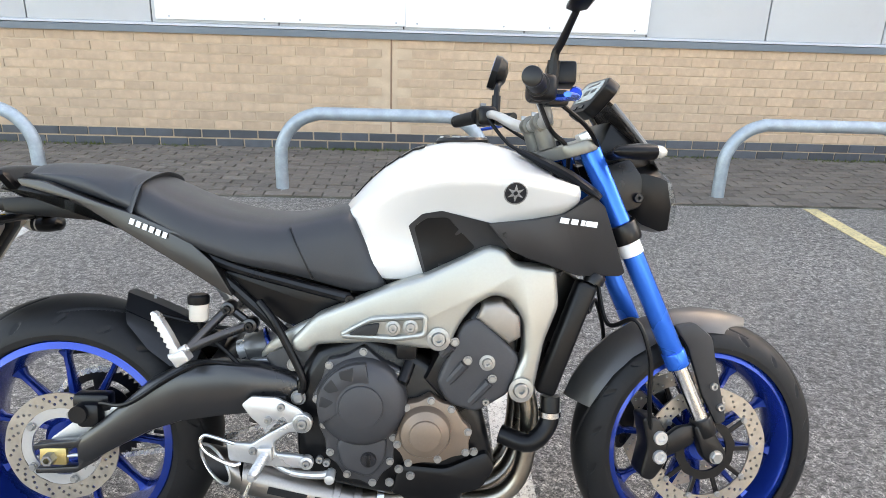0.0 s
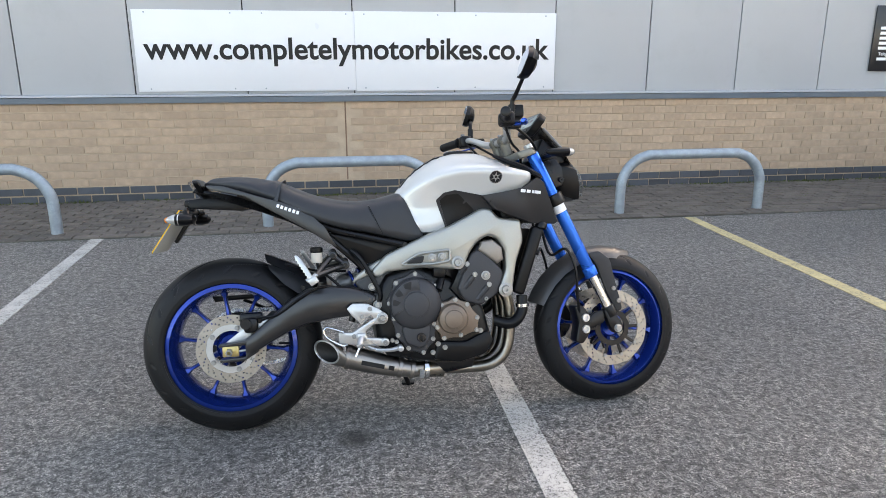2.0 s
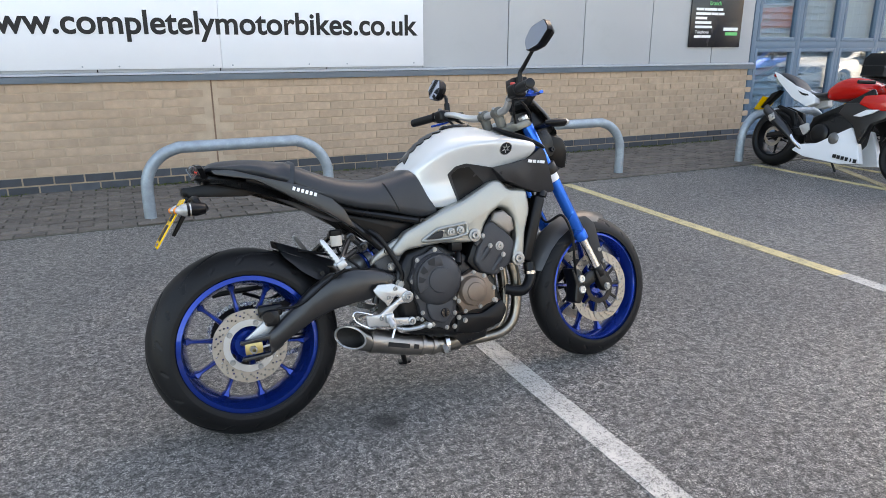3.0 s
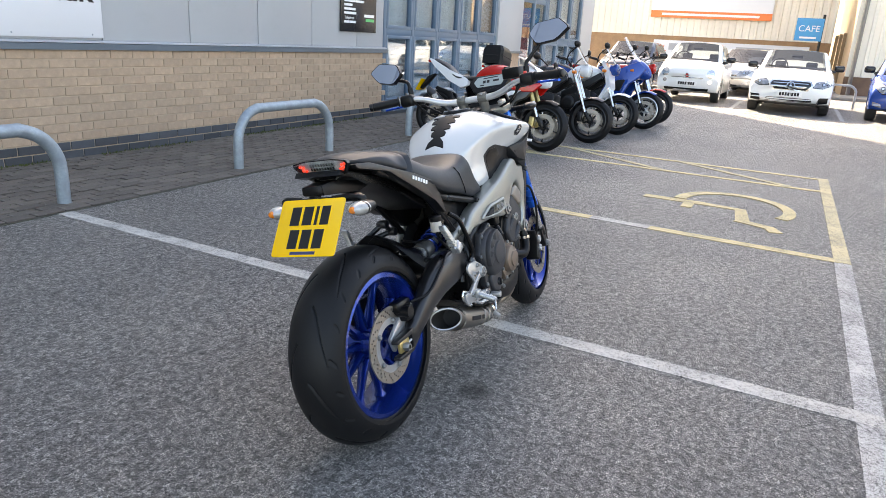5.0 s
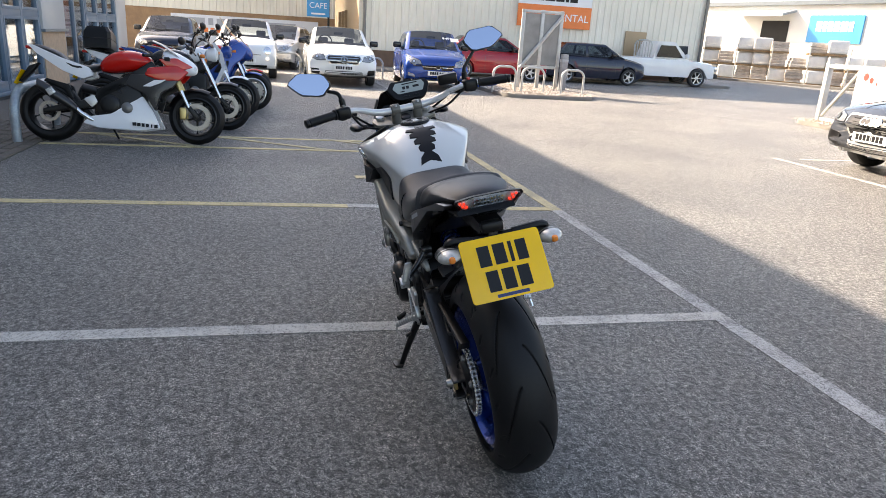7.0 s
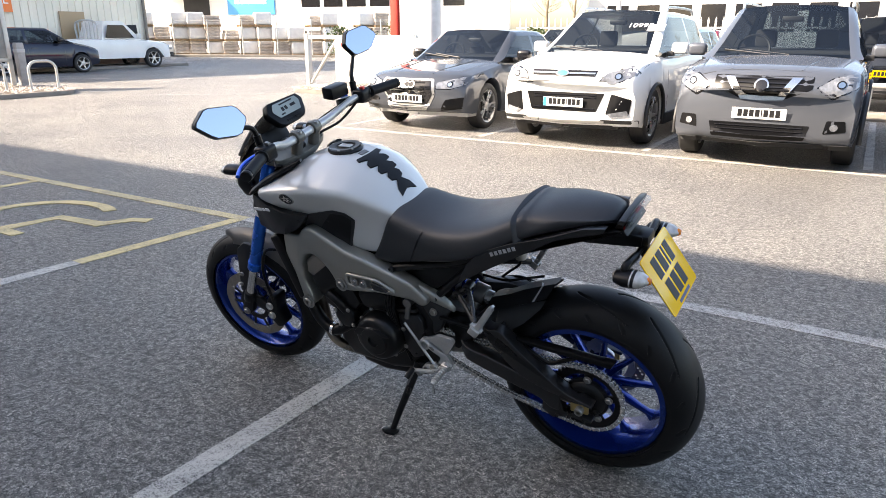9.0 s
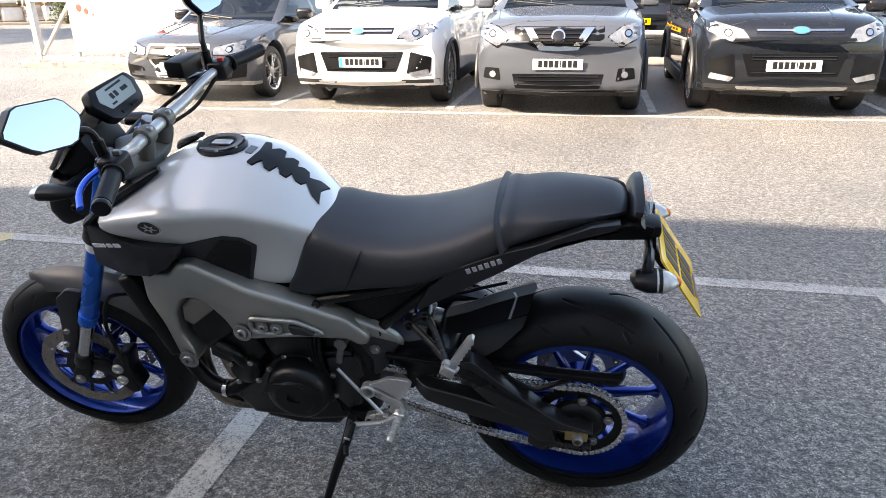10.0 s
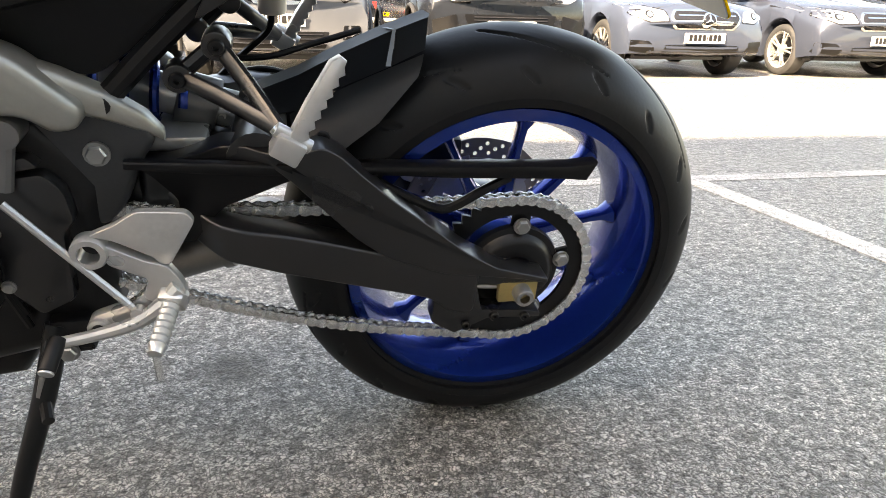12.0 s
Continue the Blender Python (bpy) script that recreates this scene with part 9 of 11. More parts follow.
def parked_bike(m, label, kind, main, second, accent, base=1.4, rim_mat=None, spokes=5, topbox=False, screen=None, fork_mat=None, group="motorcycles by the shop windows"):
    rim_mat, fork_mat = rim_mat or BLACK_METAL, fork_mat or CHROME
    ob = thing("motorcycle", m @ Matrix.Rotation(radians(-10), 4, "X"), label, "motorcycle", group)
    def p(name, bm, mat, label="", smooth=35.0, sub=0, parent=None):
        return part(name, bm, mat, parent or ob, label, smooth, sub)
    def both(name, pts, y0, y1, mat, bev=0.012, r=0.02, taper=None):
        for sgn in (-1, 1):
            q = p(name, prism(pts, sgn * y0, sgn * y1, bev, 3, r=r), mat)
            if taper:
                for v in q.data.vertices:
                    v.co.y *= float(np.interp(v.co.x, taper[0], taper[1]))
    F = base
    for x, R, w in ((0, 0.315, 0.18), (F, 0.3, 0.12)):
        ty, rm, dc = plain_wheel(R, w, rim_mat, spokes)
        wh = thing("wheel", Matrix.Translation((x, 0, R)), "", "")
        wh.parent = ob
        share("tyre", ty, wh, pose(0, 0, 0))
        share("rim", rm, wh, pose(0, 0, 0))
        share("brake_disc", dc, wh, pose(0, -0.075 if x else -0.09, 0) @ Matrix.Scale(1.0 if x else 0.72, 4))
        if x:
            share("brake_disc", dc, wh, pose(0, 0.07, 0))
    # chassis
    for sgn in (-1, 1):
        p("swinging_arm", beam([(-0.05, sgn * 0.12, 0.315, 0.012, 0.025), (0.2, sgn * 0.12, 0.37, 0.016, 0.04), (0.45, sgn * 0.1, 0.42, 0.02, 0.05)]), BLACK_METAL)
        fx = lambda z: F - 0.03 - (z - 0.3) * 0.44
        leg = p("fork_leg", rod((fx(0.95), sgn * 0.1, 0.95), (fx(0.58), sgn * 0.1, 0.58), 0.027, 16), fork_mat)
        p("fork_tube", rod((fx(0.6), sgn * 0.1, 0.6), (fx(0.4), sgn * 0.1, 0.4), 0.021, 14), CHROME, parent=leg)
        p("fork_foot", prism([(fx(0.42) - 0.03, 0.42), (fx(0.42) + 0.03, 0.42), (F + 0.03, 0.3), (F, 0.275), (F - 0.03, 0.3)], sgn * 0.085, sgn * 0.115, 0.006), BLACK_METAL, parent=leg)
        p("caliper", box(F - 0.17, F - 0.1, sgn * 0.095 - 0.03, sgn * 0.095 + 0.03, 0.27, 0.4, 0.015, 3), GOLD if kind == "sport" else BLACK_METAL)
        p("grip", rod((F - 0.42, sgn * 0.2, 0.93 if kind == "sport" else 1.06), (F - 0.48, sgn * 0.35, 0.91 if kind == "sport" else 1.06), 0.017, 12), RUBBER)
        mi = p("mirror", moved(loft([[(x, 0.075 * k * math.cos(a), 0.045 * k * math.sin(a)) for a in np.linspace(0, 6.2832, 15)[:-1]] for x, k in ((-0.01, 0.96), (0.008, 1.0), (0.03, 0.6), (0.036, 0.1))]), Matrix.Translation((F - 0.25 if kind != "sport" else F - 0.1, sgn * 0.34, 1.24 if kind != "sport" else 1.08)) @ Matrix.Rotation(radians(sgn * 12), 4, "Z")), BLACK_PLASTIC)
        p("glass", moved(turned([(0.0, -0.0115), (0.038, -0.0115), (0.038, -0.0105), (0.0, -0.0105)], 18, axis="x"), Matrix.Translation((F - 0.25 if kind != "sport" else F - 0.1, sgn * 0.34, 1.24 if kind != "sport" else 1.08)) @ Matrix.Rotation(radians(sgn * 12), 4, "Z")), MIRROR, parent=mi)
        p("stem", tube([(F - 0.4, sgn * 0.2, 1.0), (F - 0.36, sgn * 0.27, 1.12), (F - 0.24, sgn * 0.33, 1.22)] if kind != "sport" else [(F - 0.02, sgn * 0.15, 1.0), (F - 0.06, sgn * 0.26, 1.05), (F - 0.09, sgn * 0.31, 1.07)], 0.008, 8, 3), BLACK_PLASTIC, parent=mi)
    p("engine_block", prism([(0.45, 0.3), (0.55, 0.22), (0.85, 0.2), (0.95, 0.35), (0.95, 0.6), (0.7, 0.66), (0.48, 0.56)], -0.17, 0.17, 0.03, 3), BLACK_METAL)
    p("engine_cover", turned([(0.1, -0.17), (0.098, -0.19), (0.08, -0.2), (0.05, -0.204), (0.0, -0.204)], 30, (0.62, 0, 0.4)), BLACK_METAL)
    p("engine_cover", turned([(0.06, -0.17), (0.058, -0.19), (0.04, -0.2), (0.0, -0.2)], 26, (0.79, 0, 0.37)), GREY_PAINT)
    both("frame_spar", [(0.45, 0.42), (0.5, 0.56), (0.8, 0.72), (1.05, 0.88), (1.1, 0.8), (0.9, 0.65), (0.58, 0.48), (0.54, 0.38)], 0.13, 0.17, BLACK_METAL)
    p("front_mudguard", loft([[(F + 0.325 * math.cos(radians(a)) * (1 - 0.12 * abs(s) ** 2), s * 0.065, 0.3 + 0.325 * math.sin(radians(a)) * (1 - 0.12 * abs(s) ** 2)) for s in (-1, -0.5, 0, 0.5, 1)] for a in (160, 140, 120, 100, 80, 62)], caps=False, closed=False), accent if kind != "sport" else BLACK_PLASTIC)
    both("footrest_plate", [(0.36, 0.45), (0.46, 0.5), (0.5, 0.42), (0.44, 0.36)], 0.165, 0.18, ALLOY, 0.003)
    p("side_stand", rod((0.5, 0.13, 0.3), (0.6, 0.245, 0.045), 0.012, 10), BLACK_METAL)
    # silencer on the right
    if kind == "sport":
        p("silencer", loft([[(x, y + a * math.cos(q), z + b * math.sin(q)) for q in np.linspace(0, 6.2832, 19)[:-1]] for x, y, z, a, b in ((0.3, -0.17, 0.33, 0.04, 0.04), (0.22, -0.19, 0.4, 0.055, 0.06), (0.02, -0.21, 0.53, 0.055, 0.065), (-0.06, -0.215, 0.585, 0.05, 0.055))]), BLACK_SATIN, "black silencer")
        p("silencer_strap", prism([(0.06, 0.46), (0.12, 0.5), (0.08, 0.56), (0.02, 0.52)], -0.268, -0.262, 0.001), ALLOY)
        p("link_pipe", tube([(0.75, -0.1, 0.18), (0.5, -0.15, 0.21), (0.36, -0.17, 0.28), (0.28, -0.175, 0.35)], 0.026, 14), CHROME)
    else:
        p("silencer", rod((0.35, -0.17, 0.33), (-0.2, -0.2, 0.46), 0.05, 22, 0.056, bev=0.006), BLACK_SATIN)
        p("link_pipe", tube([(0.98, -0.05, 0.4), (0.98, -0.08, 0.22), (0.7, -0.13, 0.2), (0.35, -0.17, 0.33)], 0.022, 14), PIPE)
    # tank, seat, tail
    rings = []
    for x, zt, ws, zs, zb in ((0.5, 0.86, 0.09, 0.82, 0.76), (0.56, 0.92, 0.13, 0.86, 0.74), (0.66, 0.98, 0.17, 0.9, 0.74), (0.78, 1.0, 0.19, 0.9, 0.76), (0.9, 0.99, 0.185, 0.89, 0.78), (1.0, 0.95, 0.15, 0.88, 0.8), (1.05, 0.9, 0.1, 0.86, 0.8)):
        rings.append(mirrored([(x, y, z) for y, z in ((0, zt), (ws * 0.5, zt - 0.008), (ws * 0.85, zt - 0.04), (ws, zs), (ws * 0.9, (zs + zb) / 2), (ws * 0.75, zb), (0, zb))]))
    tank = p("tank", loft(rings), main, "", 60, 1)
    rings = []
    tail_z = 0.2 if kind == "sport" else 0.06
    for x, zt, w, th in ((0.52, 0.85, 0.09, 0.07), (0.44, 0.82, 0.14, 0.07), (0.3, 0.82, 0.16, 0.07), (0.2, 0.84, 0.13, 0.06), (0.14, 0.9 + tail_z * 0.2, 0.12, 0.07), (0.0, 0.92 + tail_z * 0.35, 0.11, 0.07), (-0.15, 0.93 + tail_z * 0.5, 0.08, 0.05)):
        rings.append(mirrored([(x, y, z) for y, z in ((0, zt), (w * 0.6, zt - 0.008), (w, zt - 0.03), (w * 0.9, zt - th), (0, zt - th))]))
    p("seat", loft(rings), LEATHER, "", 60, 1)
    both("tail_cowl", [(0.45, 0.7), (0.42, 0.78), (0.15, 0.85 + 0.1 * tail_z), (-0.12, 0.9 + 0.45 * tail_z), (-0.2, 0.91 + 0.5 * tail_z), (-0.1, 0.84 + 0.35 * tail_z), (0.15, 0.74), (0.35, 0.66)], 0.06, 0.135, second, 0.012, 0.02, ([-0.2, 0.1, 0.45], [0.6, 0.95, 1.05]))
    p("tail_lamp", box(-0.22, -0.17, -0.05, 0.05, 0.87 + 0.45 * tail_z, 0.9 + 0.45 * tail_z, 0.01), RED_LENS)
    p("plate_hanger", prism([(-0.1, 0.82), (-0.2, 0.78), (-0.3, 0.62), (-0.28, 0.61), (-0.16, 0.74)], -0.04, 0.04, 0.004), BLACK_PLASTIC)
    q = p("number_plate", moved(box(-0.11, 0.11, -0.003, 0.0, -0.085, 0.085, 0.002, 1), Matrix.Translation((-0.285, 0, 0.66)) @ Matrix.Rotation(radians(28), 4, "Y") @ Matrix.Rotation(radians(-90), 4, "Z")), PLATE_YELLOW)
    both("rear_hugger", [(0.25, 0.45), (0.2, 0.6), (-0.02, 0.66), (-0.05, 0.63), (0.15, 0.54), (0.2, 0.44)], 0.04, 0.09, BLACK_PLASTIC, 0.008)
    if kind == "sport":
        both("belly_pan", [(0.34, 0.2), (0.42, 0.27), (0.62, 0.3), (0.82, 0.42), (0.95, 0.5), (1.04, 0.36), (1.12, 0.16), (0.9, 0.13), (0.5, 0.15)], 0.12, 0.195, second, 0.015, 0.02, ([0.34, 0.7, 1.12], [0.9, 1.02, 0.9]))
        for k, w in enumerate((0.04, 0.035, 0.03, 0.03, 0.012, 0.035)):
            p("mark_bar", moved(box(-w / 2, w / 2, -0.002, 0.0, -0.018, 0.018), Matrix.Translation((0.86 + 0.043 * k, -0.199 + 0.002 * k, 0.2 - 0.004 * k))), INK)
        both("side_fairing", [(0.98, 0.72), (1.02, 0.8), (1.3, 0.84), (1.42, 0.78), (1.33, 0.68), (1.2, 0.67), (1.1, 0.68)], 0.15, 0.215, main, 0.015, 0.02, ([0.78, 1.0, 1.25, 1.45], [0.95, 1.1, 1.0, 0.62]))
        both("fairing_insert", [(0.78, 0.62), (0.84, 0.72), (0.98, 0.73), (1.2, 0.69), (1.32, 0.69), (1.26, 0.6), (1.14, 0.54), (1.08, 0.34), (0.98, 0.52)], 0.15, 0.211, BLACK_SATIN, 0.015, 0.02, ([0.78, 1.0, 1.25, 1.45], [0.95, 1.1, 1.0, 0.62]))
        both("fairing_flash", [(0.96, 0.6), (1.08, 0.67), (1.2, 0.68), (1.14, 0.64), (1.04, 0.6)], 0.2, 0.238, second, 0.002, 0.006)
        p("nose", loft([mirrored([(x, y * w, z0 + z * h) for y, z in ((0, 0.5), (0.6, 0.4), (1, 0.0), (0.7, -0.5), (0, -0.6))]) for x, w, h, z0 in ((1.12, 0.2, 0.26, 0.92), (1.26, 0.18, 0.24, 0.9), (1.38, 0.13, 0.2, 0.86), (1.47, 0.07, 0.13, 0.83), (1.5, 0.02, 0.05, 0.82))]), second, "", 60, 1)
        both("nose_side", [(1.12, 0.9), (1.3, 0.92), (1.46, 0.84), (1.36, 0.8), (1.2, 0.82)], 0.1, 0.17, main, 0.01, 0.02, ([1.12, 1.3, 1.46], [1.15, 1.0, 0.45]))
        p("screen", loft([[(x, s * w, z - 0.03 * s * s) for s in (-1, -0.6, 0, 0.6, 1)] for x, w, z in ((1.05, 0.12, 1.12), (1.15, 0.14, 1.08), (1.28, 0.13, 0.99), (1.36, 0.1, 0.93))], caps=False, closed=False), SMOKE, "smoked screen", 60)
        p("headlamp", box(1.42, 1.49, -0.06, 0.06, 0.8, 0.85, 0.02, 3), CLEAR)
    elif kind == "tourer":
        both("side_fairing", [(0.75, 0.5), (0.85, 0.75), (1.05, 0.92), (1.3, 1.05), (1.42, 0.95), (1.35, 0.8), (1.2, 0.66), (1.1, 0.42), (0.95, 0.35)], 0.16, 0.25, main, 0.02, 0.03, ([0.75, 1.0, 1.25, 1.45], [0.9, 1.1, 1.0, 0.55]))
        both("fairing_vent", [(0.9, 0.55), (1.0, 0.72), (1.14, 0.74), (1.08, 0.55)], 0.245, 0.268, BLACK_PLASTIC, 0.006)
        p("nose", loft([mirrored([(x, y * w, z0 + z * h) for y, z in ((0, 0.5), (0.6, 0.4), (1, 0.0), (0.7, -0.5), (0, -0.6))]) for x, w, h, z0 in ((1.1, 0.26, 0.34, 0.98), (1.26, 0.24, 0.32, 0.97), (1.38, 0.17, 0.26, 0.93), (1.46, 0.08, 0.16, 0.89), (1.49, 0.02, 0.05, 0.87))]), main, "", 60, 1)
        p("screen", loft([[(x, s * w, z - 0.05 * s * s) for s in (-1, -0.6, 0, 0.6, 1)] for x, w, z in ((0.98, 0.14, 1.46), (1.05, 0.19, 1.36), (1.18, 0.22, 1.2), (1.3, 0.2, 1.08))], caps=False, closed=False), screen or CLEAR, "tall clear windscreen", 60)
        p("headlamp", box(1.38, 1.46, -0.1, 0.1, 0.84, 0.92, 0.025, 3), CLEAR)
    else:
        hl = p("headlamp", turned([(0.0, 0.09), (0.05, 0.085), (0.085, 0.06), (0.09, 0.03), (0.07, -0.05), (0.0, -0.08)], 26, (F - 0.18, 0, 0.95), "x"), second)
        p("lens", turned([(0.0, 0.1), (0.05, 0.095), (0.08, 0.075), (0.082, 0.065)], 26, (F - 0.18, 0, 0.95), "x"), CLEAR, parent=hl)
        p("handlebar", tube([(F - 0.5, 0.37, 1.06), (F - 0.42, 0.2, 1.07), (F - 0.38, 0, 1.02), (F - 0.42, -0.2, 1.07), (F - 0.5, -0.37, 1.06)], 0.011, 10), BLACK_METAL)
        p("screen", loft([[(x, s * w, z - 0.03 * s * s) for s in (-1, -0.6, 0, 0.6, 1)] for x, w, z in ((F - 0.32, 0.13, 1.28), (F - 0.24, 0.16, 1.16), (F - 0.14, 0.14, 1.04))], caps=False, closed=False), screen or SMOKE, "small screen", 60)
        if kind == "scooter":
            p("leg_shield", loft([mirrored([(x, y * w, z) for y in (0.0, 0.5, 0.9, 1.0) for z in (zz,)] + [(x - 0.06, w * 0.9, zz), (x - 0.06, 0, zz)]) for x, w, zz in ((F - 0.3, 0.16, 1.05), (F - 0.2, 0.2, 0.9), (F - 0.16, 0.2, 0.7), (F - 0.26, 0.17, 0.5), (F - 0.42, 0.15, 0.34))]), main, "white front shield", 60)
            p("floor_board", box(0.4, 0.9, -0.17, 0.17, 0.3, 0.36, 0.02), BLACK_PLASTIC)
    for sgn in (-1, 1):
        p("indicator", box(F - 0.3, F - 0.24, sgn * 0.2 - 0.025, sgn * 0.2 + 0.025, 0.88, 0.92, 0.012, 3), AMBER if kind != "sport" else BLACK_PLASTIC)
    if topbox:
        up = Matrix.Translation((0.22, 0, -0.08)) @ Matrix.Translation((-0.24, 0, 1.02)) @ Matrix.Scale(0.85, 4) @ Matrix.Translation((0.24, 0, -1.02))
        bx = p("top_box", moved(loft([[(x, y, z) for x, y in ((-0.42, -0.2), (-0.4, -0.23), (-0.1, -0.24), (-0.06, -0.2), (-0.06, 0.2), (-0.1, 0.24), (-0.4, 0.23), (-0.42, 0.2))] for z in (1.02, 1.06, 1.24)] + [[(-0.24 + (x + 0.24) * 0.75, y * 0.8, 1.32) for x, y in ((-0.42, -0.2), (-0.4, -0.23), (-0.1, -0.24), (-0.06, -0.2), (-0.06, 0.2), (-0.1, 0.24), (-0.4, 0.23), (-0.42, 0.2))]]), up), BLACK_PLASTIC, "black top box with red reflectors")
        p("reflector", moved(box(-0.425, -0.415, -0.17, 0.17, 1.17, 1.23, 0.004), up), RED_LENS, parent=bx)
        p("seam", moved(box(-0.424, -0.058, -0.243, 0.243, 1.15, 1.158), up), DARK_VOID, parent=bx)
        p("rack", tube([(0.05, -0.12, 0.92), (-0.1, -0.12, 0.935), (-0.2, 0, 0.935), (-0.1, 0.12, 0.935), (0.05, 0.12, 0.92)], 0.01, 8), BLACK_METAL)
    return ob


BIKE_WHITE = make_car_paint("white motorcycle paint", (0.72, 0.73, 0.75))
BIKE_BLUE = make_car_paint("blue motorcycle paint", (0.003, 0.045, 0.25), 0.3, 0.3)
BIKE_BLACK = make_car_paint("black motorcycle paint", (0.012, 0.012, 0.014))
parked_bike(pose(5.85, 5.2, 0, 0, 0, -91), "red and white sport motorcycle with a black silencer", "sport", RED_PAINT, BIKE_WHITE, BIKE_WHITE, 1.48, fork_mat=GOLD)
parked_bike(pose(7.0, 4.93, 0, 0, 0, -88), "black motorcycle with a large top box", "naked", BIKE_BLACK, BIKE_WHITE, BIKE_BLACK, 1.45, topbox=True)
parked_bike(pose(8.3, 4.78, 0, 0, 0, -90), "white and blue scooter with black wheels", "scooter", BIKE_WHITE, BIKE_BLUE, BIKE_WHITE, 1.38)
parked_bike(pose(9.5, 4.72, 0, 0, 0, -92), "blue touring motorcycle with a tall clear screen", "tourer", BIKE_BLUE, BIKE_BLUE, BIKE_BLUE, 1.48, rim_mat=ALLOY, screen=CLEAR)
parked_bike(pose(10.4, 4.7, 0, 0, 0, -90), "red and white motorcycle behind the blue one", "naked", RED_PAINT, RED_PAINT, RED_PAINT, 1.45)

# ---- island, barrier, warehouses and far things ----
def kerb_island(name, pts, h=0.1, label=""):
    isl = thing(name, pose(0, 0, 0), label, "kerb", kind="structure")
    part("kerb", prism(pts, -0.05, h, 0.015, 2, r=0.5, plane="xy"), CONCRETE, isl, "pale concrete kerb")
    c = Vector((sum(p[0] for p in pts) / len(pts), sum(p[1] for p in pts) / len(pts)))
    inner = [tuple(c + (Vector(p) - c) * (1 - 0.14 / max(0.3, (Vector(p) - c).length))) for p in pts]
    part("gravel", prism(inner, 0.0, h + 0.004, 0.0, r=0.45, plane="xy"), GRAVEL, isl, "brown gravel filling")
    V, F = [], []
    rng = random.Random(5)
    xs, ys = [p[0] for p in inner], [p[1] for p in inner]
    for i in range(1500):
        x, y, s = rng.uniform(min(xs), max(xs)), rng.uniform(min(ys), max(ys)), rng.uniform(0.012, 0.035)
        k = len(V)
        V += [(x - s, y, h), (x, y - s, h), (x + s, y, h), (x, y + s, h), (x + rng.uniform(-s, s) * 0.3, y, h + s * 0.9)]
        F += [(k, k + 1, k + 4), (k + 1, k + 2, k + 4), (k + 2, k + 3, k + 4), (k + 3, k, k + 4)]
    me = bpy.data.meshes.new("stones")
    me.from_pydata(V, [], F)
    me.materials.append(STONE_PALE)
    o = new("stones", me)
    o.parent = isl
    tagged(o, "loose stones", kind="stuff")
    return isl


kerb_island("kerb_island", [(14.3, -2.7), (14.3, -5.0), (15.2, -5.5), (19.0, -5.3), (19.2, -2.6)], 0.1, "gravel island with a concrete kerb at the lane's end")
GALV_PALE = surf("weathered pale steel", (0.5, 0.5, 0.48), 0.5, 0.3, var=0.12, scale=12, fine=60, bump=0.1)
for y in (-2.95, -3.75, -4.75):
    h = hoop(0, 0.62, 0, 0.62, 0.03, GALV_PALE, "pale steel hoop on the gravel island", "hoop barrier", "hoop barriers on the island")
    h.matrix_basis = pose(15.0 + (0.3 if y > -4 else 0.0), y - 0.3, 0.1, 0, 0, 90)
h = hoop(0, 0.9, 0, 0.62, 0.03, GALV_PALE, "pale steel hoop behind the blue hatchback", "hoop barrier", "hoop barriers on the island")
h.matrix_basis = pose(19.4, -0.3, 0.0, 0, 0, 90)
h = hoop(0, 0.9, 0, 0.62, 0.03, GALV_PALE, "pale steel hoop behind the white saloon", "hoop barrier", "hoop barriers on the island")
h.matrix_basis = pose(19.4, 2.2, 0.0, 0, 0, 90)
post = thing("bollard", pose(16.45, -5.05, 0.1), "square grey timber bollard on the island", "bollard")
part("post", box(-0.09, 0.09, -0.09, 0.09, 0, 1.0, 0.02), surf("grey timber", (0.3, 0.3, 0.3), 0.8, var=0.2, scale=5, fine=60), post)
part("band", box(-0.094, 0.094, -0.094, 0.094, 0.78, 0.86, 0.004), INK_GREY, post)
brd = thing("notice_board", pose(16.9, -4.45, 0.1, 0, 0, -8), "tall steel framed notice board seen from behind", "board")
for y in (-0.55, 0.0, 0.55):
    part("upright", box(-0.04, 0.04, y - 0.05, y + 0.05, 0, 2.15, 0.008), GALV_PALE, brd)
for z in (0.6, 2.1):
    part("rail", box(-0.04, 0.04, -0.6, 0.6, z - 0.04, z + 0.04, 0.008), GALV_PALE, brd)
part("brace", rod((0.05, -0.55, 0.65), (0.05, 0.55, 2.05), 0.035, 8), GALV_PALE, brd)
part("sheet", box(-0.012, 0.0, -0.52, 0.52, 0.65, 2.05), surf("grey board back", (0.26, 0.26, 0.25), 0.6, var=0.25, scale=3), brd)
part("brace", rod((-0.06, 0.55, 0.55), (-0.06, -0.55, 2.0), 0.05, 8), GALV_PALE, brd)

# cream warehouse with its brick plinth
def ribbed_wall(p0, p1, z0, z1, pitch=0.3, depth=0.035):
    """Ribbed metal sheeting between two places on the plan."""
    p0, p1 = Vector((*p0, 0)), Vector((*p1, 0))
    d = (p1 - p0)
    L = d.length
    d.normalize()
    n = Vector((d.y, -d.x, 0))
    bm = bmesh.new()
    prev = None
    k = int(L / pitch)
    for i in range(k):
        for f, o in ((0.0, 0), (0.55, 0), (0.62, depth), (0.92, depth), (1.0, 0)):
            p = p0 + d * ((i + f) * pitch) + n * o
            a, b = bm.verts.new((p.x, p.y, z0)), bm.verts.new((p.x, p.y, z1))
            if prev:
                bm.faces.new((prev[0], a, b, prev[1]))
            prev = (a, b)
    return bm


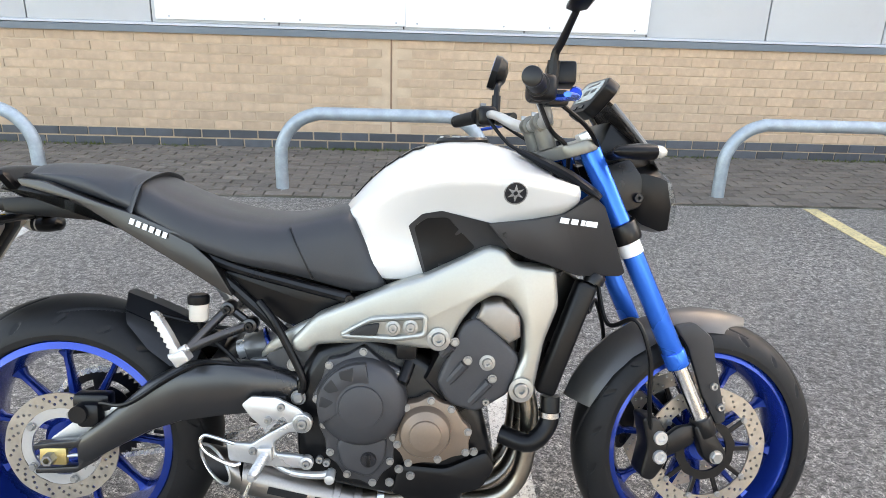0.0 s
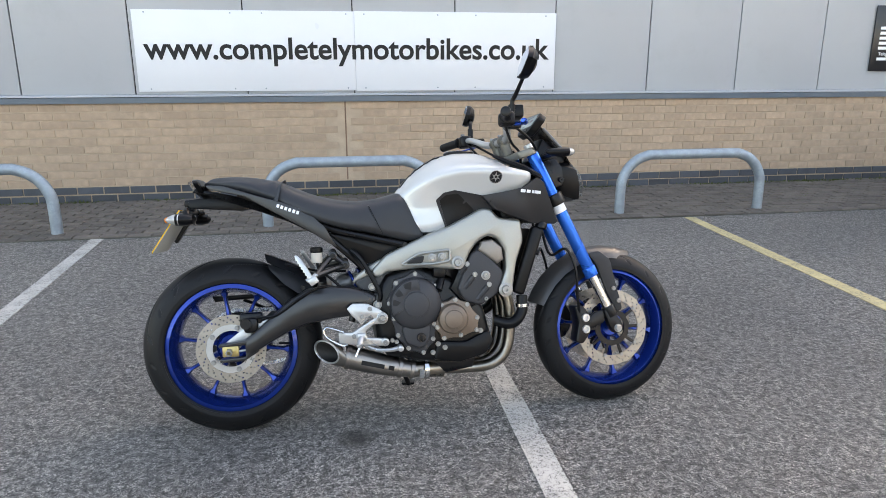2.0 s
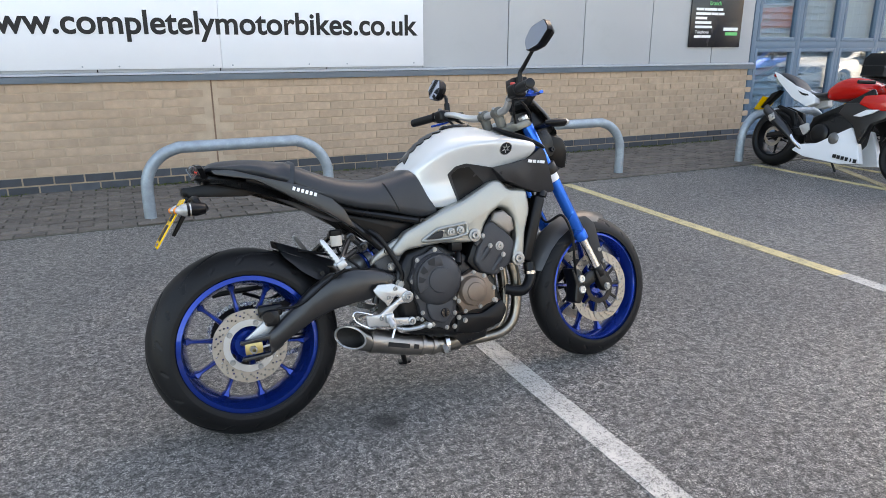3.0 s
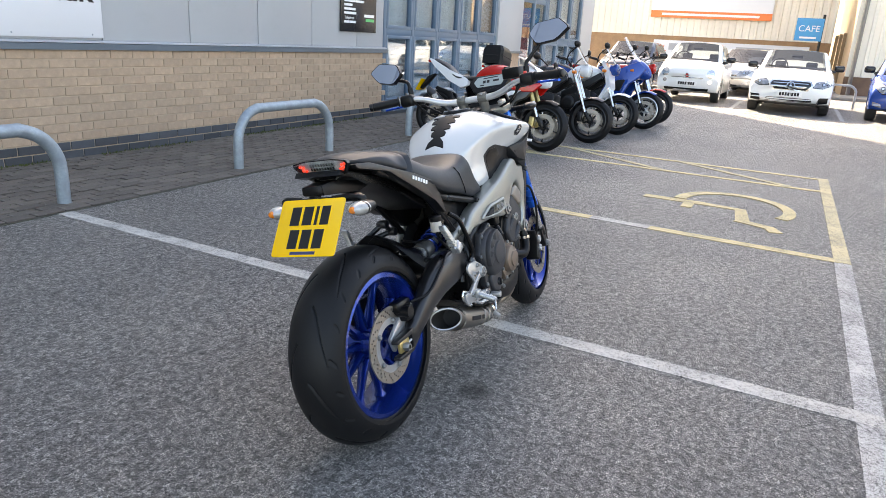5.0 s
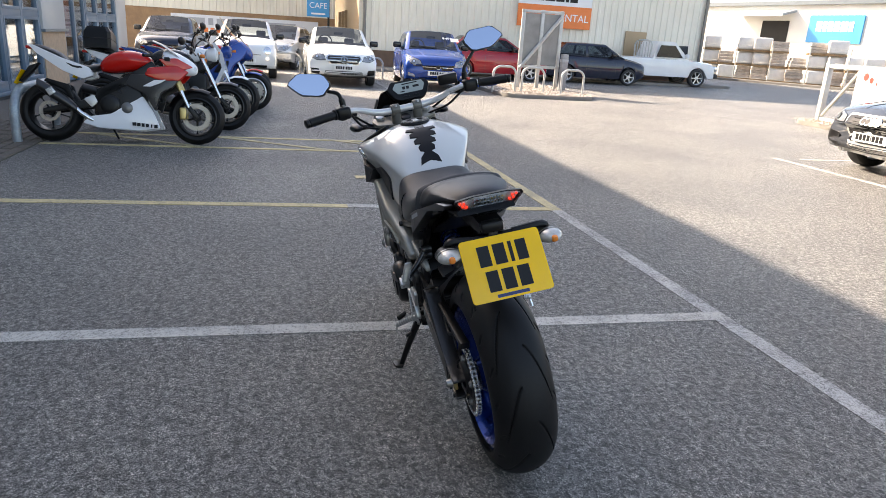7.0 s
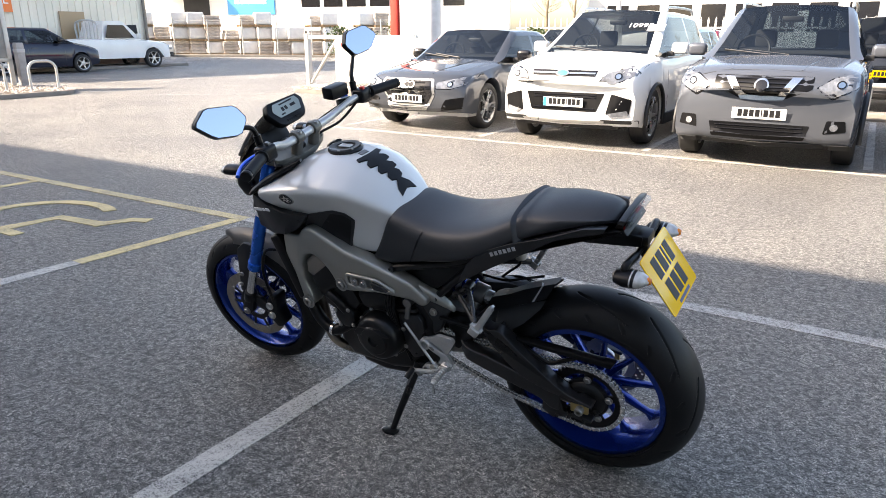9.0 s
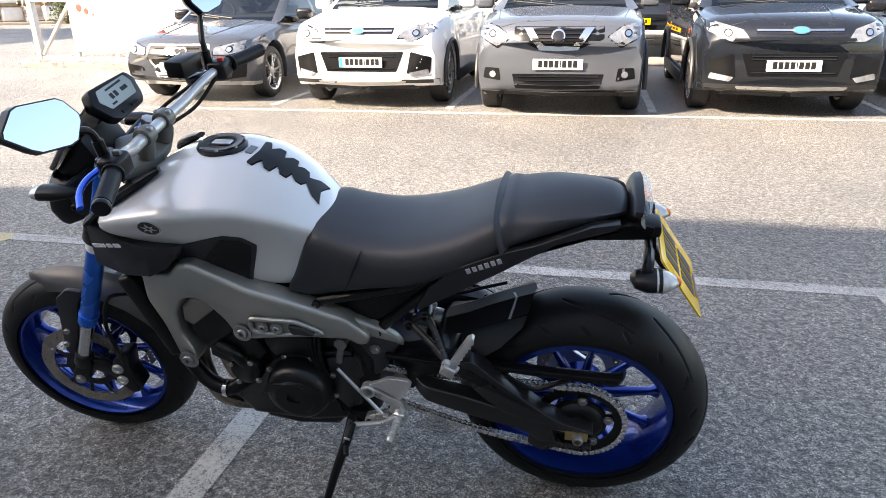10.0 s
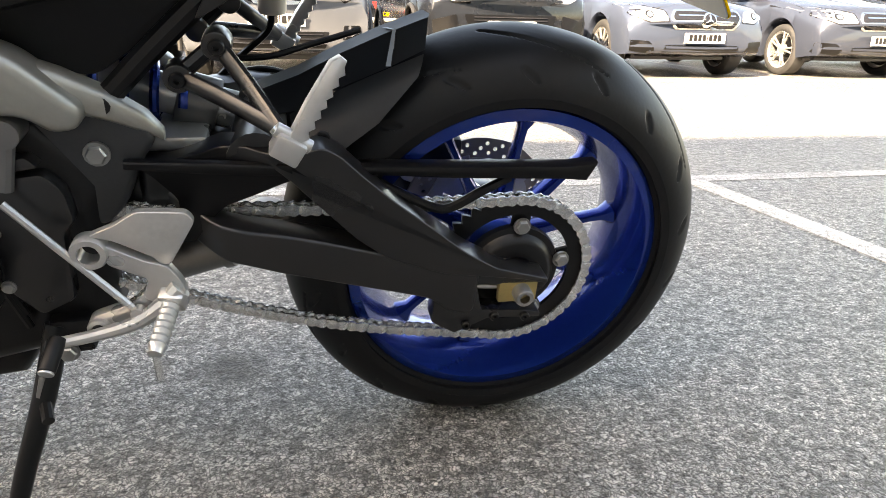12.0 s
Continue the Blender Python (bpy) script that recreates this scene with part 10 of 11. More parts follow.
wh = thing("warehouse", pose(0, 0, 0), "cream ribbed metal warehouse on a brown brick plinth", "building")
part("cladding", ribbed_wall((26.0, -0.25), (26.0, -15.6), 0.72, 7.0), CREAM, wh, "cream ribbed metal cladding", 0)
part("plinth", box(26.02, 26.3, -15.6, -0.25, 0, 0.74), RED_BRICK_FAR, wh, "brown brick plinth")
part("end_wall", box(26.05, 45, -0.55, -0.25, 0, 7.0), CREAM_DARK, wh, "tan end wall")
part("side_wall", box(26.05, 45, -15.6, -15.3, 0, 7.0), CREAM_DARK, wh)
part("back_wall", box(26.2, 26.3, -15.4, -0.4, 0.7, 7.0), CREAM, wh)
part("roof", prism([(-15.9, 7.0), (-8, 8.2), (0.05, 7.0), (0.05, 6.9), (-15.9, 6.9)], 25.7, 45, plane="yz"), ROOF_GREY, wh)
for y in (-0.45, -15.4):
    part("downpipe", tube([(25.88, y, 7.0), (25.88, y, 0.05)], 0.07, 10, 0), GREY_PAINT, wh)
part("downpipe", box(25.75, 26.0, -15.75, -15.55, 0, 0.9), CONCRETE, wh)
part("alarm_box", box(25.85, 25.96, -14.6, -14.3, 4.0, 4.35, 0.03), AMBER, wh)
rs_ = thing("rental_sign", pose(25.88, -8.35, 2.95, 0, 0, -90), "white and orange rental sign on the warehouse", "sign")
part("board", box(-1.62, 1.62, -0.03, 0.02, -0.05, 1.1), SIGN_WHITE, rs_)
part("band", box(-1.62, 1.62, -0.04, 0.02, -0.92, -0.05), INK_ORANGE, rs_)
words("RENTAL", 0.42, rs_, pose(0.75, -0.045, -0.52, 90), INK_WHITE, "lettering", "white lettering")
part("logo_bar", moved(bars((0.42, 0.42, 0.36, 0.14, 0.34), 0.5, 0.12), Matrix.Translation((0, -0.035, 0.36))), INK, rs_)
dr = thing("warehouse_door", pose(25.93, -12.2, 0), "pale personnel door of the warehouse", "door")
part("leaf", box(-0.03, 0.03, -0.5, 0.5, 0.0, 2.1, 0.01), CREAM_DARK, dr)
# second warehouse with the plumber's sign
w2 = thing("warehouse", pose(0, 0, 0), "cream metal unit above buff brickwork", "building")
part("cladding", ribbed_wall((32.5, 14.0), (32.5, 0.2), 1.9, 6.5), CREAM, w2, "cream ribbed cladding", 0)
part("brickwork", box(32.52, 32.8, 0.2, 14.0, 0, 1.92), BUFF_BRICK_FAR, w2, "buff brickwork")
part("back_wall", box(32.7, 33.0, 0.2, 14.0, 1.9, 6.5), CREAM, w2)
part("roof", prism([(0.0, 6.5), (7, 7.4), (14.2, 6.5), (14.2, 6.4), (0.0, 6.4)], 32.2, 45, plane="yz"), ROOF_GREY, w2)
ps = thing("trade_sign", pose(32.4, 4.3, 1.0, 0, 0, -90), "long white trade sign with grey lettering", "sign")
part("board", box(-3.3, 3.3, -0.03, 0.02, -0.62, 0.7), SIGN_WHITE, ps)
part("leaf_logo", moved(prism([(-0.2, 0), (-0.05, 0.1), (-0.12, 0.25), (0, 0.18), (0.12, 0.28), (0.08, 0.1), (0.22, 0.02), (0.02, -0.2)], -0.04, -0.03), Matrix.Translation((-2.9, 0, 0.2))), INK_ORANGE, ps)
part("text_bar", moved(bars((0.75, 0.22, 1.1), 0.3, 0.5), Matrix.Translation((-1.4, -0.035, 0.42))), INK_GREY, ps)
part("text_bar", moved(bars((0.7, 0.15, 0.75), 0.2, 0.5), Matrix.Translation((-1.5, -0.035, 0.05))), INK_ORANGE, ps)
words("VAT", 0.22, ps, pose(-0.45, -0.035, -0.25, 90), INK, "lettering")
for k, w in enumerate((1.9, 1.3, 2.2, 2.0, 1.7)):
    part("text_bar", moved(bars((w,), 0.09), Matrix.Translation((0.35 + w / 2, -0.035, 0.5 - 0.2 * k))), INK_GREY, ps)
us = thing("trade_sign", pose(32.4, 5.3, 3.55, 0, 0, -90), "white trade sign with an orange foot band", "sign")
part("board", box(-2.6, 2.6, -0.03, 0.02, -0.55, 0.9), SIGN_WHITE, us)
part("band", box(-2.6, 2.6, -0.04, 0.02, -0.85, -0.55), INK_ORANGE, us)
part("text_bar", moved(bars((0.9, 0.2, 1.2), 0.3, 0.4), Matrix.Translation((0.6, -0.035, 0.45))), INK_GREY, us)
part("text_bar", moved(bars((4.2,), 0.1), Matrix.Translation((0, -0.045, -0.7))), INK_WHITE, us)
cf = thing("cafe_sign", pose(29.5, 1.15, 2.3, 0, 0, -90), "blue cafe sign on a post", "sign")
part("board", box(-0.48, 0.48, -0.03, 0.02, -0.4, 0.45), INK_BLUE, cf)
words("CAFE", 0.33, cf, pose(0, -0.035, 0.05, 90), INK_WHITE, "lettering")
part("text_bar", moved(bars((0.6,), 0.07), Matrix.Translation((0, -0.035, -0.28))), INK_WHITE, cf)
part("post", rod((0.45, 0.05, -2.3), (0.45, 0.05, 0.6), 0.05, 10), BLACK_METAL, cf)
fn = thing("fence", pose(0, 0, 0), "brown timber fence between the warehouses", "fence")
for k in range(14):
    part("board", box(31.0, 31.05, 0.15 - 0.0 - 0.14 * k - 0.13, 0.15 - 0.14 * k, 0, 2.2 + 0.05 * (k % 3)), WOOD, fn)
# palisade fence beside the showroom
pf = thing("fence", pose(0, 0, 0), "galvanised palisade fence beside the showroom", "fence")
for k in range(16):
    part("pale", prism([(-0.035, 0), (0.035, 0), (0.035, 2.2), (0, 2.32), (-0.035, 2.2)], 0, 0.02), GALV_PALE, pf).matrix_basis = pose(19.55 + 0.0 * k, 7.2 + 0.16 * k, 0, 0, 0, 90)
for z in (0.5, 1.8):
    part("rail", box(19.57, 19.61, 7.1, 9.8, z - 0.03, z + 0.03), GALV_PALE, pf)


# white pickup by the cream warehouse
def pickup(m):
    ob = thing("pickup_truck", m, "white pickup truck with a crew cab and open bed", "truck", "cars by the cream warehouse")
    xs = [0, 0.04, 0.15, 0.35, 0.55, 0.65, 0.8, 0.95, 1.1, 1.2, 1.3, 1.6, 2.0, 2.5, 2.9, 3.2, 3.4, 3.5, 3.65, 3.8, 3.95, 4.1, 4.2, 4.4, 4.8, 5.0]
    rings = []
    for x in xs:
        zt = float(np.interp(x, [0, 0.05, 0.2, 1.3, 1.5, 5.0], [0.75, 0.88, 0.98, 1.08, 1.1, 1.1]))
        zl = 0.38
        za = zl
        for wc in (0.88, 3.8):
            if abs(x - wc) < 0.42:
                za = max(za, 0.36 + math.sqrt(0.42 ** 2 - (x - wc) ** 2))
        w = 0.88
        rings.append(mirrored([(-x - (0.15 * math.exp(-x / 0.4) if y > 0.7 else 0), y, z) for y, z in ((0, zt), (0.7 * w, zt), (0.96 * w, zt - 0.05), (w, max(zt - 0.3, za + 0.03)), (0.98 * w, za), (0.7 * w, za), (0.7 * w, zl), (0, zl))]))
    part("body", loft(rings), WHITE_CAR, ob, smooth=38)
    cab = [(1.35, 1.1, 0.8), (1.95, 1.72, 0.68), (2.1, 1.76, 0.68), (2.75, 1.74, 0.68), (2.95, 1.1, 0.8)]
    part("cab", loft([[(-x, -w, z), (-x, w, z), (-x, w + 0.02, 1.05), (-x, -w - 0.02, 1.05)] for x, z, w in cab]), WHITE_CAR, ob)
    for sgn in (-1, 1):
        part("side_window", prism([(-1.62, 1.14), (-2.02, 1.6), (-2.66, 1.6), (-2.8, 1.14)], sgn * 0.79, sgn * 0.8, 0.0), BLACK_GLOSS, ob)
        part("door_mirror", box(-1.6, -1.48, sgn * 0.98 - 0.1, sgn * 0.98 + 0.1, 1.12, 1.3, 0.04), WHITE_CAR, ob)
    part("windscreen", prism([(-0.68, 1.14), (0.68, 1.14), (0.6, 1.64), (-0.6, 1.64)], 0, 0.01, plane="yz"), BLACK_GLOSS, ob).matrix_basis = pose(-1.36, 0, -0.02) @ Matrix.Rotation(radians(0), 4, "Y")
    rack = part("roll_bar", tube([(-3.05, -0.7, 1.1), (-3.05, -0.65, 1.7), (-3.05, 0.65, 1.7), (-3.05, 0.7, 1.1)], 0.035, 10, 4), GALV_PALE, ob)
    for k in range(5):
        part("bar", rod((-3.05, -0.5 + 0.25 * k, 1.1), (-3.05, -0.5 + 0.25 * k, 1.7), 0.02, 8), GALV_PALE, rack)
    part("bumper", box(-0.1, 0.06, -0.85, 0.85, 0.4, 0.58, 0.04), CAR_TRIM, ob)
    for sgn in (-1, 1):
        part("headlamp", box(-0.12, 0.02, sgn * 0.66 - 0.16, sgn * 0.66 + 0.16, 0.68, 0.86, 0.03), REFLECTOR, ob)
    ty, rm, dk = car_wheel(0.37, 6, RIM_ALLOY, "plain")
    for x in (0.88, 3.8):
        for sgn in (-1, 1):
            w = thing("wheel", pose(-x, sgn * 0.76, 0.37, 0, 0, 0 if sgn < 0 else 180), "", "")
            w.parent = ob
            for nm, me in (("tyre", ty), ("rim", rm), ("brake", dk)):
                share(nm, me, w, pose(0, 0, 0))
    return ob


pickup(pose(24.6, -15.0, 0, 0, 0, -92))
# raised strip before the warehouse
solid("kerb_warehouse", prism([(23.9, -15.8), (23.9, 3.0), (26.0, 3.0), (26.0, -15.8)], -0.05, 0.1, 0.02, plane="xy"), CONCRETE, "concrete kerb along the cream warehouse", "kerb", kind="structure")

# entrance barrier with the customer parking banner
bar_ = thing("barrier", pose(10.65, -8.75, 0, 0, 0, 172), "white height barrier with a customer parking banner", "barrier")
for x in (0.0, 3.4):
    part("post", box(x - 0.06, x + 0.06, -0.06, 0.06, 0, 1.32, 0.01), GALV_PALE, bar_)
for z in (0.12, 1.25):
    part("rail", box(-0.05, 3.5, -0.04, 0.04, z - 0.045, z + 0.045, 0.01), GALV_PALE, bar_)
part("upright", box(0.98, 1.06, -0.035, 0.035, 0.16, 1.2, 0.008), GALV_PALE, bar_)
part("brace", rod((0.08, 0, 0.2), (0.98, 0, 1.15), 0.035, 8), GALV_PALE, bar_)
bn = part("banner", box(1.06, 3.6, -0.06, -0.05, 0.28, 1.24), SIGN_WHITE, bar_, "white banner")
words("CUSTOMER PARKING", 0.19, bn, pose(2.2, -0.064, 0.54, 90, 0, 0), INK_GREY, "lettering", "grey lettering")
part("logo_bar", box(1.75, 2.95, -0.063, -0.0605, 0.9, 1.0), INK_GREY, bn)
for x, z, r in ((1.3, 1.09, 0.075), (1.47, 1.03, 0.06), (1.63, 0.97, 0.03)):
    part("logo_dot", turned([(0, -0.063), (r, -0.063), (r, -0.0605)], 16, (x, 0, z)), INK_RED, bn)
kerb_island("kerb_verge", [(10.9, -8.2), (5.8, -8.0), (5.6, -9.9), (11.0, -10.2)], 0.1, "dry earth verge with a concrete kerb under the barrier")
solid("kerb_row", box(-16, 5.6, -9.6, -9.15, -0.05, 0.12, 0.02), CONCRETE, "concrete kerb strip behind the near row of cars", "kerb", kind="structure")
rl = thing("guard_rail", pose(0, 0, 0), "low galvanised rail between the rows of cars", "rail")
part("beam", tube([(-16, -9.4, 0.55), (5.4, -9.4, 0.55)], 0.045, 10, 0), GALV_PALE, rl)
for k in range(8):
    part("post", rod((-15 + 2.8 * k, -9.4, 0.1), (-15 + 2.8 * k, -9.4, 0.55), 0.035, 10), GALV_PALE, rl)
tt = thing("totem", pose(9.1, -11.2, 0), "tall pale grey totem with a red edge stripe", "sign")
part("column", box(-0.62, 0.5, -0.25, 0.25, 0, 5.5, 0.2, 4), surf("pale grey totem", (0.55, 0.56, 0.58), 0.35, fine=150), tt)
part("stripe", box(0.5, 0.7, -0.26, 0.26, 0, 5.5, 0.02), INK_RED, tt)

# builders' yard beyond the road
rng = random.Random(11)
half = finish("stone_course", box(-0.25, 0.25, -0.5, 0.5, 0, 0.17, 0.02, 1), STONE_PALE)
wrapm = finish("stone_block", box(-0.5, 0.5, -0.5, 0.5, 0, 0.72, 0.09, 3), WRAP)
pal = finish("pallet", prism([(-0.52, 0.12), (-0.52, 0.0), (-0.4, 0.0), (-0.4, 0.09), (-0.06, 0.09), (-0.06, 0.0), (0.06, 0.0), (0.06, 0.09), (0.4, 0.09), (0.4, 0.0), (0.52, 0.0), (0.52, 0.12)], -0.5, 0.5), WOOD)
for i in range(15):
    base = Vector((37.5 - 0.86 * i, -22.6 - 0.55 * i - 1.2))
    for k in range(3 if i not in (1, 5, 8, 9, 12) else 2):
        st_ = thing("stone_pallet", pose(base.x + rng.uniform(-0.09, 0.09), base.y + rng.uniform(-0.1, 0.1), 0.84 * k, 0, 0, -33 + rng.uniform(-6, 6)), "wooden pallet stacked with pale paving stone", "pallet", "stone pallets in the yard")
        share("pallet", pal, st_, pose(0, 0, 0))
        if rng.random() < 0.6:
            share("stone_block", wrapm, st_, pose(0, 0, 0.12))
            continue
        for c in range(4 if k == 0 or rng.random() < 0.7 else 3):
            w = rng.uniform(0.82, 0.98)
            for dx in (-0.25, 0.25):
                share("stone_course", half, st_, pose(dx * w + rng.uniform(-0.015, 0.015), rng.uniform(-0.03, 0.03), 0.12 + 0.178 * c, 0, 0, rng.uniform(-2, 2)) @ Matrix.Diagonal((w * 0.96, w, 1, 1)))
yd = thing("warehouse", pose(0, 0, 0), "white builders' merchant unit with a blue sign", "building")
YM = pose(40.2, -31.2, 0, 0, 0, 12) @ Matrix.Diagonal((-1, 1, 1, 1))
def yard(name, bm, mat, label=""):
    return part(name, moved(bm, YM), mat, yd, label, 0)
yard("front_wall", box(-16, 22, -0.2, 0.1, 0, 5.0), WHITE_WALL, "white rendered wall")
yard("roof", prism([(0.3, 5.0), (-8, 6.8), (-16, 5.0)], -16.5, 22.5, plane="yz"), ROOF_GREY)
yard("fascia", box(-16.4, 22.4, 0.1, 0.4, 4.9, 5.15), FLASHING)
yard("loading_bay", box(-2.2, 0.0, 0.08, 0.14, 0.2, 3.9), DARK_VOID, "dark loading door")
yard("canopy", prism([(0.1, 4.6), (1.4, 4.3), (1.4, 4.15), (0.1, 4.45)], -4.4, 0.4, plane="yz"), ROOF_GREY)
yard("blue_sign", box(1.6, 5.4, 0.1, 0.2, 2.55, 4.25), INK_BLUE, "blue sign with white bars")
yard("text_bar", moved(bars((0.4, 0.3, 0.4, 0.4, 0.5, 0.3), 0.6, 0.1), Matrix.Translation((3.5, 0.22, 3.55))), INK_WHITE)
for k in range(7):
    yard("window", box(7.5 + 1.7 * k, 8.9 + 1.7 * k, 0.08, 0.13, 3.0, 4.4), BLACK_GLOSS, "dark office window")
    yard("window_frame", box(7.42 + 1.7 * k, 8.98 + 1.7 * k, 0.1, 0.12, 2.92, 3.0), WHITE_WALL)
# meshed fence before the yard
yf = thing("fence", pose(0, 0, 0), "thin steel mesh fence before the builders' yard", "fence")
for k in range(9):
    part("post", rod((36.0 - 1.75 * k, -22.2 - 1.02 * k, 0), (36.0 - 1.75 * k, -22.2 - 1.02 * k, 2.1), 0.03, 8), GALV_PALE, yf)
for z in (0.2, 1.1, 2.0):
    part("wire", rod((36.0, -22.2, z), (22.0, -30.36, z), 0.008, 6), GALV_PALE, yf)
solid("kerb_yard", prism([(38.5, -20.5), (19.0, -32.0), (18.7, -31.5), (38.2, -20.0)], -0.05, 0.12, 0.02, plane="xy"), CONCRETE, "concrete kerb across the access road", "kerb", kind="structure")


def bush(x, y, r, h, seed, n=700, mat=None, label="green shrub by the yard fence"):
    rng = random.Random(seed)
    ob = thing("shrub", pose(x, y, 0), label, "shrub", "shrubs by the road")
    part("stems", join(*[tube([(0, 0, 0), (rng.uniform(-0.3, 0.3) * r, rng.uniform(-0.3, 0.3) * r, h * 0.5), (rng.uniform(-0.8, 0.8) * r, rng.uniform(-0.8, 0.8) * r, h * rng.uniform(0.7, 1.05))], [0.03, 0.018, 0.006], 6, 3) for _ in range(9)]), TWIG, ob)
    V, F = [], []
    for i in range(n):
        a, b = rng.uniform(0, 6.28), rng.random() ** 0.5
        z = h * (0.08 + 0.92 * rng.random())
        rr = r * b * (0.65 + 0.5 * noise.noise(Vector((a * 1.5, z * 2, seed)))) * (1.05 - 0.45 * (z / h) ** 2)
        c = Vector((rr * math.cos(a), rr * math.sin(a), z))
        s = rng.uniform(0.04, 0.1)
        u = Vector((rng.uniform(-1, 1), rng.uniform(-1, 1), rng.uniform(-1, 1))).normalized() * s
        v = u.cross(Vector((rng.uniform(-1, 1), rng.uniform(-1, 1), rng.uniform(-1, 1)))).normalized() * s * 0.6
        k = len(V)
        V += [tuple(c - u), tuple(c + v), tuple(c + u), tuple(c - v)]
        F.append((k, k + 1, k + 2, k + 3))
    me = bpy.data.meshes.new("leaves")
    me.from_pydata(V, [], F)
    me.materials.append(mat or LEAF)
    o = new("leaves", me)
    o.parent = ob
    tagged(o, kind="stuff")
    return ob


for k, (x, y, r, h) in enumerate(((25.2, -27.3, 1.1, 1.7), (23.8, -28.2, 1.0, 1.5), (22.4, -29.0, 1.1, 2.0), (20.5, -30.0, 0.9, 1.4), (12.5, -26.0, 1.2, 1.6))):
    bush(x, y, r, h, k + 3)
# far units, fence and bare trees behind the car rows
fu = thing("far_building", pose(0, 0, 0), "low white industrial unit with dark windows", "building")
part("wall", box(-2, 17, -45.2, -44.8, 0, 6.0), WHITE_WALL, fu)
part("roof", prism([(-44.6, 6.0), (-50, 7.6), (-56, 6.0)], -2.4, 17.4, plane="yz"), ROOF_GREY, fu)
for k in range(8):
    part("window", box(-0.6 + 2.1 * k, 0.9 + 2.1 * k, -44.82, -44.76, 1.5, 3.2), BLACK_GLOSS, fu)
fb = thing("far_building", pose(0, 0, 0), "long pale grey industrial unit", "building")
part("wall", box(-40, -6, -52.2, -51.8, 0, 4.2), surf("pale grey sheet", (0.5, 0.52, 0.54), 0.5, scale=0.5, fine=20), fb)
part("roof", prism([(-51.6, 4.2), (-57, 5.6), (-62, 4.2)], -40.4, -5.6, plane="yz"), ROOF_GREY, fb)
ff = thing("fence", pose(0, 0, 0), "white palisade fence behind the car rows", "fence")
pale = finish("pale", prism([(-0.04, 0), (0.04, 0), (0.04, 1.9), (0, 2.05), (-0.04, 1.9)], 0, 0.02), GALV_PALE)
for k in range(150):
    share("pale", pale, ff, pose(14 - 0.3 * k, -27.5, 0))
for z in (0.5, 1.6):
    part("rail", box(-31, 14.2, -27.53, -27.5, z - 0.04, z + 0.04), GALV_PALE, ff)


def bare_tree(x, y, h, seed):
    rng = random.Random(seed)
    ob = thing("tree", pose(x, y, 0), "bare spring tree with fine brown twigs", "tree", "bare trees beyond the fence")
    part("trunk", tube([(0, 0, 0), (0.1, 0.05, h * 0.3), (0.05, -0.1, h * 0.6), (0.1, 0, h)], [0.16, 0.12, 0.07, 0.015], 8, 3), TWIG, ob)
    limbs = bmesh.new()
    V, F = [], []
    for i in range(26):
        z = h * rng.uniform(0.25, 0.95)
        a, l = rng.uniform(0, 6.28), h * rng.uniform(0.15, 0.36) * (1.15 - z / h * 0.6)
        e = Vector((l * math.cos(a), l * math.sin(a), z + l * rng.uniform(0.5, 1.1)))
        m_ = Vector((e.x * 0.5, e.y * 0.5, z + (e.z - z) * 0.35))
        limbs = join(limbs, tube([(0.06, 0, z), m_, e], [0.035, 0.022, 0.006], 5, 2))
        for j in range(34):
            f = rng.uniform(0.2, 1.0)
            p = Vector((0.06, 0, z)).lerp(e, f)
            q = p + Vector((rng.uniform(-1, 1), rng.uniform(-1, 1), rng.uniform(0, 1.2))) * h * 0.09
            k = len(V)
            V += [tuple(p), tuple(p + Vector((0.012, 0.012, 0))), tuple(q)]
            F.append((k, k + 1, k + 2))
    part("limbs", limbs, TWIG, ob)
    me = bpy.data.meshes.new("twigs")
    me.from_pydata(V, [], F)
    me.materials.append(TWIG)
    o = new("twigs", me)
    o.parent = ob
    tagged(o, kind="stuff")


for k in range(14):
    bare_tree(-4 - 2.7 * k + (k % 3) * 0.8, -64 - (k % 4) * 2.0, 7.0 + (k * 7 % 5) * 0.7, 30 + k)
for k in range(4):
    bare_tree(18 + 3.3 * k, -60 - k, 9, 60 + k)
lp = thing("lamp_post", pose(6.6, -19.5, 0), "white steel lamp post behind the cars", "lamp post")
part("pole", rod((0, 0, 0), (0, 0, 6), 0.08, 12), GALV_PALE, lp)
part("head", box(-0.15, 0.5, -0.12, 0.12, 5.95, 6.05, 0.03), GALV_PALE, lp)

# ---- pieces of wall and pavement, last ----
def brick_mesh(name, mat, l=0.239, d=0.03, h=0.0715):
    return finish(name, box(0, l, -d / 2, d / 2, 0, h, 0.003, 1), mat, 0)


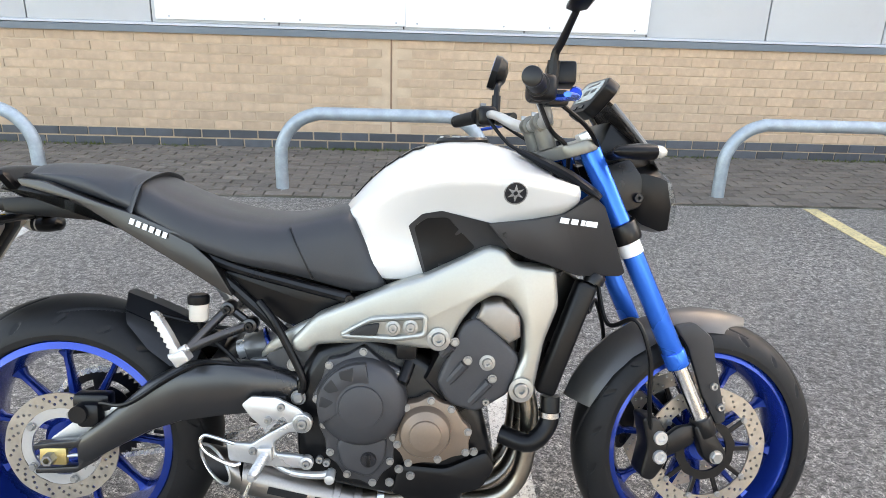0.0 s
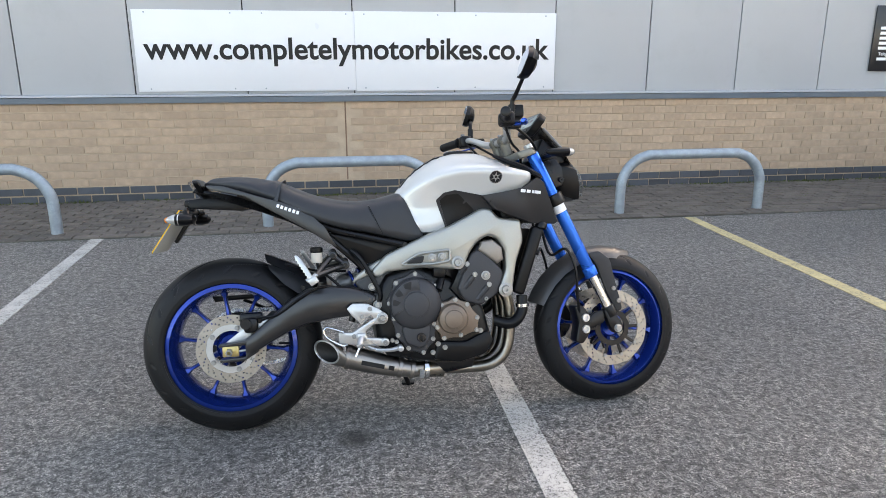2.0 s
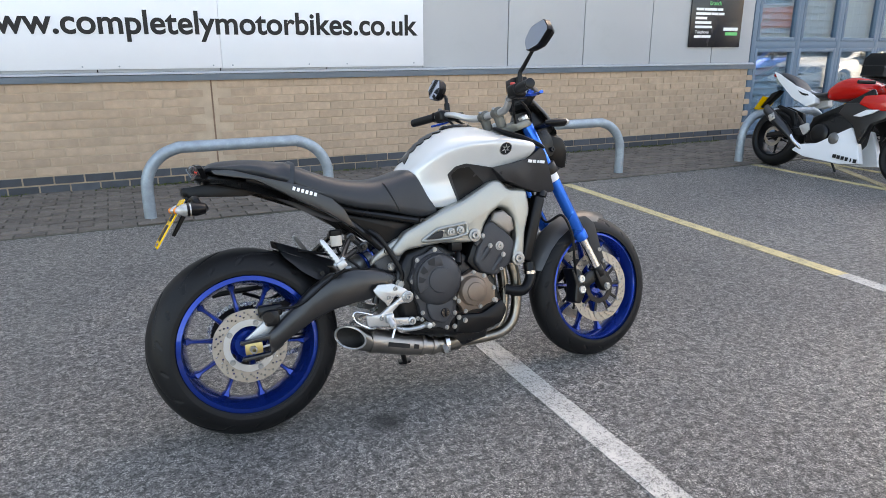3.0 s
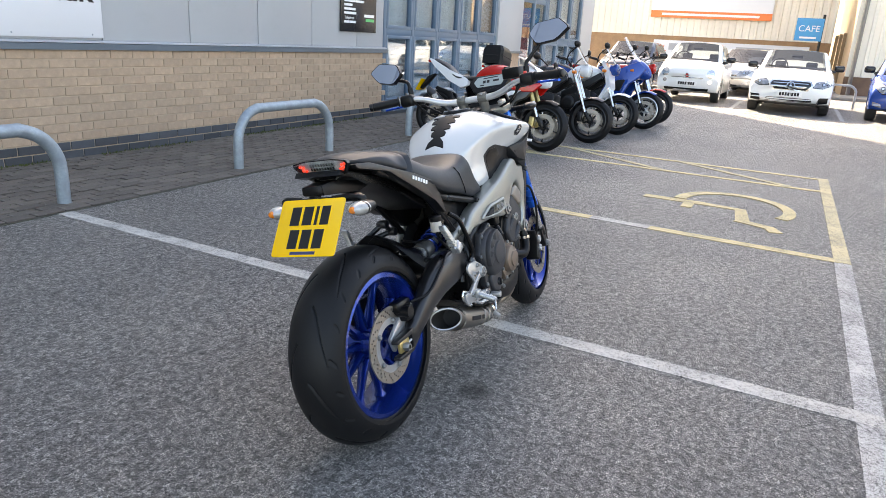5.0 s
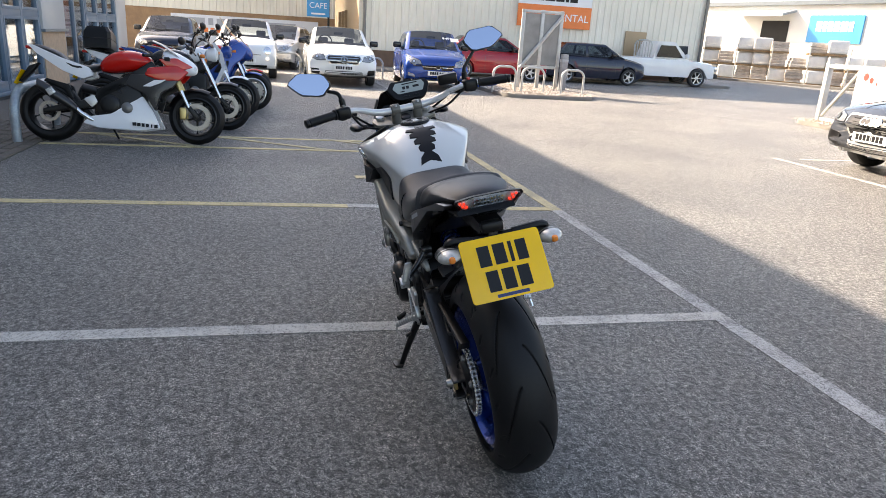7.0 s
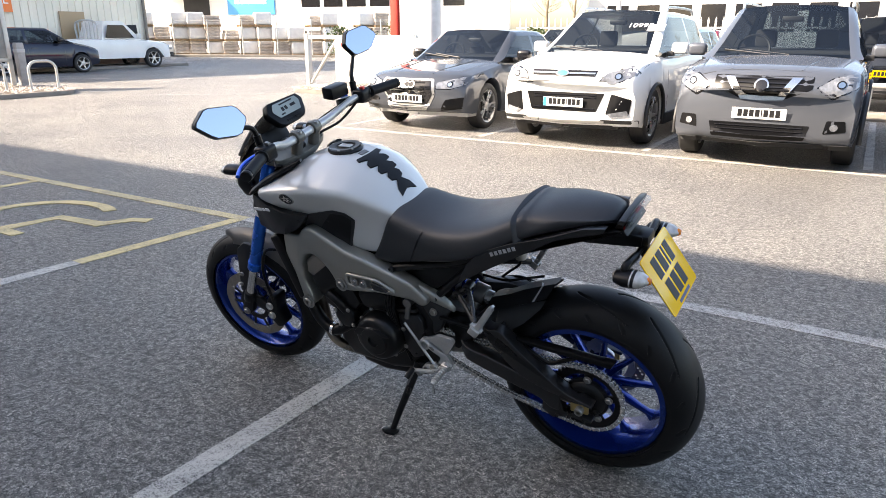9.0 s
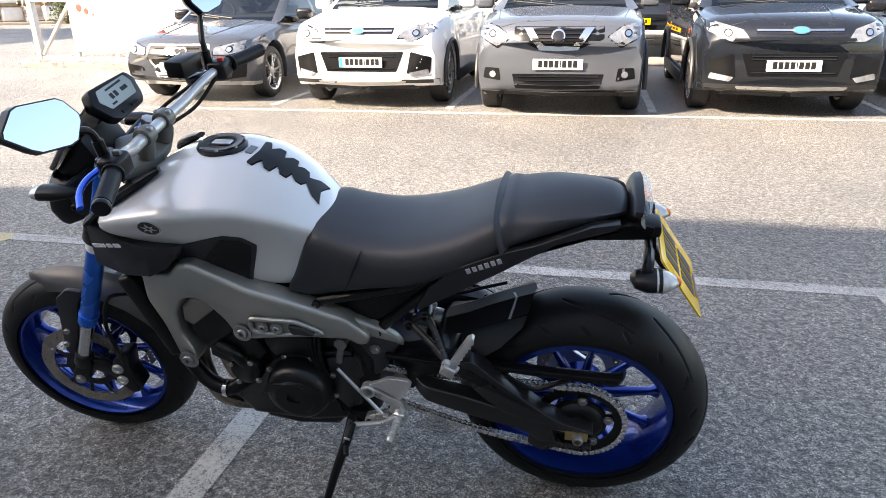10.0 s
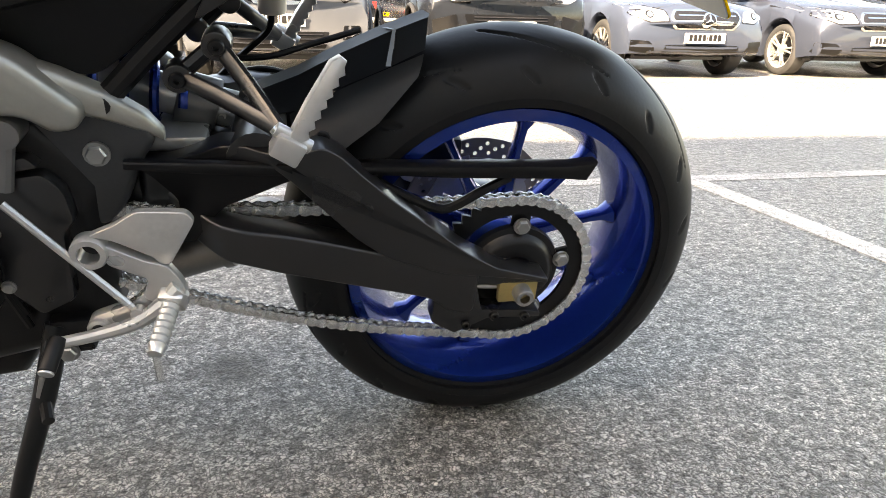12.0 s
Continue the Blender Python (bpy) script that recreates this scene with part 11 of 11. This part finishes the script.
def brick_courses():
    one, half = brick_mesh("brick", BRICK), brick_mesh("brick", BRICK, 0.1145)
    dark, dark_half = brick_mesh("brick", BRICK_BLUE), brick_mesh("brick", BRICK_BLUE, 0.1145)
    rest = {True: [], False: []}
    count = 0
    for c in range(12):
        z = 0.006 + 0.0817 * c
        blue = c < 2
        x = -13.9 - (0.1245 if c % 2 else 0)
        while x < 7.27:
            l = 0.239 if x + 0.239 < 7.285 else 0.1145
            if not (x < 0.122 and x + l > 0.108) or blue:
                if 0.6 < x < 5.0 and count < 300:
                    share("brick", (dark if blue else one) if l > 0.2 else (dark_half if blue else half), wall_low, pose(x, WALL_Y - (0.004 if blue else 0.0) + random.uniform(-0.0015, 0.0015), z))
                    count += 1
                else:
                    rest[blue].append((x, l, z))
            x += 0.249
    for blue, items in rest.items():
        V, F = [], []
        for x, l, z in items:
            k, y = len(V), WALL_Y - 0.015 - (0.004 if blue else 0) + random.uniform(-0.0015, 0.0015)
            for a, b in ((0, 0), (1, 0), (1, 1), (0, 1)):
                V.append((x + a * l, y + 0.028, z + b * 0.0715))
            for a, b in ((0, 0), (1, 0), (1, 1), (0, 1)):
                V.append((x + 0.003 + a * (l - 0.006), y, z + 0.003 + b * 0.0655))
            F += [(k + 4, k + 5, k + 6, k + 7)] + [(k + i, k + (i + 1) % 4, k + 4 + (i + 1) % 4, k + 4 + i) for i in range(4)]
        me = bpy.data.meshes.new("bricks")
        me.from_pydata(V, [], F)
        me.materials.append(BRICK_BLUE_REST if blue else BRICK_REST)
        ob = new("bricks", me)
        ob.parent = wall_low
        tagged(ob, "dark blue base bricks" if blue else "buff facing bricks", kind="stuff")


brick_courses()


def paver_rows():
    pave = bpy.data.objects["pavement"]
    one = finish("paver", box(0.004, 0.196, 0.004, 0.096, 0, 0.012, 0.004, 1), PAVER, 0)
    V, F = [], []
    count = 0
    for r in range(16):
        y = 5.3 + 0.102 * r
        x = -13.9 + (0.1 if r % 2 else 0)
        while x < 7.28:
            z = 0.006 + random.uniform(-0.003, 0.004)
            if -0.9 < x < 3.6 and count < 300 and r < 14:
                share("paver", one, pave, pose(x, y, z - 0.004, random.uniform(-0.6, 0.6), random.uniform(-0.6, 0.6), random.uniform(-0.8, 0.8)))
                count += 1
            else:
                k = len(V)
                for a, b in ((0, 0), (1, 0), (1, 1), (0, 1)):
                    V.append((x + 0.004 + a * 0.192, y + 0.004 + b * 0.092, z - 0.004))
                for a, b in ((0, 0), (1, 0), (1, 1), (0, 1)):
                    V.append((x + 0.008 + a * 0.184, y + 0.008 + b * 0.084, z + 0.008 + random.uniform(-0.001, 0.001)))
                F += [(k + 4, k + 5, k + 6, k + 7)] + [(k + i, k + (i + 1) % 4, k + 4 + (i + 1) % 4, k + 4 + i) for i in range(4)]
            x += 0.2
    me = bpy.data.meshes.new("pavers")
    me.from_pydata(V, [], F)
    me.materials.append(PAVER_REST)
    ob = new("pavers", me)
    ob.parent = pave
    tagged(ob, "weathered brown grey paving blocks", kind="stuff")


paver_rows()


def moss_tufts():
    """Moss and weeds along the foot of the wall and between the blocks."""
    V, F = [], []
    for i in range(9000):
        x = random.uniform(-9, 7.2)
        edge = random.random() < 0.78
        y = WALL_Y - 0.03 - abs(random.gauss(0, 0.035)) if edge else random.uniform(5.3, 6.8)
        if noise.noise(Vector((x * 1.3, y * 2, 0))) < (-0.25 if edge else 0.12):
            continue
        s = random.uniform(0.006, 0.02) * (1.2 if edge else 0.7)
        a = random.uniform(0, 6.28)
        k = len(V)
        lean = random.uniform(0.2, 1.2) * s
        V += [(x - s * math.cos(a) * 0.5, y - s * math.sin(a) * 0.5, 0.004), (x + s * math.cos(a) * 0.5, y + s * math.sin(a) * 0.5, 0.004),
              (x + lean * math.sin(a), y - lean * abs(math.cos(a)) * 0.6, 0.006 + s * random.uniform(0.6, 1.6))]
        F.append((k, k + 1, k + 2))
    me = bpy.data.meshes.new("moss")
    me.from_pydata(V, [], F)
    me.materials.append(MOSS)
    tagged(new("moss", me), "green moss and weeds along the wall's foot", "moss", kind="stuff")


moss_tufts()
